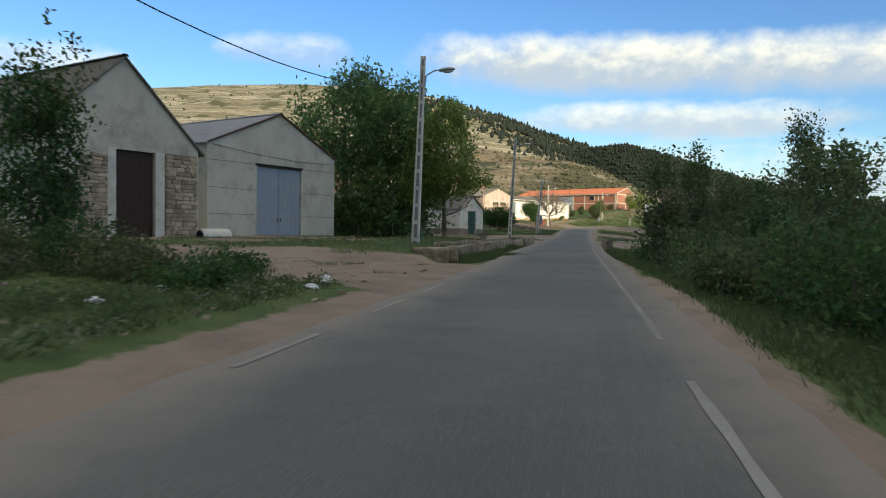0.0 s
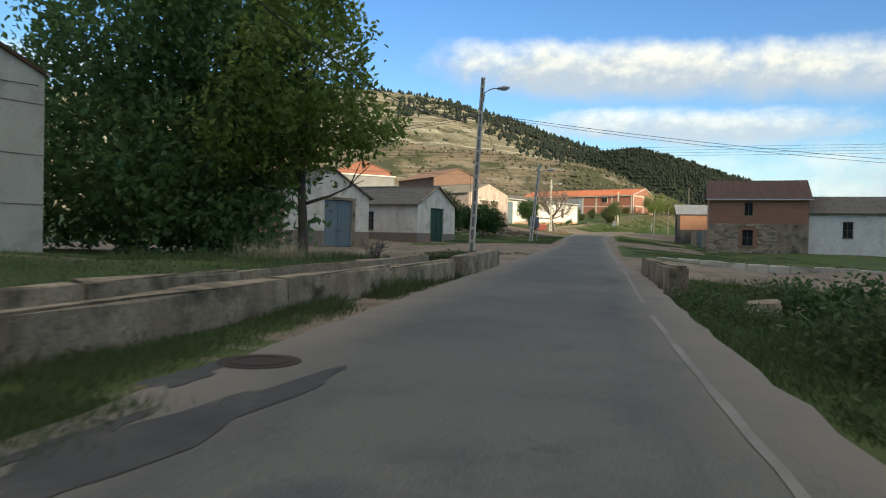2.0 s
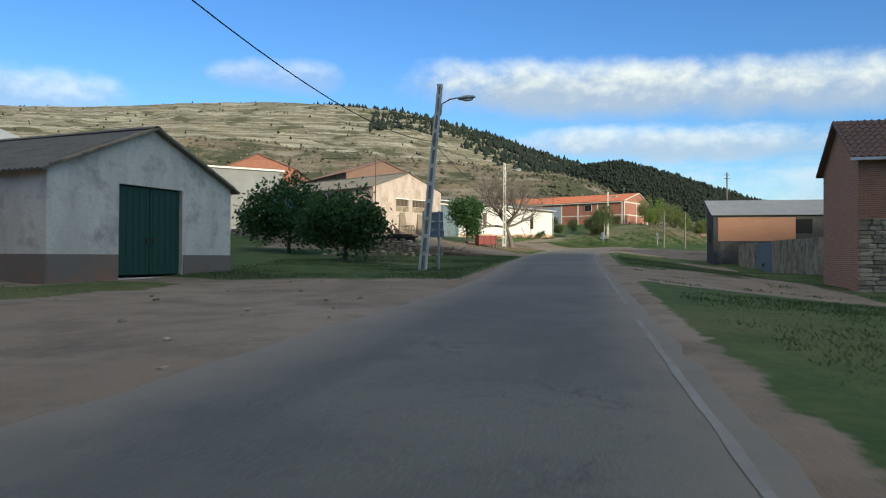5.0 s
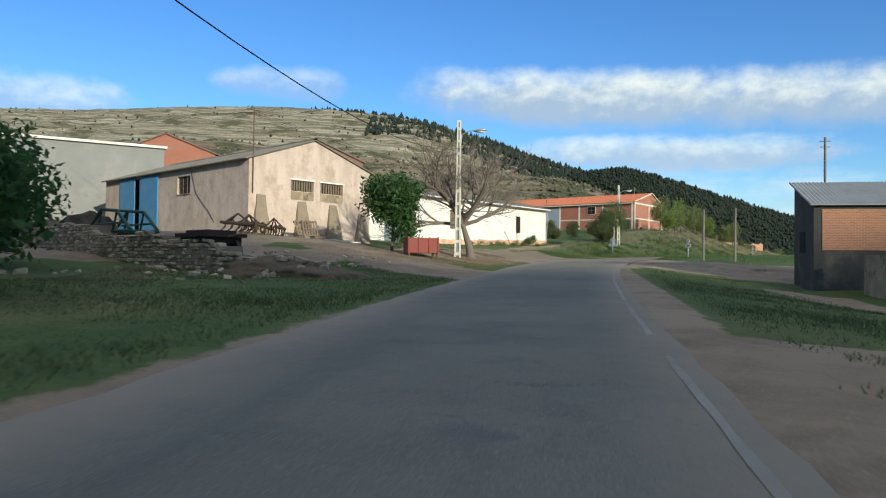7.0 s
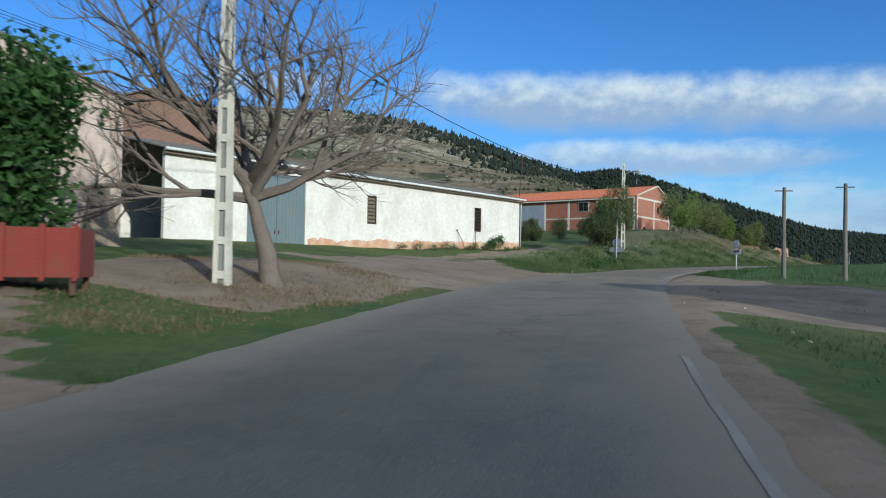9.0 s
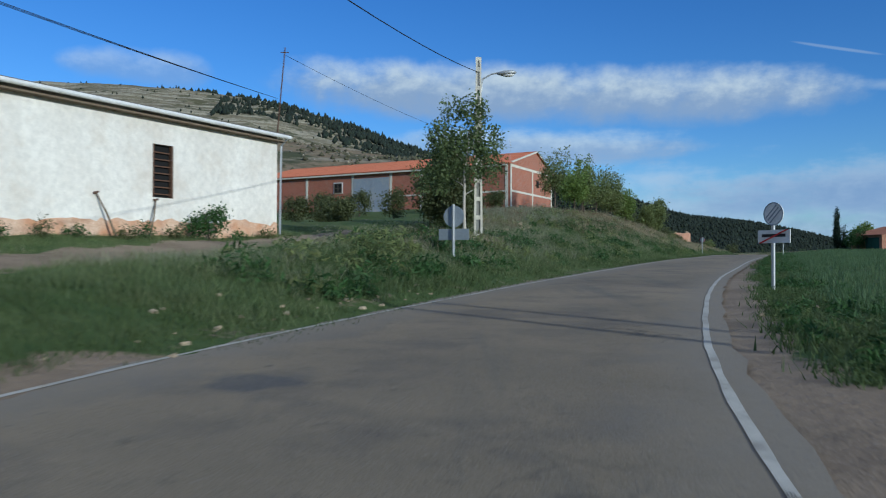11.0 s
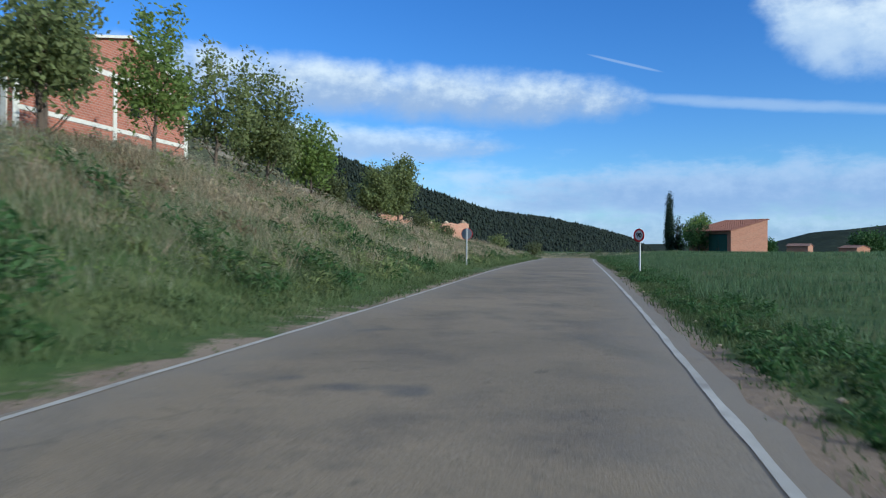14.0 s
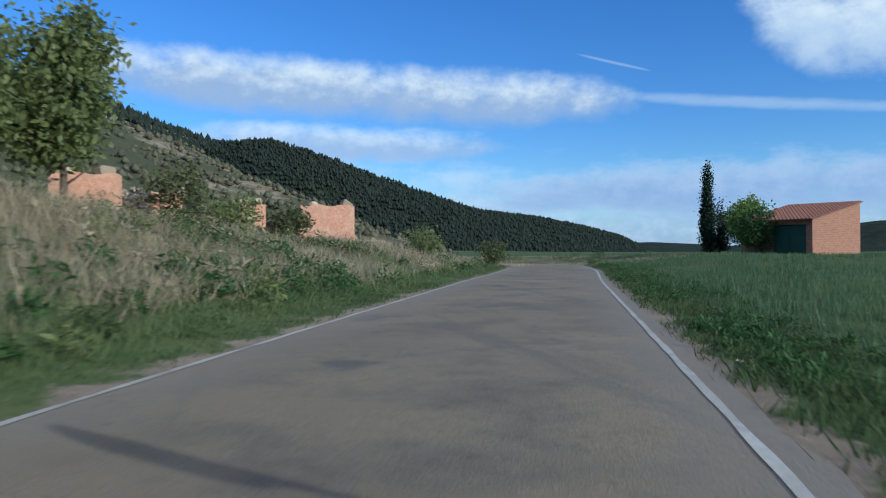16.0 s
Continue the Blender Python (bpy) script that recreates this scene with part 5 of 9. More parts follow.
hill("hill_far", (27, 212), (-20, -30, -36, -40, -45, -60, -80)[::-1], (0.012, 0.016, 0.010, 0.03, 0.039, 0.03, 0.02)[::-1], (1500,) * 7, (2600,) * 7, WOODED, "far blue-green hills", rough=0.05, steps=20, turns=100)


# ---------------------------------------------------------------- far woods
def blobs(name, pts, sizes, mat, label, category, seed=1, tall=1.3, smooth=True):
    """Far trees: uneven small clumps, one joined mesh."""
    rng = np.random.default_rng(seed)
    v0 = np.array([(0.9, 0, -0.25), (0, 0.9, -0.25), (-0.9, 0, -0.25), (0, -0.9, -0.25), (0, 0, 1.05), (0, 0, -0.9)])
    f0 = np.array([(0, 1, 4), (1, 2, 4), (2, 3, 4), (3, 0, 4), (1, 0, 5), (2, 1, 5), (3, 2, 5), (0, 3, 5)])
    n = len(pts)
    jit = 1 + rng.uniform(-0.3, 0.3, (n, len(v0), 1))
    a = rng.uniform(0, 6.283, n)
    turned = np.stack([v0[None, :, 0] * np.cos(a)[:, None] - v0[None, :, 1] * np.sin(a)[:, None], v0[None, :, 0] * np.sin(a)[:, None] + v0[None, :, 1] * np.cos(a)[:, None], np.repeat(v0[None, :, 2], n, 0)], 2)
    V = turned * jit * np.stack([sizes, sizes, sizes * tall], 1)[:, None, :] + pts[:, None, :] + np.array([0, 0, 0.7])[None, None] * sizes[:, None, None]
    F = f0[None] + (np.arange(n) * len(v0))[:, None, None]
    ob = raw(name, V.reshape(-1, 3), F.reshape(-1, 3), mat)
    if smooth:
        ob.data.polygons.foreach_set("use_smooth", [True] * len(ob.data.polygons))
    return tagged(ob, label, category, kind="stuff")


def woods():
    rng = np.random.default_rng(5)
    X, Y, Z = WOOD_XYZ
    n = 25000
    i, j = rng.integers(0, X.shape[0], n), rng.integers(3, int(X.shape[1] / 1.6 * 1.08), n)
    p = np.stack([X[i, j], Y[i, j], Z[i, j]], 1) + np.c_[rng.uniform(-6, 6, (n, 2)), np.zeros(n)]
    blobs("far_pines", p, rng.uniform(0.9, 1.8, n), PINE, "dark pine wood covering the hill", "pine wood", 2)
    X, Y, Z = MAIN_XYZ
    th = np.degrees(np.arctan2(-(X[:, 5]), Y[:, 5] - 70))
    crest = int((X.shape[1] - 1) / 1.6)
    pts, sizes = [], []
    for k in range(17000):
        a = rng.integers(0, X.shape[0])
        t = th[a]
        b = rng.integers(10, crest + 2)
        q = b / crest
        dense = max(np.clip((21 - t) / 4, 0, 0.3) * np.clip((q - 0.72) * 5, 0, 1), np.clip((11.5 - t) / 4, 0, 1) * np.clip((q - 0.42) * 5, 0, 1))
        patch = 1.0 if (5 < t < 17.5 and 0.60 + 0.02 * (13 - t) < q < 0.90 - 0.01 * (t - 5)) else 0.0
        edge = 0.5 if q > 0.97 and t < 22 else 0.0
        if rng.random() < max(dense, patch, edge * 0.6, 0.035):
            pts.append((X[a, b] + rng.uniform(-5, 5), Y[a, b] + rng.uniform(-5, 5), Z[a, b]))
            sizes.append(rng.uniform(1.6, 3.6) if max(dense, patch, edge) > 0.25 else rng.uniform(0.8, 1.7))
    blobs("far_junipers", np.array(pts), np.array(sizes), PINE, "scattered dark junipers and pines on the hillside", "trees", 3)
    # pale rocks over the shoulder
    V = np.array(SPUR)
    sel = V[rng.integers(0, len(V), 900)]
    sel = sel[(sel[:, 2] > 6) & (sel[:, 0] < -25)]
    blobs("hill_rocks", sel + np.c_[rng.uniform(-2, 2, (len(sel), 2)), np.full(len(sel), -0.15)], rng.uniform(0.3, 0.75, len(sel)), LIMESTONE, "pale limestone blocks on the slope", "rocks", 4, tall=0.5, smooth=False)
    sel = V[rng.integers(0, len(V), 11000)]
    sel = sel[(sel[:, 2] > 3) & ((sel[:, 0] > -30) | (rng.random(len(sel)) < 0.2))]
    blobs("hill_scrub", sel + np.c_[rng.uniform(-2, 2, (len(sel), 2)), np.full(len(sel), -0.4)], rng.uniform(0.45, 1.3, len(sel)), SCRUB, "dark scrub on the stony slope", "scrub", 6, tall=0.8)


PINE = material("far pine green", (0.020, 0.030, 0.021), rough=0.95, second=(0.025, 0.034, 0.024), scale=0.05, fine=0.8, amount=0.8, bump=0, per_island=0.25)
SCRUB = material("hill scrub", (0.085, 0.085, 0.05), rough=0.95, second=(0.12, 0.11, 0.07), scale=0.3, fine=2.0, amount=0.8, bump=0, per_island=0.3)
woods()


# ---------------------------------------------------------------- trees and bushes
def leaf_mesh(name, blobs_at, count, size, mat, parent, seed, label="", long=1.6):
    """Leaves in clumps through several ellipsoids: one joined part."""
    rng = np.random.default_rng(seed)
    cs, rs = np.array([b[:3] for b in blobs_at], float), np.array([b[3:6] for b in blobs_at], float)
    vol = rs.prod(1) ** (2 / 3)
    which = rng.choice(len(cs), count // 9, p=vol / vol.sum())
    u = rng.normal(size=(len(which), 3))
    u /= np.linalg.norm(u, axis=1)[:, None]
    rad = rng.uniform(0.25, 1.0, len(which)) ** 0.45
    ragged = 1 + 0.16 * np.sin(u[:, 0] * 5 + which) + 0.14 * np.sin(u[:, 1] * 6 + u[:, 2] * 4 + which * 2)
    hubs = cs[which] + u * rs[which] * (rad * ragged)[:, None]
    pts = np.repeat(hubs, 9, 0) + rng.normal(scale=size * 1.5, size=(len(hubs) * 9, 3))
    n = len(pts)
    a = rng.normal(size=(n, 3))
    a /= np.linalg.norm(a, axis=1)[:, None]
    b = np.cross(a, rng.normal(size=(n, 3)))
    b /= np.linalg.norm(b, axis=1)[:, None] + 1e-9
    k = size * rng.uniform(0.6, 1.25, n)[:, None]
    c = np.cross(a, b) * k * 0.15
    V = np.stack([pts - a * k * long / 2, pts + b * k * 0.42 + c, pts + a * k * long / 2, pts - b * k * 0.42 + c], 1)
    F = np.arange(n * 4).reshape(-1, 4)
    ob = raw(name, V.reshape(-1, 3), F, mat, parent)
    ob["kind"] = "stuff"
    if label:
        ob["label"] = label
    return ob


def limbs(pos, top, spread, count, radius, seed, parent, mat, start=0.3, twigs=2, bend=0.15, lean=(0, 0)):
    """A tapered trunk and its limbs, which fork."""
    rng = random.Random(seed)
    base = Vector(pos)
    bm = bmesh.new()
    pts, rad = [], []
    for i in range(7):
        k = i / 6
        pts.append(base + Vector((lean[0] * k + rng.uniform(-bend, bend) * k, lean[1] * k + rng.uniform(-bend, bend) * k, (top + 0.3) * k - 0.3)))
        rad.append(radius * (1.25 - 0.9 * k if i else 1.55))
    tube(bm, pts, rad, 9)
    part("trunk", bm, mat, parent, smooth=True)
    for j in range(count):
        bm = bmesh.new()
        k = start + (0.97 - start) * j / max(count - 1, 1)
        o = pts[min(int(k * 6), 5)].lerp(pts[min(int(k * 6) + 1, 6)], k * 6 - int(k * 6))
        ang = j * 2.4 + rng.uniform(-0.5, 0.5)
        out = Vector((math.cos(ang), math.sin(ang), 0)) * spread * (1.05 - 0.55 * k) * rng.uniform(0.7, 1.1)
        up = Vector((0, 0, spread * rng.uniform(0.35, 0.9)))
        mid = o + out * 0.5 + up * 0.35 + Vector((rng.uniform(-bend, bend), rng.uniform(-bend, bend), 0))
        end = o + out + up
        r = radius * (0.55 - 0.3 * k)
        tube(bm, [o, o + (mid - o) * 0.5, mid, end], [r, r * 0.85, r * 0.6, r * 0.15], 6)
        for q in range(twigs):
            f0 = mid.lerp(end, rng.uniform(0.0, 0.6))
            e0 = f0 + Vector((rng.uniform(-1, 1), rng.uniform(-1, 1), rng.uniform(0.1, 1.0))) * spread * 0.45
            tube(bm, [f0, f0.lerp(e0, 0.5) + Vector((0, 0, rng.uniform(-0.1, 0.1))), e0], [r * 0.45, r * 0.3, r * 0.08], 4)
        part("limb", bm, mat, parent, smooth=True)


def tree(name, label, x, y, height, crown, leaves, size, mat, seed, trunk=0.16, bark=None, z=None, category="tree", group="", spread=None, nlimbs=6, start=0.3, lean=(0, 0)):
    """crown: ellipsoids relative to the foot."""
    z = ground_z(x, y) if z is None else z
    t = thing(name, label, category, group)
    spread = spread or max(c[3] for c in crown)
    limbs((x, y, z), height * 0.72, spread * 0.9, nlimbs, trunk, seed, t, bark or BARK, start, lean=lean)
    leaf_mesh("crown", [(x + c[0], y + c[1], z + c[2], c[3], c[4], c[5]) for c in crown], leaves, size, mat, t, seed)
    return t


# the tall dark poplars behind the cement barn, and the bright one beside them
tree("poplar_tree", "tall dark green poplar with a dense uneven crown", -18.5, 51.5, 12.5, [(0, 0, 8.3, 3.8, 3.6, 4.2), (-2.8, 0.5, 6.3, 2.6, 2.6, 3.6), (2.6, -1, 7.6, 2.8, 2.8, 4.0), (1.0, 0, 11.2, 2.0, 2.0, 1.7), (0.5, -1.5, 3.6, 4.6, 3.0, 3.0), (-1.5, -1.8, 1.6, 3.2, 2.2, 1.7), (2.0, -2.0, 1.4, 3.0, 2.0, 1.5)], 19500, 0.21, LEAF_POPLAR, 11, trunk=0.28, spread=4.0, nlimbs=9)
tree("poplar_tree", "tall dark green poplar with a dense uneven crown", -14.2, 51.0, 11.5, [(0, 0, 7.6, 2.7, 2.8, 4.0), (1.8, -0.6, 5.6, 2.0, 2.2, 3.8), (0, -1.2, 2.8, 3.4, 2.4, 2.6), (0.4, -1.6, 1.2, 3.0, 2.0, 1.3)], 12500, 0.21, LEAF_POPLAR, 12, trunk=0.22, spread=3.2, nlimbs=7)
tree("maple_tree", "young bright green tree with yellowing lower leaves", -10.4, 49.0, 8.8, [(0, 0, 5.9, 2.5, 2.5, 2.9), (0.3, -0.4, 8.0, 1.4, 1.4, 1.6), (0.6, 0.3, 4.2, 2.6, 2.2, 1.1), (-1.6, 0, 4.1, 1.9, 2.0, 2.2)], 10000, 0.165, LEAF_BRIGHT, 13, trunk=0.14, spread=2.6, nlimbs=8)
tree("tree", "round green tree behind the cement barn", -38, 62, 7, [(0, 0, 6.0, 3.6, 3.0, 3.0), (3, 0, 5, 2.6, 2.4, 2.2)], 7000, 0.3, LEAF_OLIVE, 14, trunk=0.2)
# the overgrown bank to the right, by the first bend of the stream
for k, (x, y, h, r) in enumerate(((4.4, 34.5, 5.5, 0.6), (3.5, 28.4, 4.2, 0.95), (2.1, 26.1, 3.9, 0.8), (4.9, 22.5, 2.6, 1.1), (8.1, 32.0, 6.5, 0.85), (8.7, 32.6, 6.2, 0.8), (9.7, 32.0, 5.3, 0.95), (5.0, 18.0, 3.6, 1.2), (6.6, 20.5, 3.8, 0.95), (6.0, 14.0, 4.2, 1.2), (8.2, 12.0, 4.6, 1.4), (9.5, 16.0, 5.2, 1.3), (4.2, 33.0, 2.0, 0.9), (7.0, 8.5, 3.6, 1.3), (5.4, 29.5, 3.6, 1.0), (6.4, 31.5, 3.9, 1.0), (4.4, 25.5, 3.3, 1.1), (6.2, 26.5, 3.9, 1.1), (7.6, 28.0, 4.6, 1.0), (5.6, 36.0, 3.4, 1.0), (7.0, 35.0, 4.2, 1.0))):
    tree("poplar_sapling", "slender olive-green poplar sapling on the overgrown bank", x, y, h, [(0, 0, h * 0.62, r * 0.75, r * 0.75, h * 0.42), (0.25, 0.2, h * 0.36, r * 1.1, r * 1.1, h * 0.3), (-0.2, 0.1, h * 0.9, r * 0.35, r * 0.35, h * 0.16)] + [(0.45 * r * math.cos(2.4 * q + k), 0.45 * r * math.sin(2.4 * q + k), h * (0.86 + 0.05 * q), 0.13, 0.13, h * 0.15) for q in range(3)],
         3200, 0.1, LEAF_SAPLING if k % 3 else LEAF_DARK, 20 + k, trunk=0.05, nlimbs=7, start=0.15, group="saplings on the bank")
for k, (x, y, h, r) in enumerate(((2.3, 14.5, 0.9, 0.6), (2.7, 20.5, 1.2, 0.7), (2.9, 24.0, 1.3, 0.8), (2.3, 32.5, 0.8, 0.7), (2.4, 36.5, 1.0, 0.8), (3.2, 40.5, 1.1, 0.9), (3.6, 15.5, 1.8, 1.1), (3.4, 11.0, 1.7, 1.1), (4.4, 37.5, 1.3, 1.0), (5.2, 8.0, 2.0, 1.3), (3.3, 46.0, 0.9, 0.8), (5.0, 44.0, 0.9, 1.0), (2.7, 17.5, 1.2, 0.9), (2.8, 28.5, 1.3, 0.9), (2.8, 21.8, 1.6, 1.0))):
    tree("bramble_bush", "dark low bramble bush on the bank", x, y, h, [(0, 0, h * 0.5, r, r, h * 0.55), (0.4, 0.5, h * 0.35, r * 0.8, r * 0.8, h * 0.4)], 2200, 0.085, LEAF_DARK if k % 2 else LEAF_SAPLING, 50 + k, trunk=0.025, nlimbs=5, start=0.05, category="bush", group="brambles on the bank")
# beside the stone barn
tree("elder_bush", "thin-leaved elder with purple shoots", -12.35, 14.2, 4.7, [(0, 0, 2.5, 1.0, 1.0, 1.4), (-0.4, 0, 1.2, 1.3, 1.2, 1.2), (0.0, -0.3, 3.6, 0.8, 0.8, 0.9)], 6500, 0.09, LEAF_DARK, 70, trunk=0.06, nlimbs=9, start=0.1, category="bush")
tree("elder_shoots", "bare purple-leaved shoots of an elder", -12.4, 14.6, 5.0, [(0, 0, 4.2, 0.9, 0.8, 1.3)], 500, 0.1, LEAF_OLIVE, 71, trunk=0.03, nlimbs=8, start=0.2, category="bush")
for k, (x, y, h, r) in enumerate(((-9.0, 12.3, 0.8, 0.9), (-10.3, 12.8, 1.0, 1.0), (-8.0, 11.5, 0.5, 0.8), (-7.2, 13.2, 0.45, 0.8), (-10.6, 10.6, 1.0, 1.0), (-6.4, 10.6, 0.4, 0.7))):
    tree("weed_clump", "dark green weed clump by the yard", x, y, h, [(0, 0, h * 0.5, r, r, h * 0.55)], 1500, 0.07, LEAF_DARK if k % 2 else LEAF_OLIVE, 80 + k, trunk=0.015, nlimbs=4, start=0.05, category="weeds", group="weeds by the yard")
# round the stores
tree("fig_tree", "low spreading dark green fig tree", -13.6, 102.0, 3.6, [(0, 0, 2.2, 1.9, 1.8, 1.4), (0.9, 0.2, 1.7, 1.3, 1.3, 1.0), (-1.1, -0.2, 1.8, 1.3, 1.3, 1.1)], 5200, 0.17, LEAF_DARK, 90, trunk=0.09, nlimbs=6)
tree("fig_tree", "low spreading dark green fig tree", -19.5, 108.5, 4.4, [(0, 0, 2.6, 2.3, 2.0, 1.9), (1.8, 0, 2.0, 1.6, 1.5, 1.3), (-1.8, 0.3, 2.1, 1.6, 1.5, 1.4)], 6500, 0.18, LEAF_DARK, 91, trunk=0.1, nlimbs=6)
tree("quince_bush", "dense green quince bush beside the ochre barn", -11.5, 126.2, 3.9, [(0, 0, 2.75, 1.2, 1.15, 1.1), (-0.4, 0.1, 2.3, 1.1, 1.0, 0.8), (0.45, 0, 2.0, 0.85, 0.9, 0.8), (0.9, 0.1, 2.9, 0.6, 0.6, 0.5), (-0.9, 0, 3.1, 0.5, 0.5, 0.5), (0.5, 0, 1.1, 0.7, 0.7, 0.6)], 8000, 0.12, LEAF_DARK, 92, trunk=0.07, nlimbs=6)
# the bare walnut by the lane
walnut = thing("walnut_tree", "bare grey leaning walnut with a wide twiggy crown", "tree")
WZ = ground_z(-8.1, 129.7)
limbs((-8.0, 129.7, WZ), 2.5, 1.2, 3, 0.2, 300, walnut, GREYBARK, 0.75, 0, lean=(-0.75, 0.1))


def bough(bm, at, way, length, radius, depth, rng):
    """A crooked branch that forks again and again into twigs."""
    pts, rad = [at], [radius]
    for k in range(3):
        way = (way + Vector((rng.uniform(-1, 1), rng.uniform(-1, 1), rng.uniform(-0.6, 0.9))) * 0.28).normalized()
        pts.append(pts[-1] + way * length / 3)
        rad.append(radius * (1 - 0.2 * (k + 1)))
    tube(bm, pts, rad, 6 if depth > 2 else 4 if depth else 3, cap=False)
    if depth:
        for k in range(4 if depth > 1 else 5):
            a = pts[1 + k % 3].lerp(pts[min(2 + k % 3, 3)], rng.random() * 0.8)
            out = Vector((rng.uniform(-1, 1), rng.uniform(-1, 1), rng.uniform(-0.45, 0.8)))
            bough(bm, a, (way * 0.75 + out * 0.85).normalized(), length * rng.uniform(0.5, 0.78), radius * 0.5, depth - 1, rng)


for k in range(9):
    rng = random.Random(310 + k)
    bm = bmesh.new()
    ang = k * 0.72 + 0.3
    lift = (0.35, 1.5, 0.5, 1.1, 0.3, 1.9, 0.8, 0.4, 1.3)[k]
    bough(bm, Vector((-8.62, 129.78, WZ + 1.75 + 0.12 * (k % 4))), Vector((math.cos(ang), 0.8 * math.sin(ang), lift)).normalized(), 2.5, 0.12, 4, rng)
    part("limb", bm, GREYBARK, walnut)
# by the last lamp
tree("elm_tree", "slim elm with a pale bent trunk and high crown", 0.4, 168.5, 5.1, [(0.1, 0, 2.9, 0.95, 0.9, 0.9), (0.75, 0.2, 3.3, 0.7, 0.6, 0.6), (-0.7, 0, 3.3, 0.6, 0.55, 0.65), (0.35, -0.3, 4.2, 0.45, 0.4, 0.5), (-0.35, 0.1, 4.3, 0.35, 0.35, 0.4), (-0.9, 0.3, 2.1, 0.6, 0.6, 0.5), (0.9, 0.0, 2.3, 0.5, 0.5, 0.5)], 5600, 0.085, LEAF_ELM, 93, trunk=0.055, nlimbs=9, start=0.45, bark=PALEBARK, lean=(0.15, 0.1))
tree("cypress_bush", "dense feathery olive-green cypress bush", -0.4, 177.3, 3.8, [(0, 0, 1.9, 1.35, 1.3, 1.9), (0.4, 0, 1.2, 1.3, 1.2, 1.3), (0.2, 0, 3.3, 0.7, 0.7, 0.7)], 15000, 0.1, LEAF_OLIVE, 94, trunk=0.08, nlimbs=5)
# shrubs before the warehouse
for k, (x, y, h, r) in enumerate(((-8.4, 205.5, 2.0, 1.2), (-1.6, 206.5, 1.6, 1.0), (0.8, 203.0, 1.7, 1.0), (3.2, 209.0, 1.4, 0.9), (-4.6, 196.5, 2.0, 0.9), (-1.5, 193.5, 1.6, 0.8), (-9.6, 194.6, 2.0, 1.0), (-11.2, 194.0, 1.7, 1.0), (-8.0, 190.2, 1.6, 0.8), (-6.6, 185.4, 1.2, 0.7))):
    tree("olive_bush", "grey-green olive bush before the warehouse", x, y, h, [(0, 0, h * 0.55, r, r, h * 0.5), (0.4, 0, h * 0.75, r * 0.6, r * 0.6, h * 0.3)], 2600, 0.1, LEAF_OLIVE, 100 + k, trunk=0.05, nlimbs=5, category="bush", group="bushes before the warehouse")
# almonds along the top of the bank: loose crowns with upright leafy shoots
for k, (x, y, h0, r, leaves) in enumerate(((8.9, 200.2, 2.9, 1.1, 1900), (10.2, 203.6, 3.3, 1.2, 2100), (8.6, 209.5, 4.4, 1.5, 2600), (11.4, 211.8, 4.7, 1.35, 2300), (13.2, 214.6, 4.6, 1.9, 2500), (15.1, 217.2, 4.3, 1.45, 4200),
                                          (17.1, 220.0, 4.0, 1.2, 2200), (18.3, 223.4, 2.1, 0.85, 1300), (21.2, 227.2, 2.9, 1.1, 3000))):
    rng, h, leaves = random.Random(800 + k), h0 * 1.12, int(leaves * 1.4)
    crown = [(0, 0, h * 0.6, r * 0.8, r * 0.8, h * 0.28), (r * 0.4, 0.1, h * 0.5, r * 0.6, r * 0.6, h * 0.22), (-r * 0.4, 0.2, h * 0.52, r * 0.6, r * 0.6, h * 0.22)]
    for q in range(9):
        ang, out = q * 2.4, r * rng.uniform(0.25, 0.95)
        crown.append((out * math.cos(ang), out * math.sin(ang), h * rng.uniform(0.72, 0.95), r * 0.13, r * 0.13, h * rng.uniform(0.13, 0.24)))
    tree("almond_tree", "fresh green almond tree with upright shoots on the bank top", x, y, h, crown, leaves, 0.125, LEAF_OLIVE if k == 7 else LEAF_ALMOND if k % 3 else LEAF_BRIGHT, 110 + k, trunk=0.075, nlimbs=9, start=0.12, group="almonds on the bank")
tree("almond_tree", "tall pale green almond beside the ruined walls", 22.8, 229.0, 4.5, [(0, 0, 2.7, 1.15, 1.1, 1.5), (0.3, 0, 3.6, 0.8, 0.8, 0.9), (-0.4, 0, 1.9, 1.0, 1.0, 0.9)], 6500, 0.12, LEAF_ALMOND, 120, trunk=0.08, nlimbs=8, start=0.25)
for k, (x, y, h) in enumerate(((24.8, 232.5, 1.7), (26.2, 235.5, 1.4), (28.0, 239.0, 1.2), (34.5, 246.0, 1.3), (39.5, 250.5, 1.4))):
    tree("shrub", "small grey-green shrub among the ruins", x, y, h, [(0, 0, h * 0.6, 0.8, 0.8, h * 0.45)], 1100, 0.1, LEAF_ALMOND if k % 2 else LEAF_OLIVE, 125 + k, trunk=0.03, nlimbs=5, category="bush", group="shrubs among the ruins")
tree("cypress_tree", "tall narrow dark cypress", 58.5, 258.6, 6.8, [(0, 0, 3.5, 0.24, 0.24, 3.3), (0, 0, 2.2, 0.36, 0.36, 2.1)], 9000, 0.11, NEEDLE, 130, trunk=0.08, nlimbs=4)
tree("cypress_tree", "short dark ragged cypress", 59.7, 258.9, 4.4, [(0, 0, 2.1, 0.42, 0.42, 2.0), (0.15, 0, 1.1, 0.6, 0.6, 1.0)], 3500, 0.1, NEEDLE, 131, trunk=0.08, nlimbs=5)
tree("ash_tree", "round green tree beside the brick barn", 65.0, 263.0, 4.8, [(0, 0, 3.0, 1.7, 1.5, 1.5), (-0.9, 0, 2.5, 1.0, 1.0, 1.0)], 4500, 0.17, LEAF_BRIGHT, 132, trunk=0.1, nlimbs=6)
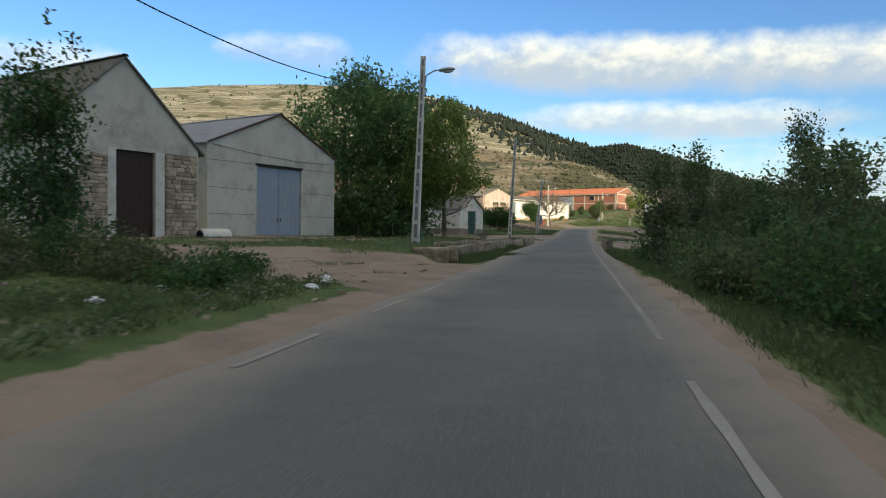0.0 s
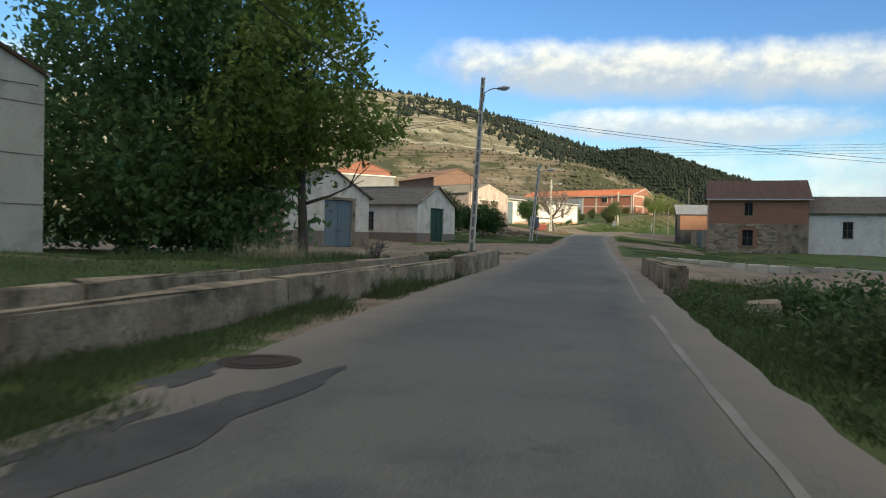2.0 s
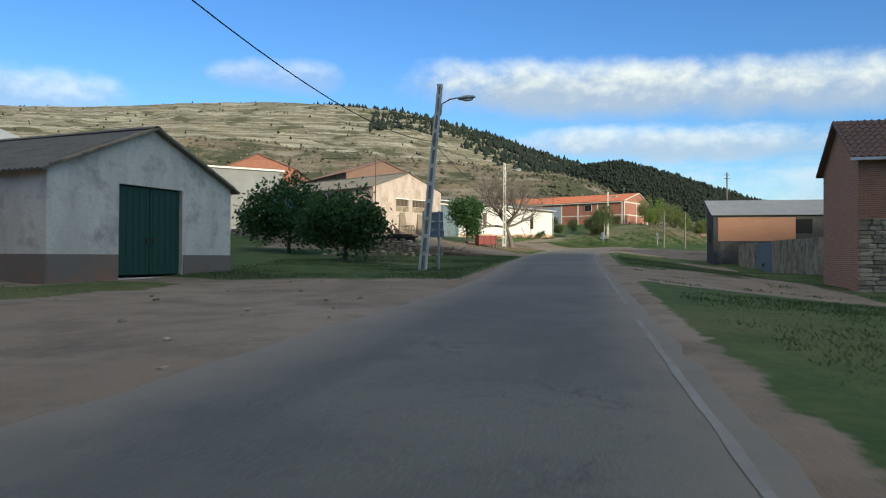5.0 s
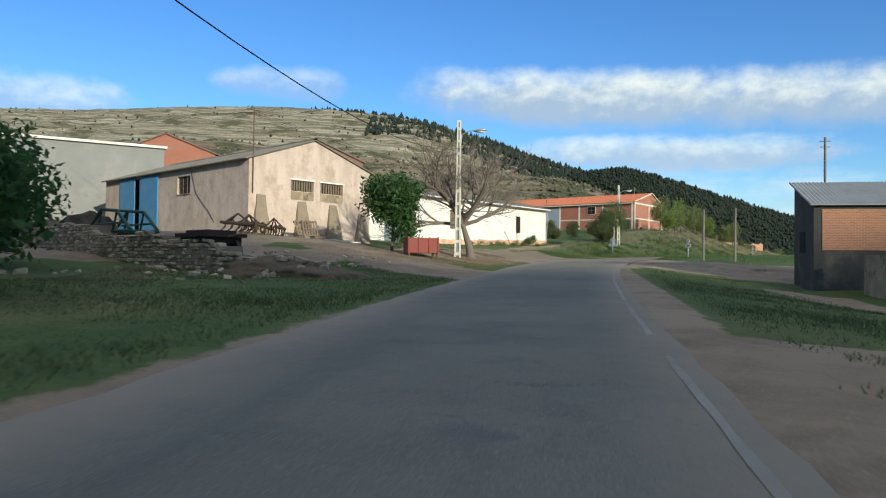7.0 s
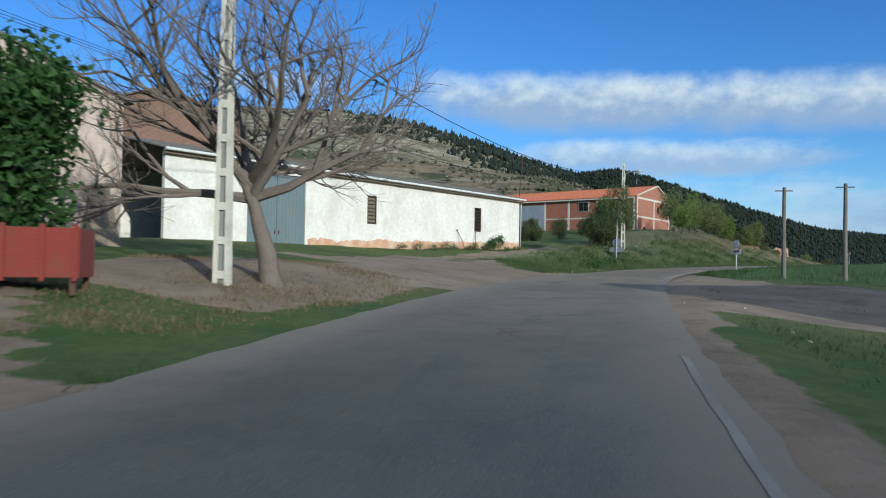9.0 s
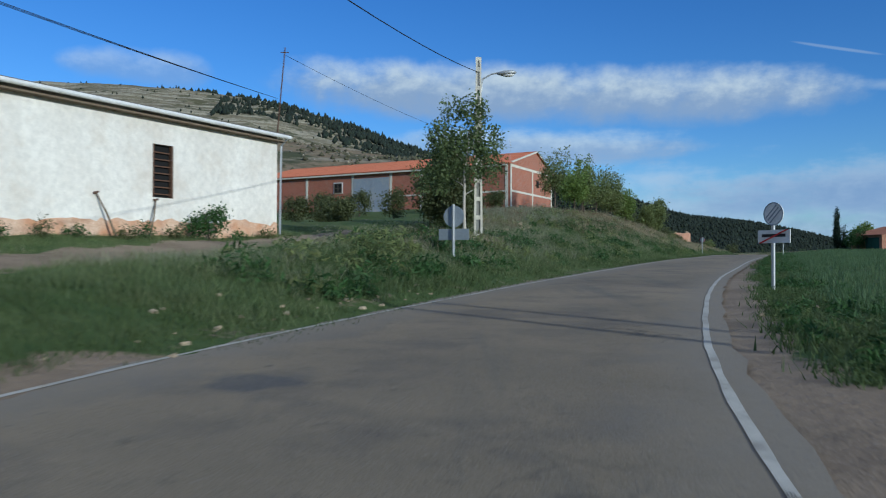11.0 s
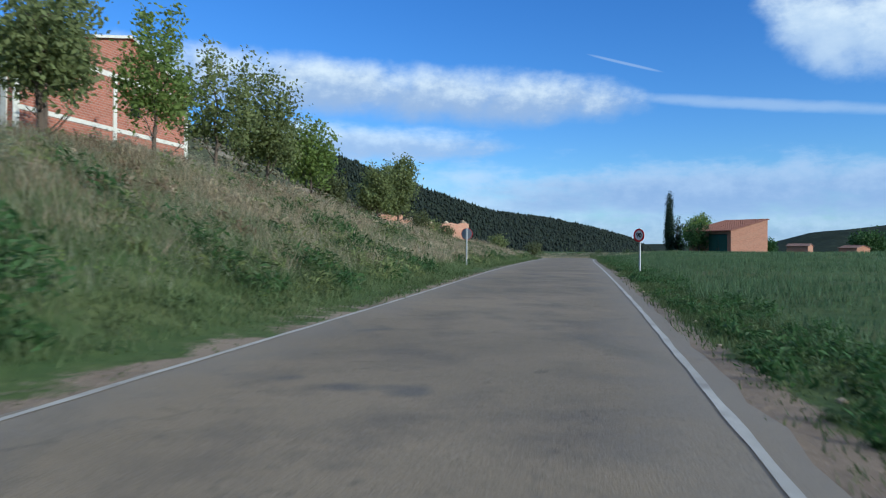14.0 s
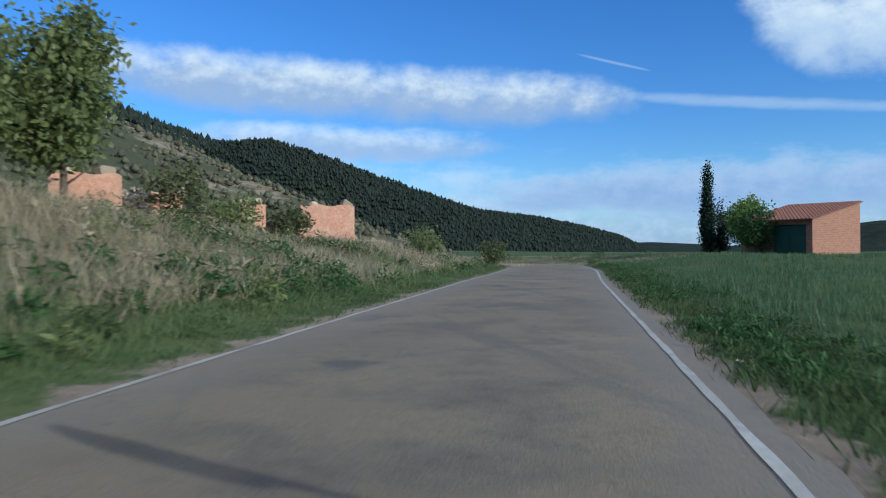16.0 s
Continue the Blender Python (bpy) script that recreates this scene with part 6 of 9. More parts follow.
tree("ash_tree", "dark green tree against the brick barn door", 59.4, 254.2, 3.5, [(0, 0, 2.1, 1.1, 1.1, 1.3), (-0.8, 0.3, 1.5, 0.9, 0.9, 1.0), (0.5, 0, 1.2, 0.8, 0.8, 0.9)], 3500, 0.13, LEAF_DARK, 133, trunk=0.08, nlimbs=6)
for k, (x, y, r) in enumerate(((139, 316, 3.2), (150, 318, 4.2), (160, 322, 4.6), (128, 336, 2.4))):
    tree("field_tree", "dark distant field tree", x, y, r * 1.5, [(0, 0, r * 0.8, r, r, r * 0.7), (r * 0.7, 0, r * 0.6, r * 0.7, r * 0.7, r * 0.55)], 3500, 0.4, LEAF_DARK, 140 + k, trunk=0.2, group="distant field trees")
for k, (x, y, h, r) in enumerate(((-22.3, 67.4, 1.3, 0.9), (-24.2, 66.2, 1.0, 1.0), (-21.0, 67.6, 0.7, 0.6), (-26.5, 65.2, 1.5, 1.2))):
    tree("elder_bush", "leafy green shrub against the brick wall", x, y, h, [(0, 0, h * 0.5, r, r, h * 0.5), (0.3, 0.1, h * 0.8, r * 0.5, r * 0.5, h * 0.3)], 1500, 0.09, LEAF_OLIVE if k % 2 else LEAF_DARK, 150 + k, trunk=0.03, nlimbs=5, start=0.05, category="bush", group="shrubs by the store")


# ---------------------------------------------------------------- walls along the road
def block_run(name, pts, tops, foot, thick, mat, label, category, piece=1.6, lip=0.0, seed=3):
    """A rough wall along points, in blocks of its own length; tops and foot are absolute heights."""
    w = thing(name, label, category)
    rng = random.Random(seed)
    pts = [Vector((*p, 0)) for p in pts]
    for i in range(len(pts) - 1):
        a, b = pts[i], pts[i + 1]
        n = max(1, round((b - a).length / piece))
        side = (b - a).normalized().cross(Vector((0, 0, 1)))
        for k in range(n):
            p, q = a.lerp(b, k / n), a.lerp(b, (k + 1) / n - 0.012 / (b - a).length)
            zp, zq = (tops[i] + (tops[i + 1] - tops[i]) * f for f in (k / n, (k + 1) / n))
            dz, dw = rng.uniform(-0.03, 0.03), rng.uniform(-0.015, 0.03)
            bm = bmesh.new()
            h = thick / 2
            low = Vector((0, 0, foot))
            v = hexa(bm, [p + side * (h + dw) + low, q + side * (h + dw) + low, q - side * h + low, p - side * h + low,
                          p + side * (h + dw) + Vector((0, 0, zp + dz)), q + side * (h + dw) + Vector((0, 0, zq + dz + rng.uniform(-0.03, 0.03))), q - side * h + Vector((0, 0, zq + dz)), p - side * h + Vector((0, 0, zp + dz))])
            bmesh.ops.recalc_face_normals(bm, faces=bm.faces)
            bmesh.ops.bevel(bm, geom=[e for e in bm.edges], offset=0.035, segments=2, affect="EDGES")
            bmesh.ops.subdivide_edges(bm, edges=[e for e in bm.edges if e.calc_length() > 0.35], cuts=2)
            for vert in bm.verts:
                vert.co += Vector((rng.uniform(-1, 1), rng.uniform(-1, 1), rng.uniform(-1, 1))) * 0.022
            part("wall_block", bm, mat, w)
    return w


block_run("retaining_wall", [(-4.55, 22.6), (-5.35, 26.6), (-5.5, 37), (-4.75, 45.1)], [-0.42, -0.45, -0.42, -0.36], -1.4, 0.38, CONCRETE, "low cracked concrete retaining wall along the verge", "wall", piece=5.2)
block_run("kerb", [(-5.2, 23.2), (-6.0, 27.0), (-6.15, 37), (-5.4, 45.4)], [-0.30, -0.33, -0.30, -0.24], -1.4, 0.2, CONCRETE, "low rough concrete edge behind the retaining wall", "kerb", piece=3.4, seed=12)
block_run("culvert_slab", [(-5.7, 22.42), (-4.6, 22.5)], [-0.44, -0.44], -1.4, 1.0, CONCRETE, "square concrete culvert head beside the road", "culvert", piece=2.2)
block_run("bridge_parapet", [(-4.75, 46.0), (-4.6, 51.6)], [-0.28, -0.1], -1.2, 0.36, CONCRETE, "stained concrete bridge parapet", "parapet", piece=2.8, seed=5)
block_run("bridge_parapet", [(0.66, 43.5), (0.4, 51.0)], [-0.3, -0.28], -1.8, 0.36, CONCRETE, "stained concrete bridge parapet with broken end block", "parapet", piece=4.2, seed=6)
block_run("kerb", [(1.6, 65.4), (5.5, 63.3), (12.0, 62.6)], [-0.5, -0.68, -0.85], -1.4, 0.16, RENDER, "weathered concrete kerb along the meadow", "kerb", piece=1.0, seed=7)
for i, (x, y) in enumerate(((-6.4, 62.9), (-5.5, 64.4), (-8.6, 63.0))):
    block_run("kerb", [(x, y), (x + 0.9, y + 0.25)], [ground_z(x, y) + 0.08] * 2, -1.2, 0.16, CONCRETE, "loose concrete kerb piece by the pole", "kerb", piece=1.0, seed=8 + i)


# ---------------------------------------------------------------- stones, one by one
def stone_meshes(count, seed, mat):
    rng = random.Random(seed)
    out = []
    for k in range(count):
        bm = bmesh.new()
        bmesh.ops.create_cube(bm, size=1.0)
        bmesh.ops.bevel(bm, geom=list(bm.edges), offset=0.16, segments=1, affect="EDGES")
        for v in bm.verts:
            v.co += Vector((rng.uniform(-1, 1), rng.uniform(-1, 1), rng.uniform(-1, 1))) * 0.08
        me = bpy.data.meshes.new("stone")
        bm.to_mesh(me)
        bm.free()
        me.materials.append(mat)
        out.append(me)
    return out


STONES = stone_meshes(8, 40, STONE_PIECE)


def stone_face(fr, u0, u1, z0, z1, parent, seed, w=0.34, h=0.16, proud=0.03, holes=(), deep=0.16, name="stone", wild=3):
    """Coursed rubble over a rectangle of a wall, each stone its own piece."""
    rng = random.Random(seed)
    angle = math.atan2(fr.c.y, fr.c.x)
    z = z0
    while z < z1 - 0.05:
        hh = min(h * rng.uniform(0.75, 1.3), z1 - z)
        u = u0
        while u < u1 - 0.06:
            ww = min(w * rng.uniform(0.55, 1.5), u1 - u)
            if not any(a < u + ww / 2 < b and c < z + hh / 2 < d for a, b, c, d in holes):
                ob = new(name, rng.choice(STONES))
                ob.parent = parent
                p = fr(u + ww / 2, deep / 2 - proud - rng.uniform(0, 0.03), z + hh / 2)
                ob.matrix_basis = pose(*p, rng.uniform(-wild, wild), rng.uniform(-wild, wild), math.degrees(angle) + rng.uniform(-wild, wild)) @ Matrix.Diagonal((ww * 0.97, deep, hh * 0.95, 1))
            u += ww
        z += hh


# the dry-stone terrace wall below the ochre barn
def terrace_wall():
    t = thing("dry_stone_wall", "old terrace wall of small rubble stones in earth mortar", "stone wall")
    nodes = [(-30, 121.2), (-24, 117.2), (-19.3, 114.45), (-15.6, 112.55), (-12.6, 111.2), (-11.3, 110.6)]
    heights = (1.35, 1.35, 1.25, 1.2, 1.0, 0.6)
    rng = random.Random(60)
    far = bmesh.new()
    for k in range(len(nodes) - 1):
        (x0, y0), (x1, y1) = nodes[k], nodes[k + 1]
        ln = math.hypot(x1 - x0, y1 - y0)
        g = min(ground_z(x0, y0), ground_z(x1, y1)) - 0.15
        fr = Frame(x0, y0, math.atan2(y1 - y0, x1 - x0), g)
        bm = bmesh.new()
        fr.box(bm, 0, ln, 0.0, 0.9, -0.3, min(heights[k], heights[k + 1]) - 0.06)
        part("wall_core", bm, MORTAR, t)
        z = 0.0
        while z < max(heights[k], heights[k + 1]):
            u, h = 0.0, 0.115 * rng.uniform(0.7, 1.35)
            while u < ln:
                w = 0.2 * rng.uniform(0.5, 1.8)
                top = heights[k] + (heights[k + 1] - heights[k]) * u / ln + 0.07 * math.sin(u * 2.1 + k) + rng.uniform(-0.06, 0.06)
                if z + h / 2 < top and rng.random() < 0.9:
                    m = pose(*fr(u + w / 2, rng.uniform(0.06, 0.15), z + h / 2), rng.uniform(-7, 7), rng.uniform(-7, 7), math.degrees(math.atan2(y1 - y0, x1 - x0)) + rng.uniform(-9, 9)) @ Matrix.Diagonal((w * 0.92, 0.3, h * rng.uniform(0.75, 1.0), 1))
                    me = rng.choice(STONES)
                    if k >= 3:
                        ob = new("stone", me)
                        ob.parent = t
                        ob.matrix_basis = m
                    else:
                        vs = [far.verts.new(m @ v.co) for v in me.vertices]
                        for p in me.polygons:
                            far.faces.new([vs[i] for i in p.vertices])
                u += w
            z += h
    ob = part("rubble_stones", far, STONE_FAR, t)
    ob["kind"] = "stuff"
    return t


STONE_FAR = material("far field stone", (0.43, 0.35, 0.25), rough=0.95, second=(0.31, 0.24, 0.165), scale=4, fine=22, per_island=0.38, bump=0.6, bump_size=0.02)
terrace_wall()
# the stone storey of the house, and the panels of the old barn
bm = bmesh.new()
for u0, u1, z0, z1 in ((0.0, 2.75, -0.9, 2.05), (3.65, 8.0, -0.9, 2.05), (2.75, 3.65, 1.5, 2.05), (2.75, 3.65, -0.9, 0.1)):
    FR_HOUSE.box(bm, u0, u1, -0.02, -0.002, z0, z1)
part("mortar_bed", bm, MORTAR, B_HOUSE)
stone_face(FR_HOUSE, 0.0, 5.6, -0.75, 2.05, B_HOUSE, 71, w=0.33, h=0.16, proud=0.1, holes=((2.5, 3.95, -0.15, 1.75),), deep=0.12)
bm = bmesh.new()
FR_HOUSE.box(bm, 5.6, 8.0, -0.07, -0.022, -0.9, 2.03)
part("cement_patch", bm, CONCRETE, B_HOUSE, "grey cement render patch over the stone")
bm = bmesh.new()
for u0, u1, z0, z1 in ((2.5, 2.75, -0.1, 1.7), (3.65, 3.95, -0.1, 1.7), (2.75, 3.65, 1.5, 1.72)):
    FR_HOUSE.box(bm, u0, u1, -0.09, -0.003, z0, z1)
part("brick_surround", bm, OLDBRICK, B_HOUSE)
bm = bmesh.new()
FR_HOUSE.box(bm, -0.3, 8.3, -0.34, -0.26, 4.1, 4.2)
part("eave_board", bm, SIGN_WHITE, B_HOUSE, "pale eave strip")
for z0, z1, u0, u1 in ((-0.75, 3.3, 5.65, 7.3), (-0.75, 3.0, 1.8, 2.95), (-0.75, 0.45, 0.2, 1.8)):
    bm = bmesh.new()
    FR_STONE.box(bm, u0, u1, -0.02, -0.002, z0, z1)
    part("mortar_bed", bm, MORTAR, B_STONE)
    stone_face(FR_STONE, u0, u1, z0, z1, B_STONE, 73 + int(u0), w=0.36, h=0.17, proud=0.09, deep=0.12)
for u0, u1 in ((2.95, 3.33), (5.17, 5.62)):
    bm = bmesh.new()
    FR_STONE.box(bm, u0, u1, -0.04, -0.003, -0.75, 3.3)
    part("door_jamb", bm, PALE, B_STONE, "pale cement door jamb")
bm = bmesh.new()
tube(bm, [(-16.95, 28.6, -0.25), (-16.35, 29.9, -0.25)], [0.35, 0.35], 20)
pipe = part("concrete_pipe", bm, PALE)
tagged(pipe, "short concrete drain pipe lying by the barn", "pipe")
# black disc paints the shade inside the pipe, which is solid
bm = bmesh.new()
tube(bm, [(-16.957, 28.585, -0.25), (-16.94, 28.62, -0.25)], [0.27, 0.27], 20)
part("pipe_bore", bm, DARK, pipe)


# ---------------------------------------------------------------- details of the barns
def strip(fr, u0, u1, w0, w1, z0, z1, mat, parent, name, label=""):
    bm = bmesh.new()
    fr.box(bm, u0, u1, w0, w1, z0, z1)
    return part(name, bm, mat, parent, label)


# the grey cement barn: formwork lines, verge trim, a slack wire, the brown splash zone
for z in (0.95, 2.4, 3.9):
    strip(FR_GREY, 0, 3.55, -0.012, -0.002, z, z + 0.03, DADO, B_GREY, "joint")
    strip(FR_GREY, 7.4, 10.5, -0.012, -0.002, z, z + 0.03, DADO, B_GREY, "joint")
strip(FR_GREY, 0.0, 3.3, -0.02, -0.004, -0.7, 0.85, RENDER, B_GREY, "plinth", "brown-stained cement plinth")
for a, b in (((0, 4.8), (5.5, 7.05)), ((5.5, 7.05), (10.5, 4.8))):
    bm = bmesh.new()
    hexa(bm, [FR_GREY(a[0], -0.09, a[1] - 0.02), FR_GREY(b[0], -0.09, b[1] - 0.02), FR_GREY(b[0], 0.02, b[1] - 0.02), FR_GREY(a[0], 0.02, a[1] - 0.02),
              FR_GREY(a[0], -0.09, a[1] + 0.1), FR_GREY(b[0], -0.09, b[1] + 0.1), FR_GREY(b[0], 0.02, b[1] + 0.1), FR_GREY(a[0], 0.02, a[1] + 0.1)])
    part("verge_trim", bm, RUSTY, B_GREY)
bm = bmesh.new()
tube(bm, [FR_GREY(0.3, -0.05, 4.75), FR_GREY(3.5, -0.05, 4.5), FR_GREY(7, -0.05, 4.35), FR_GREY(10.3, -0.05, 4.45)], [0.012] * 4, 5)
part("slack_wire", bm, CABLE, B_GREY)
strip(FR_GREY, 3.5, 7.45, -0.03, 0.0, 3.86, 3.98, DARK, B_GREY, "door_track")
# whitewashed store
strip(FR_WASH, 0, 3.0, -0.03, -0.003, -1.0, 0.55, DADO, B_WASH, "dado")
strip(FR_WASH, 5.45, 6.85, -0.03, -0.003, -1.0, 0.55, DADO, B_WASH, "dado")
strip(FR_WASH, 5.4, 5.62, -0.05, -0.032, -0.8, 2.75, CONCRETE, B_WASH, "door_jamb")
strip(FR_WASH, 2.8, 5.7, -0.06, -0.004, 2.66, 2.82, CONCRETE, B_WASH, "lintel")
# white store
strip(FR_STORE, 0, 2.42, -0.03, -0.003, -0.8, 0.62, DADO, B_STORE, "dado")
strip(FR_STORE, 5.14, 7.55, -0.03, -0.003, -0.8, 0.62, DADO, B_STORE, "dado")
lf = FR_STORE.turned(0, 9, -1)
strip(lf, 0, 9, -0.03, -0.003, -0.9, 0.62, DADO, B_STORE, "dado")
for a, b in ((0, 3.8), (3.8, 7.55)):
    za, zb = (3.0, 4.6) if a == 0 else (4.6, 3.0)
    bm = bmesh.new()
    hexa(bm, [FR_STORE(a, -0.22, za + 0.02), FR_STORE(b, -0.22, zb + 0.02), FR_STORE(b, -0.02, zb + 0.02), FR_STORE(a, -0.02, za + 0.02), FR_STORE(a, -0.22, za + 0.1), FR_STORE(b, -0.22, zb + 0.1), FR_STORE(b, -0.02, zb + 0.1), FR_STORE(a, -0.02, za + 0.1)])
    part("verge_trim", bm, CONCRETE, B_STORE)
# a low green gate in the link between the two stores
gate = thing("yard_gate", "dark green sheet yard gate between white pillars", "gate")
gf = Frame(-25.2, 86.1, math.atan2(0.979, 0.202) - math.pi / 2)
strip(gf, -1.3, 0.2, 0, 0.2, -0.6, 2.7, WHITEWASH, gate, "pillar")
plank_door("gate_leaf", gf, -1.15, -0.05, 0.05, 2.1, STEEL_GREEN, gate, leaves=1, inset=-0.06, ribs=4)
# ochre barn: buttresses, barred windows, blue sliding door, wires
for u0, u1, z1 in ((0.35, 1.15, 4.85), (3.05, 3.95, 4.65), (5.3, 6.25, 4.6), (7.6, 8.5, 4.2)):
    bm = bmesh.new()
    g = 1.5
    m = (u0 + u1) / 2
    hexa(bm, [FR_OCHRE(u0 - 0.25, -0.5, g), FR_OCHRE(u1 + 0.25, -0.5, g), FR_OCHRE(u1 + 0.25, -0.003, g), FR_OCHRE(u0 - 0.25, -0.003, g), FR_OCHRE(m - 0.25, -0.07, z1), FR_OCHRE(m + 0.25, -0.07, z1), FR_OCHRE(m + 0.25, -0.003, z1), FR_OCHRE(m - 0.25, -0.003, z1)])
    bmesh.ops.subdivide_edges(bm, edges=list(bm.edges), cuts=6, use_grid_fill=True)
    for v in bm.verts:
        v.co += Vector(noise.noise_vector(v.co * 2.2)) * 0.07
    part("buttress", bm, STONE, B_OCHRE, "rough rubble buttress")
for u0, u1 in ((2.76, 4.35), (4.84, 6.53)):
    strip(FR_OCHRE, u0 - 0.08, u1 + 0.08, -0.07, -0.003, 5.88, 5.96, WHITE, B_OCHRE, "window_cap")
    strip(FR_OCHRE, u0, u1, -0.02, -0.004, 4.75, 5.22, CONCRETE, B_OCHRE, "blocked_panel", "grey cement panel under the window")
    # black sheet paints the darkness behind the slats
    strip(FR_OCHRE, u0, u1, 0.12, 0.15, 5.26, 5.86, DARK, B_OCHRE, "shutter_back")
    for i in range(9):
        u = u0 + (u1 - u0) * (i + 0.5) / 9
        strip(FR_OCHRE, u - 0.055, u + 0.055, 0.05, 0.08, 5.26, 5.86, WOOD, B_OCHRE, "slat")
strip(LF_OCHRE, 19 - 16.6, 19 - 14.3, -0.1, -0.04, 2.6, 6.75, BLUE_DOOR, B_OCHRE, "sliding_door", "bright blue sliding sheet door")
strip(LF_OCHRE, 19 - 13.5, 19 - 10.9, -0.1, -0.04, 2.6, 6.75, BLUE_DOOR, B_OCHRE, "sliding_door", "bright blue sliding sheet door")
# black sheet stands in for the unlit inside of the barn
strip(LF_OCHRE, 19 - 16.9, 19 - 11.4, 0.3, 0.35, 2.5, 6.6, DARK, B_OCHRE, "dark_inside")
window(LF_OCHRE, 19 - 8.4, 19 - 6.8, 5.25, 6.35, B_OCHRE, bars=3, rails=0)
bm = bmesh.new()
tube(bm, [LF_OCHRE(12.3, -0.04, 6.8), LF_OCHRE(13.0, -0.04, 5.2), LF_OCHRE(14.6, -0.04, 4.0), LF_OCHRE(15.2, -0.04, 3.4)], [0.014] * 4, 5)
part("loose_cable", bm, CABLE, B_OCHRE)
bm = bmesh.new()
tube(bm, [FR_OCHRE(0.2, -0.1, 4.9), FR_OCHRE(0.2, -0.1, 9.6)], [0.035, 0.03], 6)
for z in (9.2, 9.45):
    tube(bm, [FR_OCHRE(-0.25, -0.1, z), FR_OCHRE(0.65, -0.1, z)], [0.02, 0.02], 5)
mast = part("wire_mast", bm, RUSTY, B_OCHRE, "thin steel service mast")
# white shed: pink damp base, gutter, windows, steel door, its own wire and weeds
bm = bmesh.new()
edge = [(8.6 + 0.18 * k, 3.5 + 0.014 * 0.18 * k * 2 + 0.2 * noise.noise(Vector((k * 0.11, 0, 0))) + 0.14 * noise.noise(Vector((k * 0.37, 4, 0))) + 0.13 * noise.noise(Vector((k * 0.9, 8, 0))) - 0.08) for k in range(116)]
low = [[bm.verts.new(FR_WHITE(u, w, 2.2)) for u, _ in edge] for w in (-0.016, -0.003)]
high = [[bm.verts.new(FR_WHITE(u, w, z)) for u, z in edge] for w in (-0.012, -0.003)]
for k in range(len(edge) - 1):
    bm.faces.new((low[0][k], low[0][k + 1], high[0][k + 1], high[0][k]))
    bm.faces.new((high[0][k], high[0][k + 1], high[1][k + 1], high[1][k]))
part("damp_base", bm, PINKDAMP, B_WHITE, "orange-pink damp stain along the wall base")
bm = bmesh.new()
tube(bm, [FR_WHITE(-0.2, -0.42, 7.36), FR_WHITE(29.6, -0.42, 7.33)], [0.075, 0.075], 10)
part("gutter", bm, SIGN_WHITE, B_WHITE, "white round gutter")
bm = bmesh.new()
tube(bm, [FR_WHITE(29.45, -0.4, 7.3), FR_WHITE(29.4, -0.12, 7.0), FR_WHITE(29.38, -0.08, 3.4)], [0.045] * 3, 8)
part("downpipe", bm, GALV, B_WHITE)
strip(FR_WHITE, -0.2, 29.6, -0.3, -0.02, 7.15, 7.2, WOOD, B_WHITE, "soffit", "brown eave soffit")
for u0, z0, z1 in ((9 + 4.15, 4.57, 6.31), (9 + 14.7, 4.61, 6.35)):
    u1 = u0 + 0.78
    strip(FR_WHITE, u0, u1, 0.16, 0.18, z0, z1, DARK, B_WHITE, "pane")
    for i in range(7):
        z = z0 + 0.1 + i * (z1 - z0 - 0.15) / 7
        strip(FR_WHITE, u0 + 0.04, u1 - 0.04, 0.07, 0.1, z, z + 0.17 if u0 < 14 else z + 0.04, WOOD if u0 < 14 else RUSTY, B_WHITE, "slat")
    for a, b in ((u0, u0 + 0.06), (u1 - 0.06, u1)):
        strip(FR_WHITE, a, b, 0.0, 0.12, z0, z1, RUSTY, B_WHITE, "window_frame")
plank_door("door_leaf", FR_WHITE, 4.6, 8.4, 2.62, 6.88, STEEL_TEAL, B_WHITE, leaves=2, ribs=8, inset=0.05)
# brick warehouse: frame of pale concrete, windows, steel door
for v in (0.0, 5.6, 10.1, 14.0, 19.1, 25.7, 33.2):
    strip(LF_RED, 33.494 - v - 0.15 if v else 33.2, 33.494 - v + 0.15 if v else 33.5, -0.05, -0.003, 4.5, 12.2, PALE, B_RED, "concrete_post")
for u0, u1, z1 in ((0.0, 0.3, 12.2), (5.9, 6.15, 11.95), (11.7, 12.0, 12.2)):
    strip(FR_RED, u0, u1, -0.05, -0.003, 4.5, z1, PALE, B_RED, "concrete_post")
strip(FR_RED, 0.3, 11.7, -0.048, -0.003, 11.95, 12.2, PALE, B_RED, "concrete_beam")
for a, b in ((0.3, 5.9), (6.15, 11.7)):
    strip(FR_RED, a, b, -0.04, -0.003, 9.4, 9.6, PALE, B_RED, "concrete_beam")
for a, b in (((0, 12.28), (7.0, 14.18)), ((7.0, 14.18), (12.0, 12.28))):
    bm = bmesh.new()
    hexa(bm, [FR_RED(a[0], -0.24, a[1]), FR_RED(b[0], -0.24, b[1]), FR_RED(b[0], -0.003, b[1]), FR_RED(a[0], -0.003, a[1]), FR_RED(a[0], -0.24, a[1] + 0.14), FR_RED(b[0], -0.24, b[1] + 0.14), FR_RED(b[0], -0.003, b[1] + 0.14), FR_RED(a[0], -0.003, a[1] + 0.14)])
    part("verge_trim", bm, PALE, B_RED, "pale concrete verge")
for v0, v1 in ((0.3, 5.4), (5.8, 9.9), (10.3, 13.8)):
    strip(LF_RED, 33.494 - v1, 33.494 - v0, -0.04, -0.003, 9.35, 9.53, PALE, B_RED, "concrete_beam")
strip(LF_RED, 0, 33.5, -0.42, -0.003, 12.0, 12.16, PALE, B_RED, "eave_beam", "pale concrete eave")
